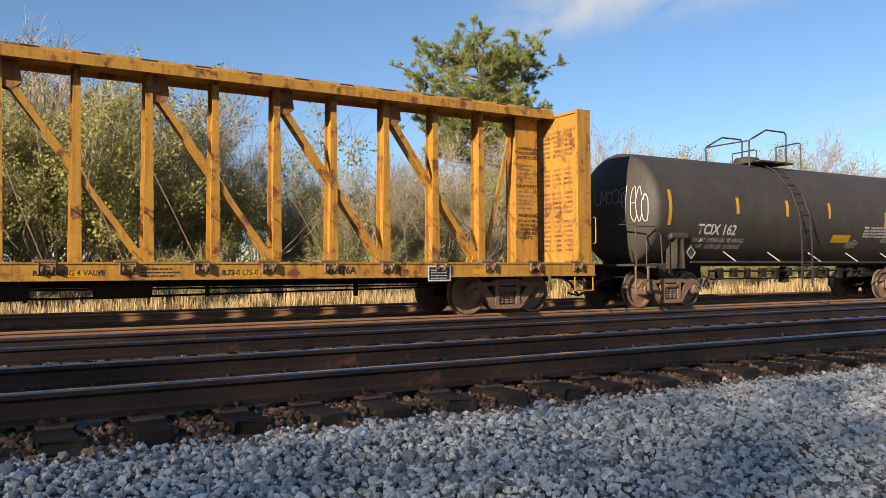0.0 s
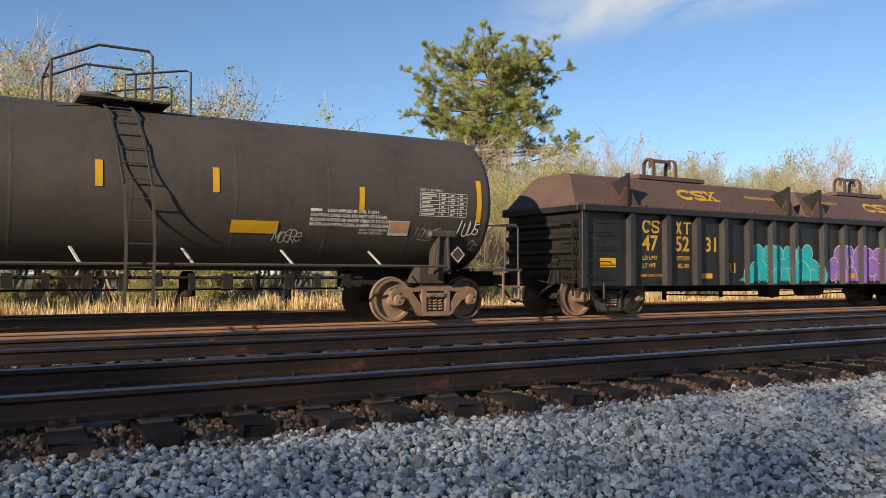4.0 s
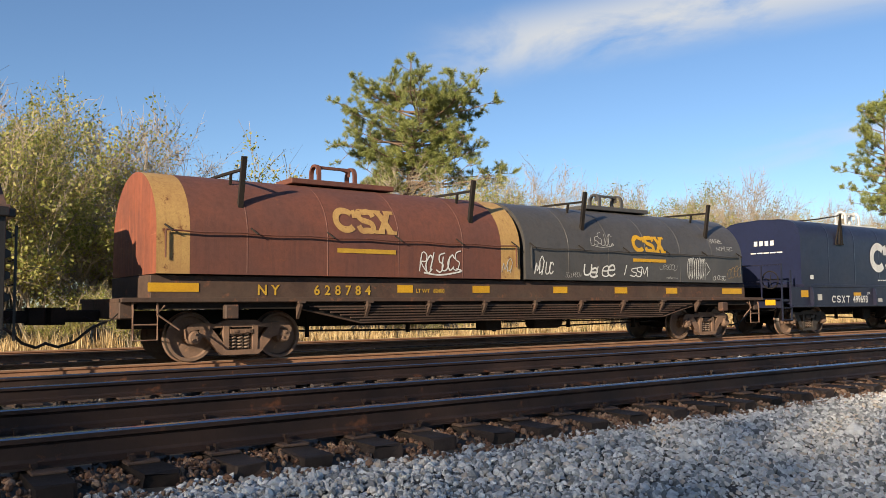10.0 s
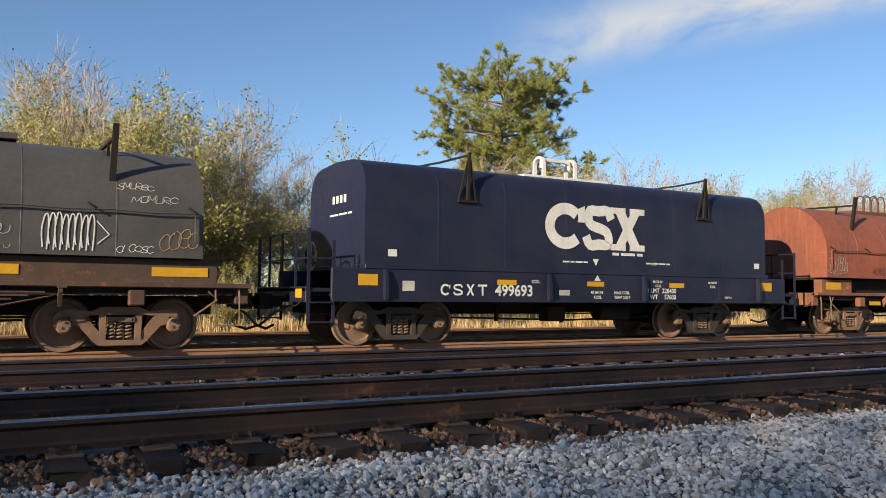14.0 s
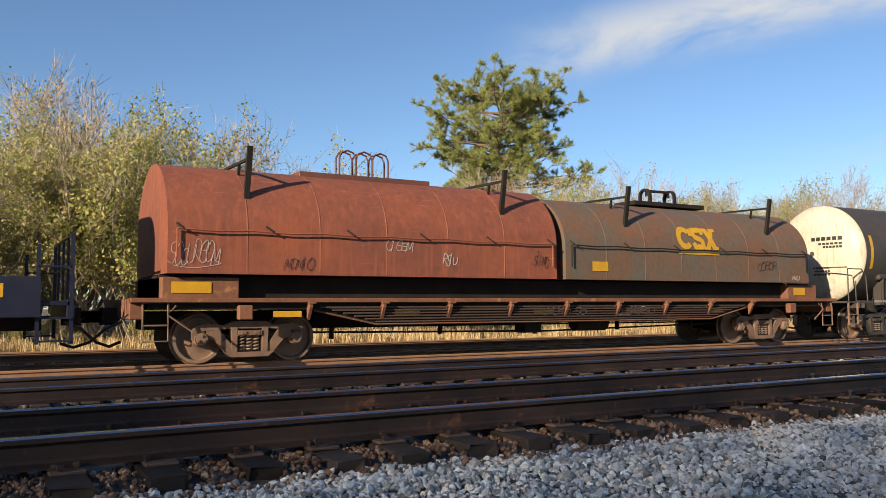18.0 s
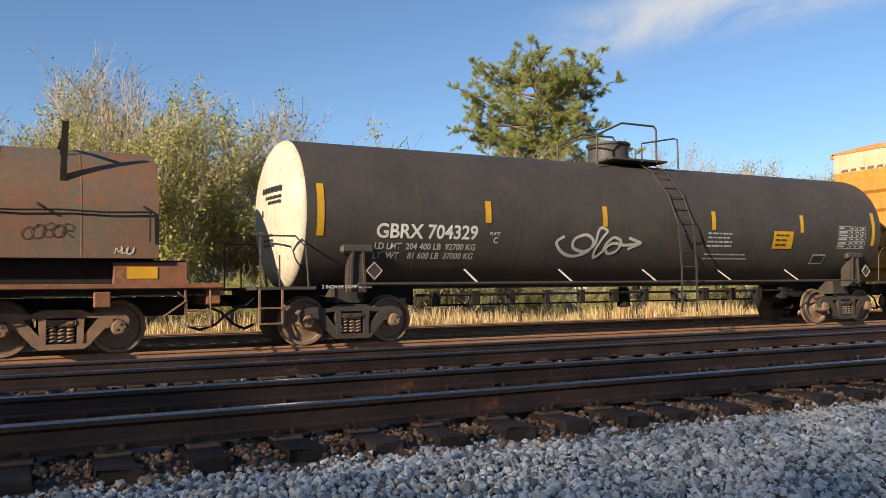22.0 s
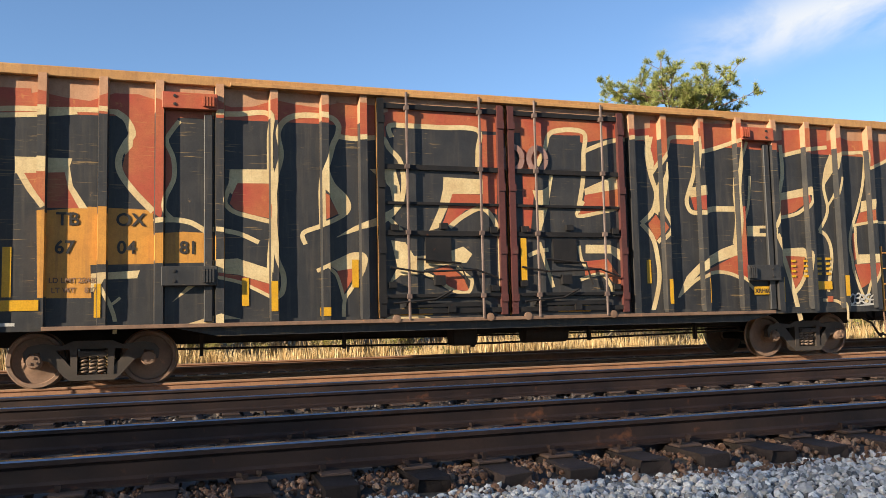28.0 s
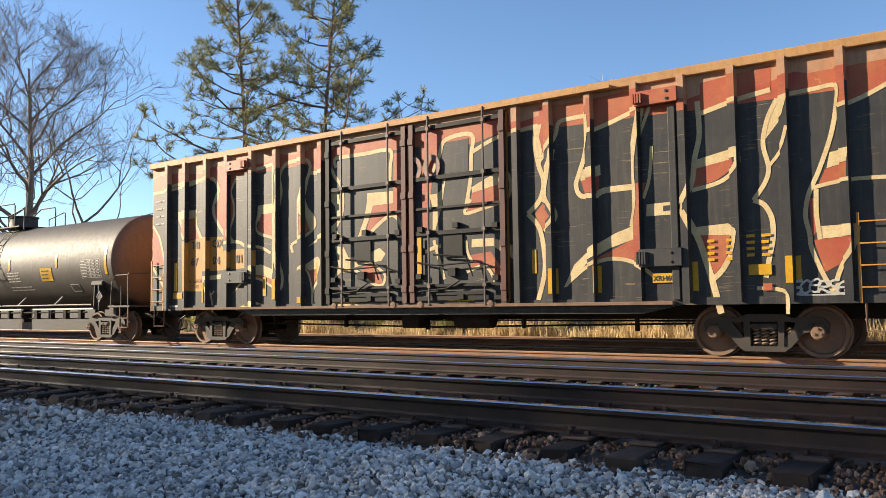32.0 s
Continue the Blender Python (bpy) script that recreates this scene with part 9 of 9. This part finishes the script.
words(box1, "XRH60", 0.13, 137.02 - BX, 1.395, M['black'], on_flat(BOX_Y - 0.03), 0.036)
patch(box1, 138.72 - BX, 139.1 - BX, 1.45, 1.63, M['stripe'], fb, 0.026, "placard")
patch(box1, 138.95 - BX, 139.1 - BX, 1.18, 1.30, M['g_red'], fb, 0.026, "placard")
for k, (s, z) in enumerate(((138.02, 2.05), (138.35, 2.05), (138.7, 2.1), (138.95, 2.1))):
    bars(box1, 4, s - BX, z, 0.16, 0.11, 0.07, M['stripe'], fb, 140 + k, 0.028)
tag_strokes(box1, 139.4 - BX, 1.1, 0.9, 0.3, M['off_white'], fb, 111, 6, 0.04, 0.028)
bars(box1, 4, 121.85 - BX, 4.1, 0.75, 0.22, 0.07, M['off_white'], fb, 112, 0.0145)
bars(box1, 1, 122.3 - BX, 1.04, 0.9, 0.1, 0.07, M['off_white'], on_flat(-1.59), 113, 0.006)
# rounded faded letters on the door, too worn to spell
for s, w in ((131.35, 0.36), (131.85, 0.36)):
    ring = [(s + w / 2 + w / 2 * math.cos(q * math.pi / 8), 4.05 + 0.22 * math.sin(q * math.pi / 8)) for q in range(17)]
    painted(box1, "spray_mark", ribbon(B(ring), 0.11), M['g_rose'], [(a, b, y - 0.05) for a, b, y in steps1], "", 0.004)
bm = bmesh.new()
rnd = random.Random(5)
for z, w in ((4.62, 1.6),):
    for j in range(9):
        y = -1.35 + 0.3 * j
        bm.faces.new([bm.verts.new((121.7 - BX - 0.016, yy, zz)) for yy, zz in ((y, z), (y + rnd.uniform(0.12, 0.26), z), (y + 0.2, z + 0.09), (y, z + 0.09))])
part("stencil", bm, M['truck'], box1)

# second boxcar, mostly plain yellow
FX = 152.5
box2, steps2 = boxcar(FX, 19.4, [-9.0 + 0.95 * k for k in range(7)] + [2.75 + 0.95 * k for k in range(7)], [(-2.5, -0.05), (0.05, 2.5)], [(-6.0, -5.3), (5.5, 6.2)], (145.0 - FX, 159.9 - FX),
                      "yellow boxcar with a little mint-coloured spray paint", M['box_yellow'])
for p, q in (((-8.2, 4.0), (-7.2, 2.9)), ((-8.2, 2.9), (-7.2, 4.0))):
    painted(box2, "emblem", ribbon([p, q], 0.22), M['g_blue'], steps2, "", 0.01)
    painted(box2, "emblem", ribbon([p, q], 0.10), M['g_red'], steps2, "", 0.014)
words(box2, "FBOX", 0.26, -8.2, 2.45, M['black'], fb, 0.01)
for k in range(6):
    pts = smooth_line([(-8.6 + k * 0.75 + dx, 1.05 + dz) for dx, dz in ((0, 0), (0.8, 0.05), (0.85, 0.6), (0.45, 1.0), (0.0, 0.7))], True, 4)
    painted(box2, "spray_piece", filled(pts), M['g_mint'], steps2, "", 0.01 + 0.001 * k)
    painted(box2, "spray_outline", ribbon(pts + pts[:1], 0.06), M['off_white'], steps2, "", 0.018)


# ---- trees ----
def place(proto, spots, label, category="tree", group=""):
    tagged(proto, label, category, group)
    first = True
    for x, y, turn, size in spots:
        m = pose(x, y, ground_height(x, y), 0, 0, turn)
        if first:
            proto.matrix_basis = m
            proto.scale = (size, size, size)
            first = False
        else:
            c = copy_thing(proto, m)
            c.scale = (size, size, size)


rnd = random.Random(77)
protos = [(scrub_tree(201, 7.6, 12500, M['leaf'], 0.052, 5), "scrubby tree with thin olive and yellow-green foliage"),
          (scrub_tree(202, 6.8, 14000, M['leaf_dark'], 0.054, 6), "dense olive-green shrub tree behind the tracks"),
          (scrub_tree(203, 8.4, 3200, M['leaf_tan'], 0.045, 5, 0.8, 0.5, 4), "nearly bare gray tree with fine branches"),
          (scrub_tree(204, 5.4, 13000, M['leaf'], 0.050, 6), "low bushy tree with yellow-green leaves"),
          (scrub_tree(205, 7.4, 2600, M['leaf_tan'], 0.045, 6, 0.9, 0.45, 4), "bare tan thicket of thin stems")]
proto_height = (7.6, 6.8, 8.4, 5.4, 7.4)
spots = [[] for _ in protos]


def wood_top(x):
    """Height of the wood's edge along the track."""
    if x < -20:
        return 6.4
    if x < 10.8:
        return 8.1 + 0.5 * math.sin(x * 0.45)
    if x < 20:
        return 5.8
    return 7.0


for x in np.arange(-46, 98, 1.3):
    k = rnd.choice((0, 0, 1, 2, 2, 3, 4, 4))
    spots[k].append((float(x) + rnd.uniform(-0.7, 0.7), rnd.uniform(27.8, 31.5), rnd.uniform(0, 360), wood_top(x) * rnd.uniform(0.9, 1.15) / proto_height[k] * (1.15 if k in (2, 4) else 1.0)))
for x in np.arange(-52, 112, 1.9):
    k = rnd.choice((0, 1, 2, 1, 4, 2))
    spots[k].append((float(x) + rnd.uniform(-1, 1), rnd.uniform(33, 40), rnd.uniform(0, 360), wood_top(x) * rnd.uniform(0.95, 1.25) / proto_height[k] * 1.1))
for x in np.arange(-42, 92, 2.9):
    spots[rnd.choice((3, 3, 1))].append((float(x) + rnd.uniform(-1.4, 1.4), rnd.uniform(25.8, 27.6), rnd.uniform(0, 360), rnd.uniform(0.38, 0.62)))
back = random.Random(77)
for x in np.arange(-62, 126, 2.2):
    spots[back.choice((1, 3, 3))].append((float(x) + back.uniform(-0.8, 0.8), back.uniform(41, 46), back.uniform(0, 360), back.uniform(0.85, 1.1)))
for (p, lab), sp in zip(protos, spots):
    place(p, sp, lab, "tree", "trees behind the tracks")


def round_crown(u, n, r):
    """Limbs of the full rounded pine, with a low skirt that reaches out to one side."""
    z = 7.4 + 6.1 * u
    a = n * 2.399 + r.uniform(-0.4, 0.4)
    if u < 0.2:
        return z, a, (4.6 + 3.0 * math.cos(a)) * r.uniform(0.7, 1.05)
    if u < 0.32:
        return z, a, (3.4 + 1.9 * math.cos(a)) * r.uniform(0.7, 1.05)
    return z, a, 4.9 * math.sqrt(max(0.06, 1 - ((u - 0.60) / 0.48) ** 2)) * r.uniform(0.5, 1.0)


def narrow_crown(u, n, r):
    z = 9.0 + 9.3 * u
    return z, n * 2.399 + r.uniform(-0.4, 0.4), 3.7 * math.sqrt(max(0.06, 1 - ((u - 0.42) / 0.62) ** 2)) * r.uniform(0.6, 1.05)


def thin_crown(u, n, r):
    """Few limbs, nearly level, longest at the bottom of the crown."""
    z = 7.4 + 11.0 * u
    a = n * 2.399 + r.uniform(-0.5, 0.5)
    return z, a, (6.2 if u < 0.22 else 5.0 - 3.3 * u) * r.uniform(0.6, 1.12)


place(pine(301, 19.0, [(0, -0.5), (0.05, 4), (-0.1, 8.0), (0.1, 10.2), (0.8, 12.2), (1.1, 14.0)], 104, round_crown, 58, M['needle'], 0.08, 0.21, 0.013), [(24.7, 38.0, 0, 1.0)], "tall loblolly pine with a full rounded green crown", "pine tree")
place(pine(302, 18.8, [(0, -0.5), (0.2, 6), (0.1, 12), (0.4, 18.2)], 50, narrow_crown, 26, M['needle'], 0.05), [(72.5, 34.5, 30, 1.0)], "tall pine with a narrow green crown", "pine tree")
place(pine(303, 19.2, [(0, -0.5), (-0.3, 6), (-0.1, 11), (-0.7, 18.8)], 44, thin_crown, 13, M['needle_gray'], 0.12, 0.28), [(-37.4, 30.0, 0, 1.1), (-31.9, 30.6, 200, 1.06)], "thin tall pine with sparse gray-green tufts", "pine tree", "pair of pines")
place(big_bare_tree(305), [(-59.2, 29.0, 40, 0.93)], "large bare gray deciduous tree")
# unseen woods added behind the camera to filter the sun on the near tracks
shade = [scrub_tree(211, 27.0, 1950, M['leaf_dark'], 0.17, 2, scatter=1.0, low=9.0), scrub_tree(212, 26.6, 1950, M['leaf_dark'], 0.17, 2, scatter=1.0, low=9.0)]
for k, p in enumerate(shade):
    sp = [(x + rnd.uniform(-0.8, 0.8), y + rnd.uniform(-0.8, 0.8), rnd.uniform(0, 360), rnd.uniform(0.95, 1.0)) for x, y in zip(np.arange(-124 + 1.8 * k, -8, 3.6).tolist(), [-21.4, -23.5, -22.4] * 16)]
    place(p, sp, "unseen tall leafy tree added to shade the near tracks", "tree", "trees on the near side")


# ---- motion of the train ----
# seconds and metres travelled by the train, towards lower x
TRAVEL = [
    (0, -0), (0.5, -2.285), (1, -4.546), (1.5, -6.836), (2, -9.144), (2.5, -11.439),
    (4.5, -20.576), (5, -22.85), (5.5, -25.126), (6, -27.417), (6.5, -29.679), (7, -31.934),
    (7.5, -34.173), (8, -36.384), (8.5, -38.603), (9, -40.837), (9.5, -43.067), (10, -45.319),
    (10.5, -47.556), (11, -49.802), (11.5, -52.056), (12, -54.345), (12.5, -56.632), (13, -58.922),
    (13.5, -61.196), (14, -63.45), (14.5, -65.695), (16.5, -74.645), (17, -76.876), (17.5, -79.134),
    (18, -81.39), (18.5, -83.631), (19, -85.865), (19.5, -88.096), (20, -90.347), (20.5, -92.616),
    (21, -94.883), (21.5, -97.148), (22, -99.404), (22.5, -101.677), (23, -103.969), (23.5, -106.218),
    (24, -108.477), (24.5, -110.732), (25, -112.957), (25.5, -115.197), (26, -117.457), (26.5, -119.7),
    (28.5, -128.562), (29, -130.685), (29.5, -132.95), (30, -135.252), (30.5, -137.556), (31, -139.799),
    (31.5, -142.059), (32, -144.333),
]


def travelled(t):
    for (t0, d0), (t1, d1) in zip(TRAVEL, TRAVEL[1:]):
        if t <= t1:
            return d0 + (d1 - d0) * (t - t0) / (t1 - t0)
    return TRAVEL[-1][1]


def motions():
    for ob, s0 in CARS:
        walk(ob, [(t, pose(s0 + d, TRAIN_Y, TRAIN_Z)) for t, d in TRAVEL])
    step = 2 / 15
    for ws, x in WHEELSETS:
        walk(ws, [(k * step, pose(x, 0, WHEEL_R, 0, math.degrees(travelled(k * step) / WHEEL_R) % 360, 0)) for k in range(241)])


motions()
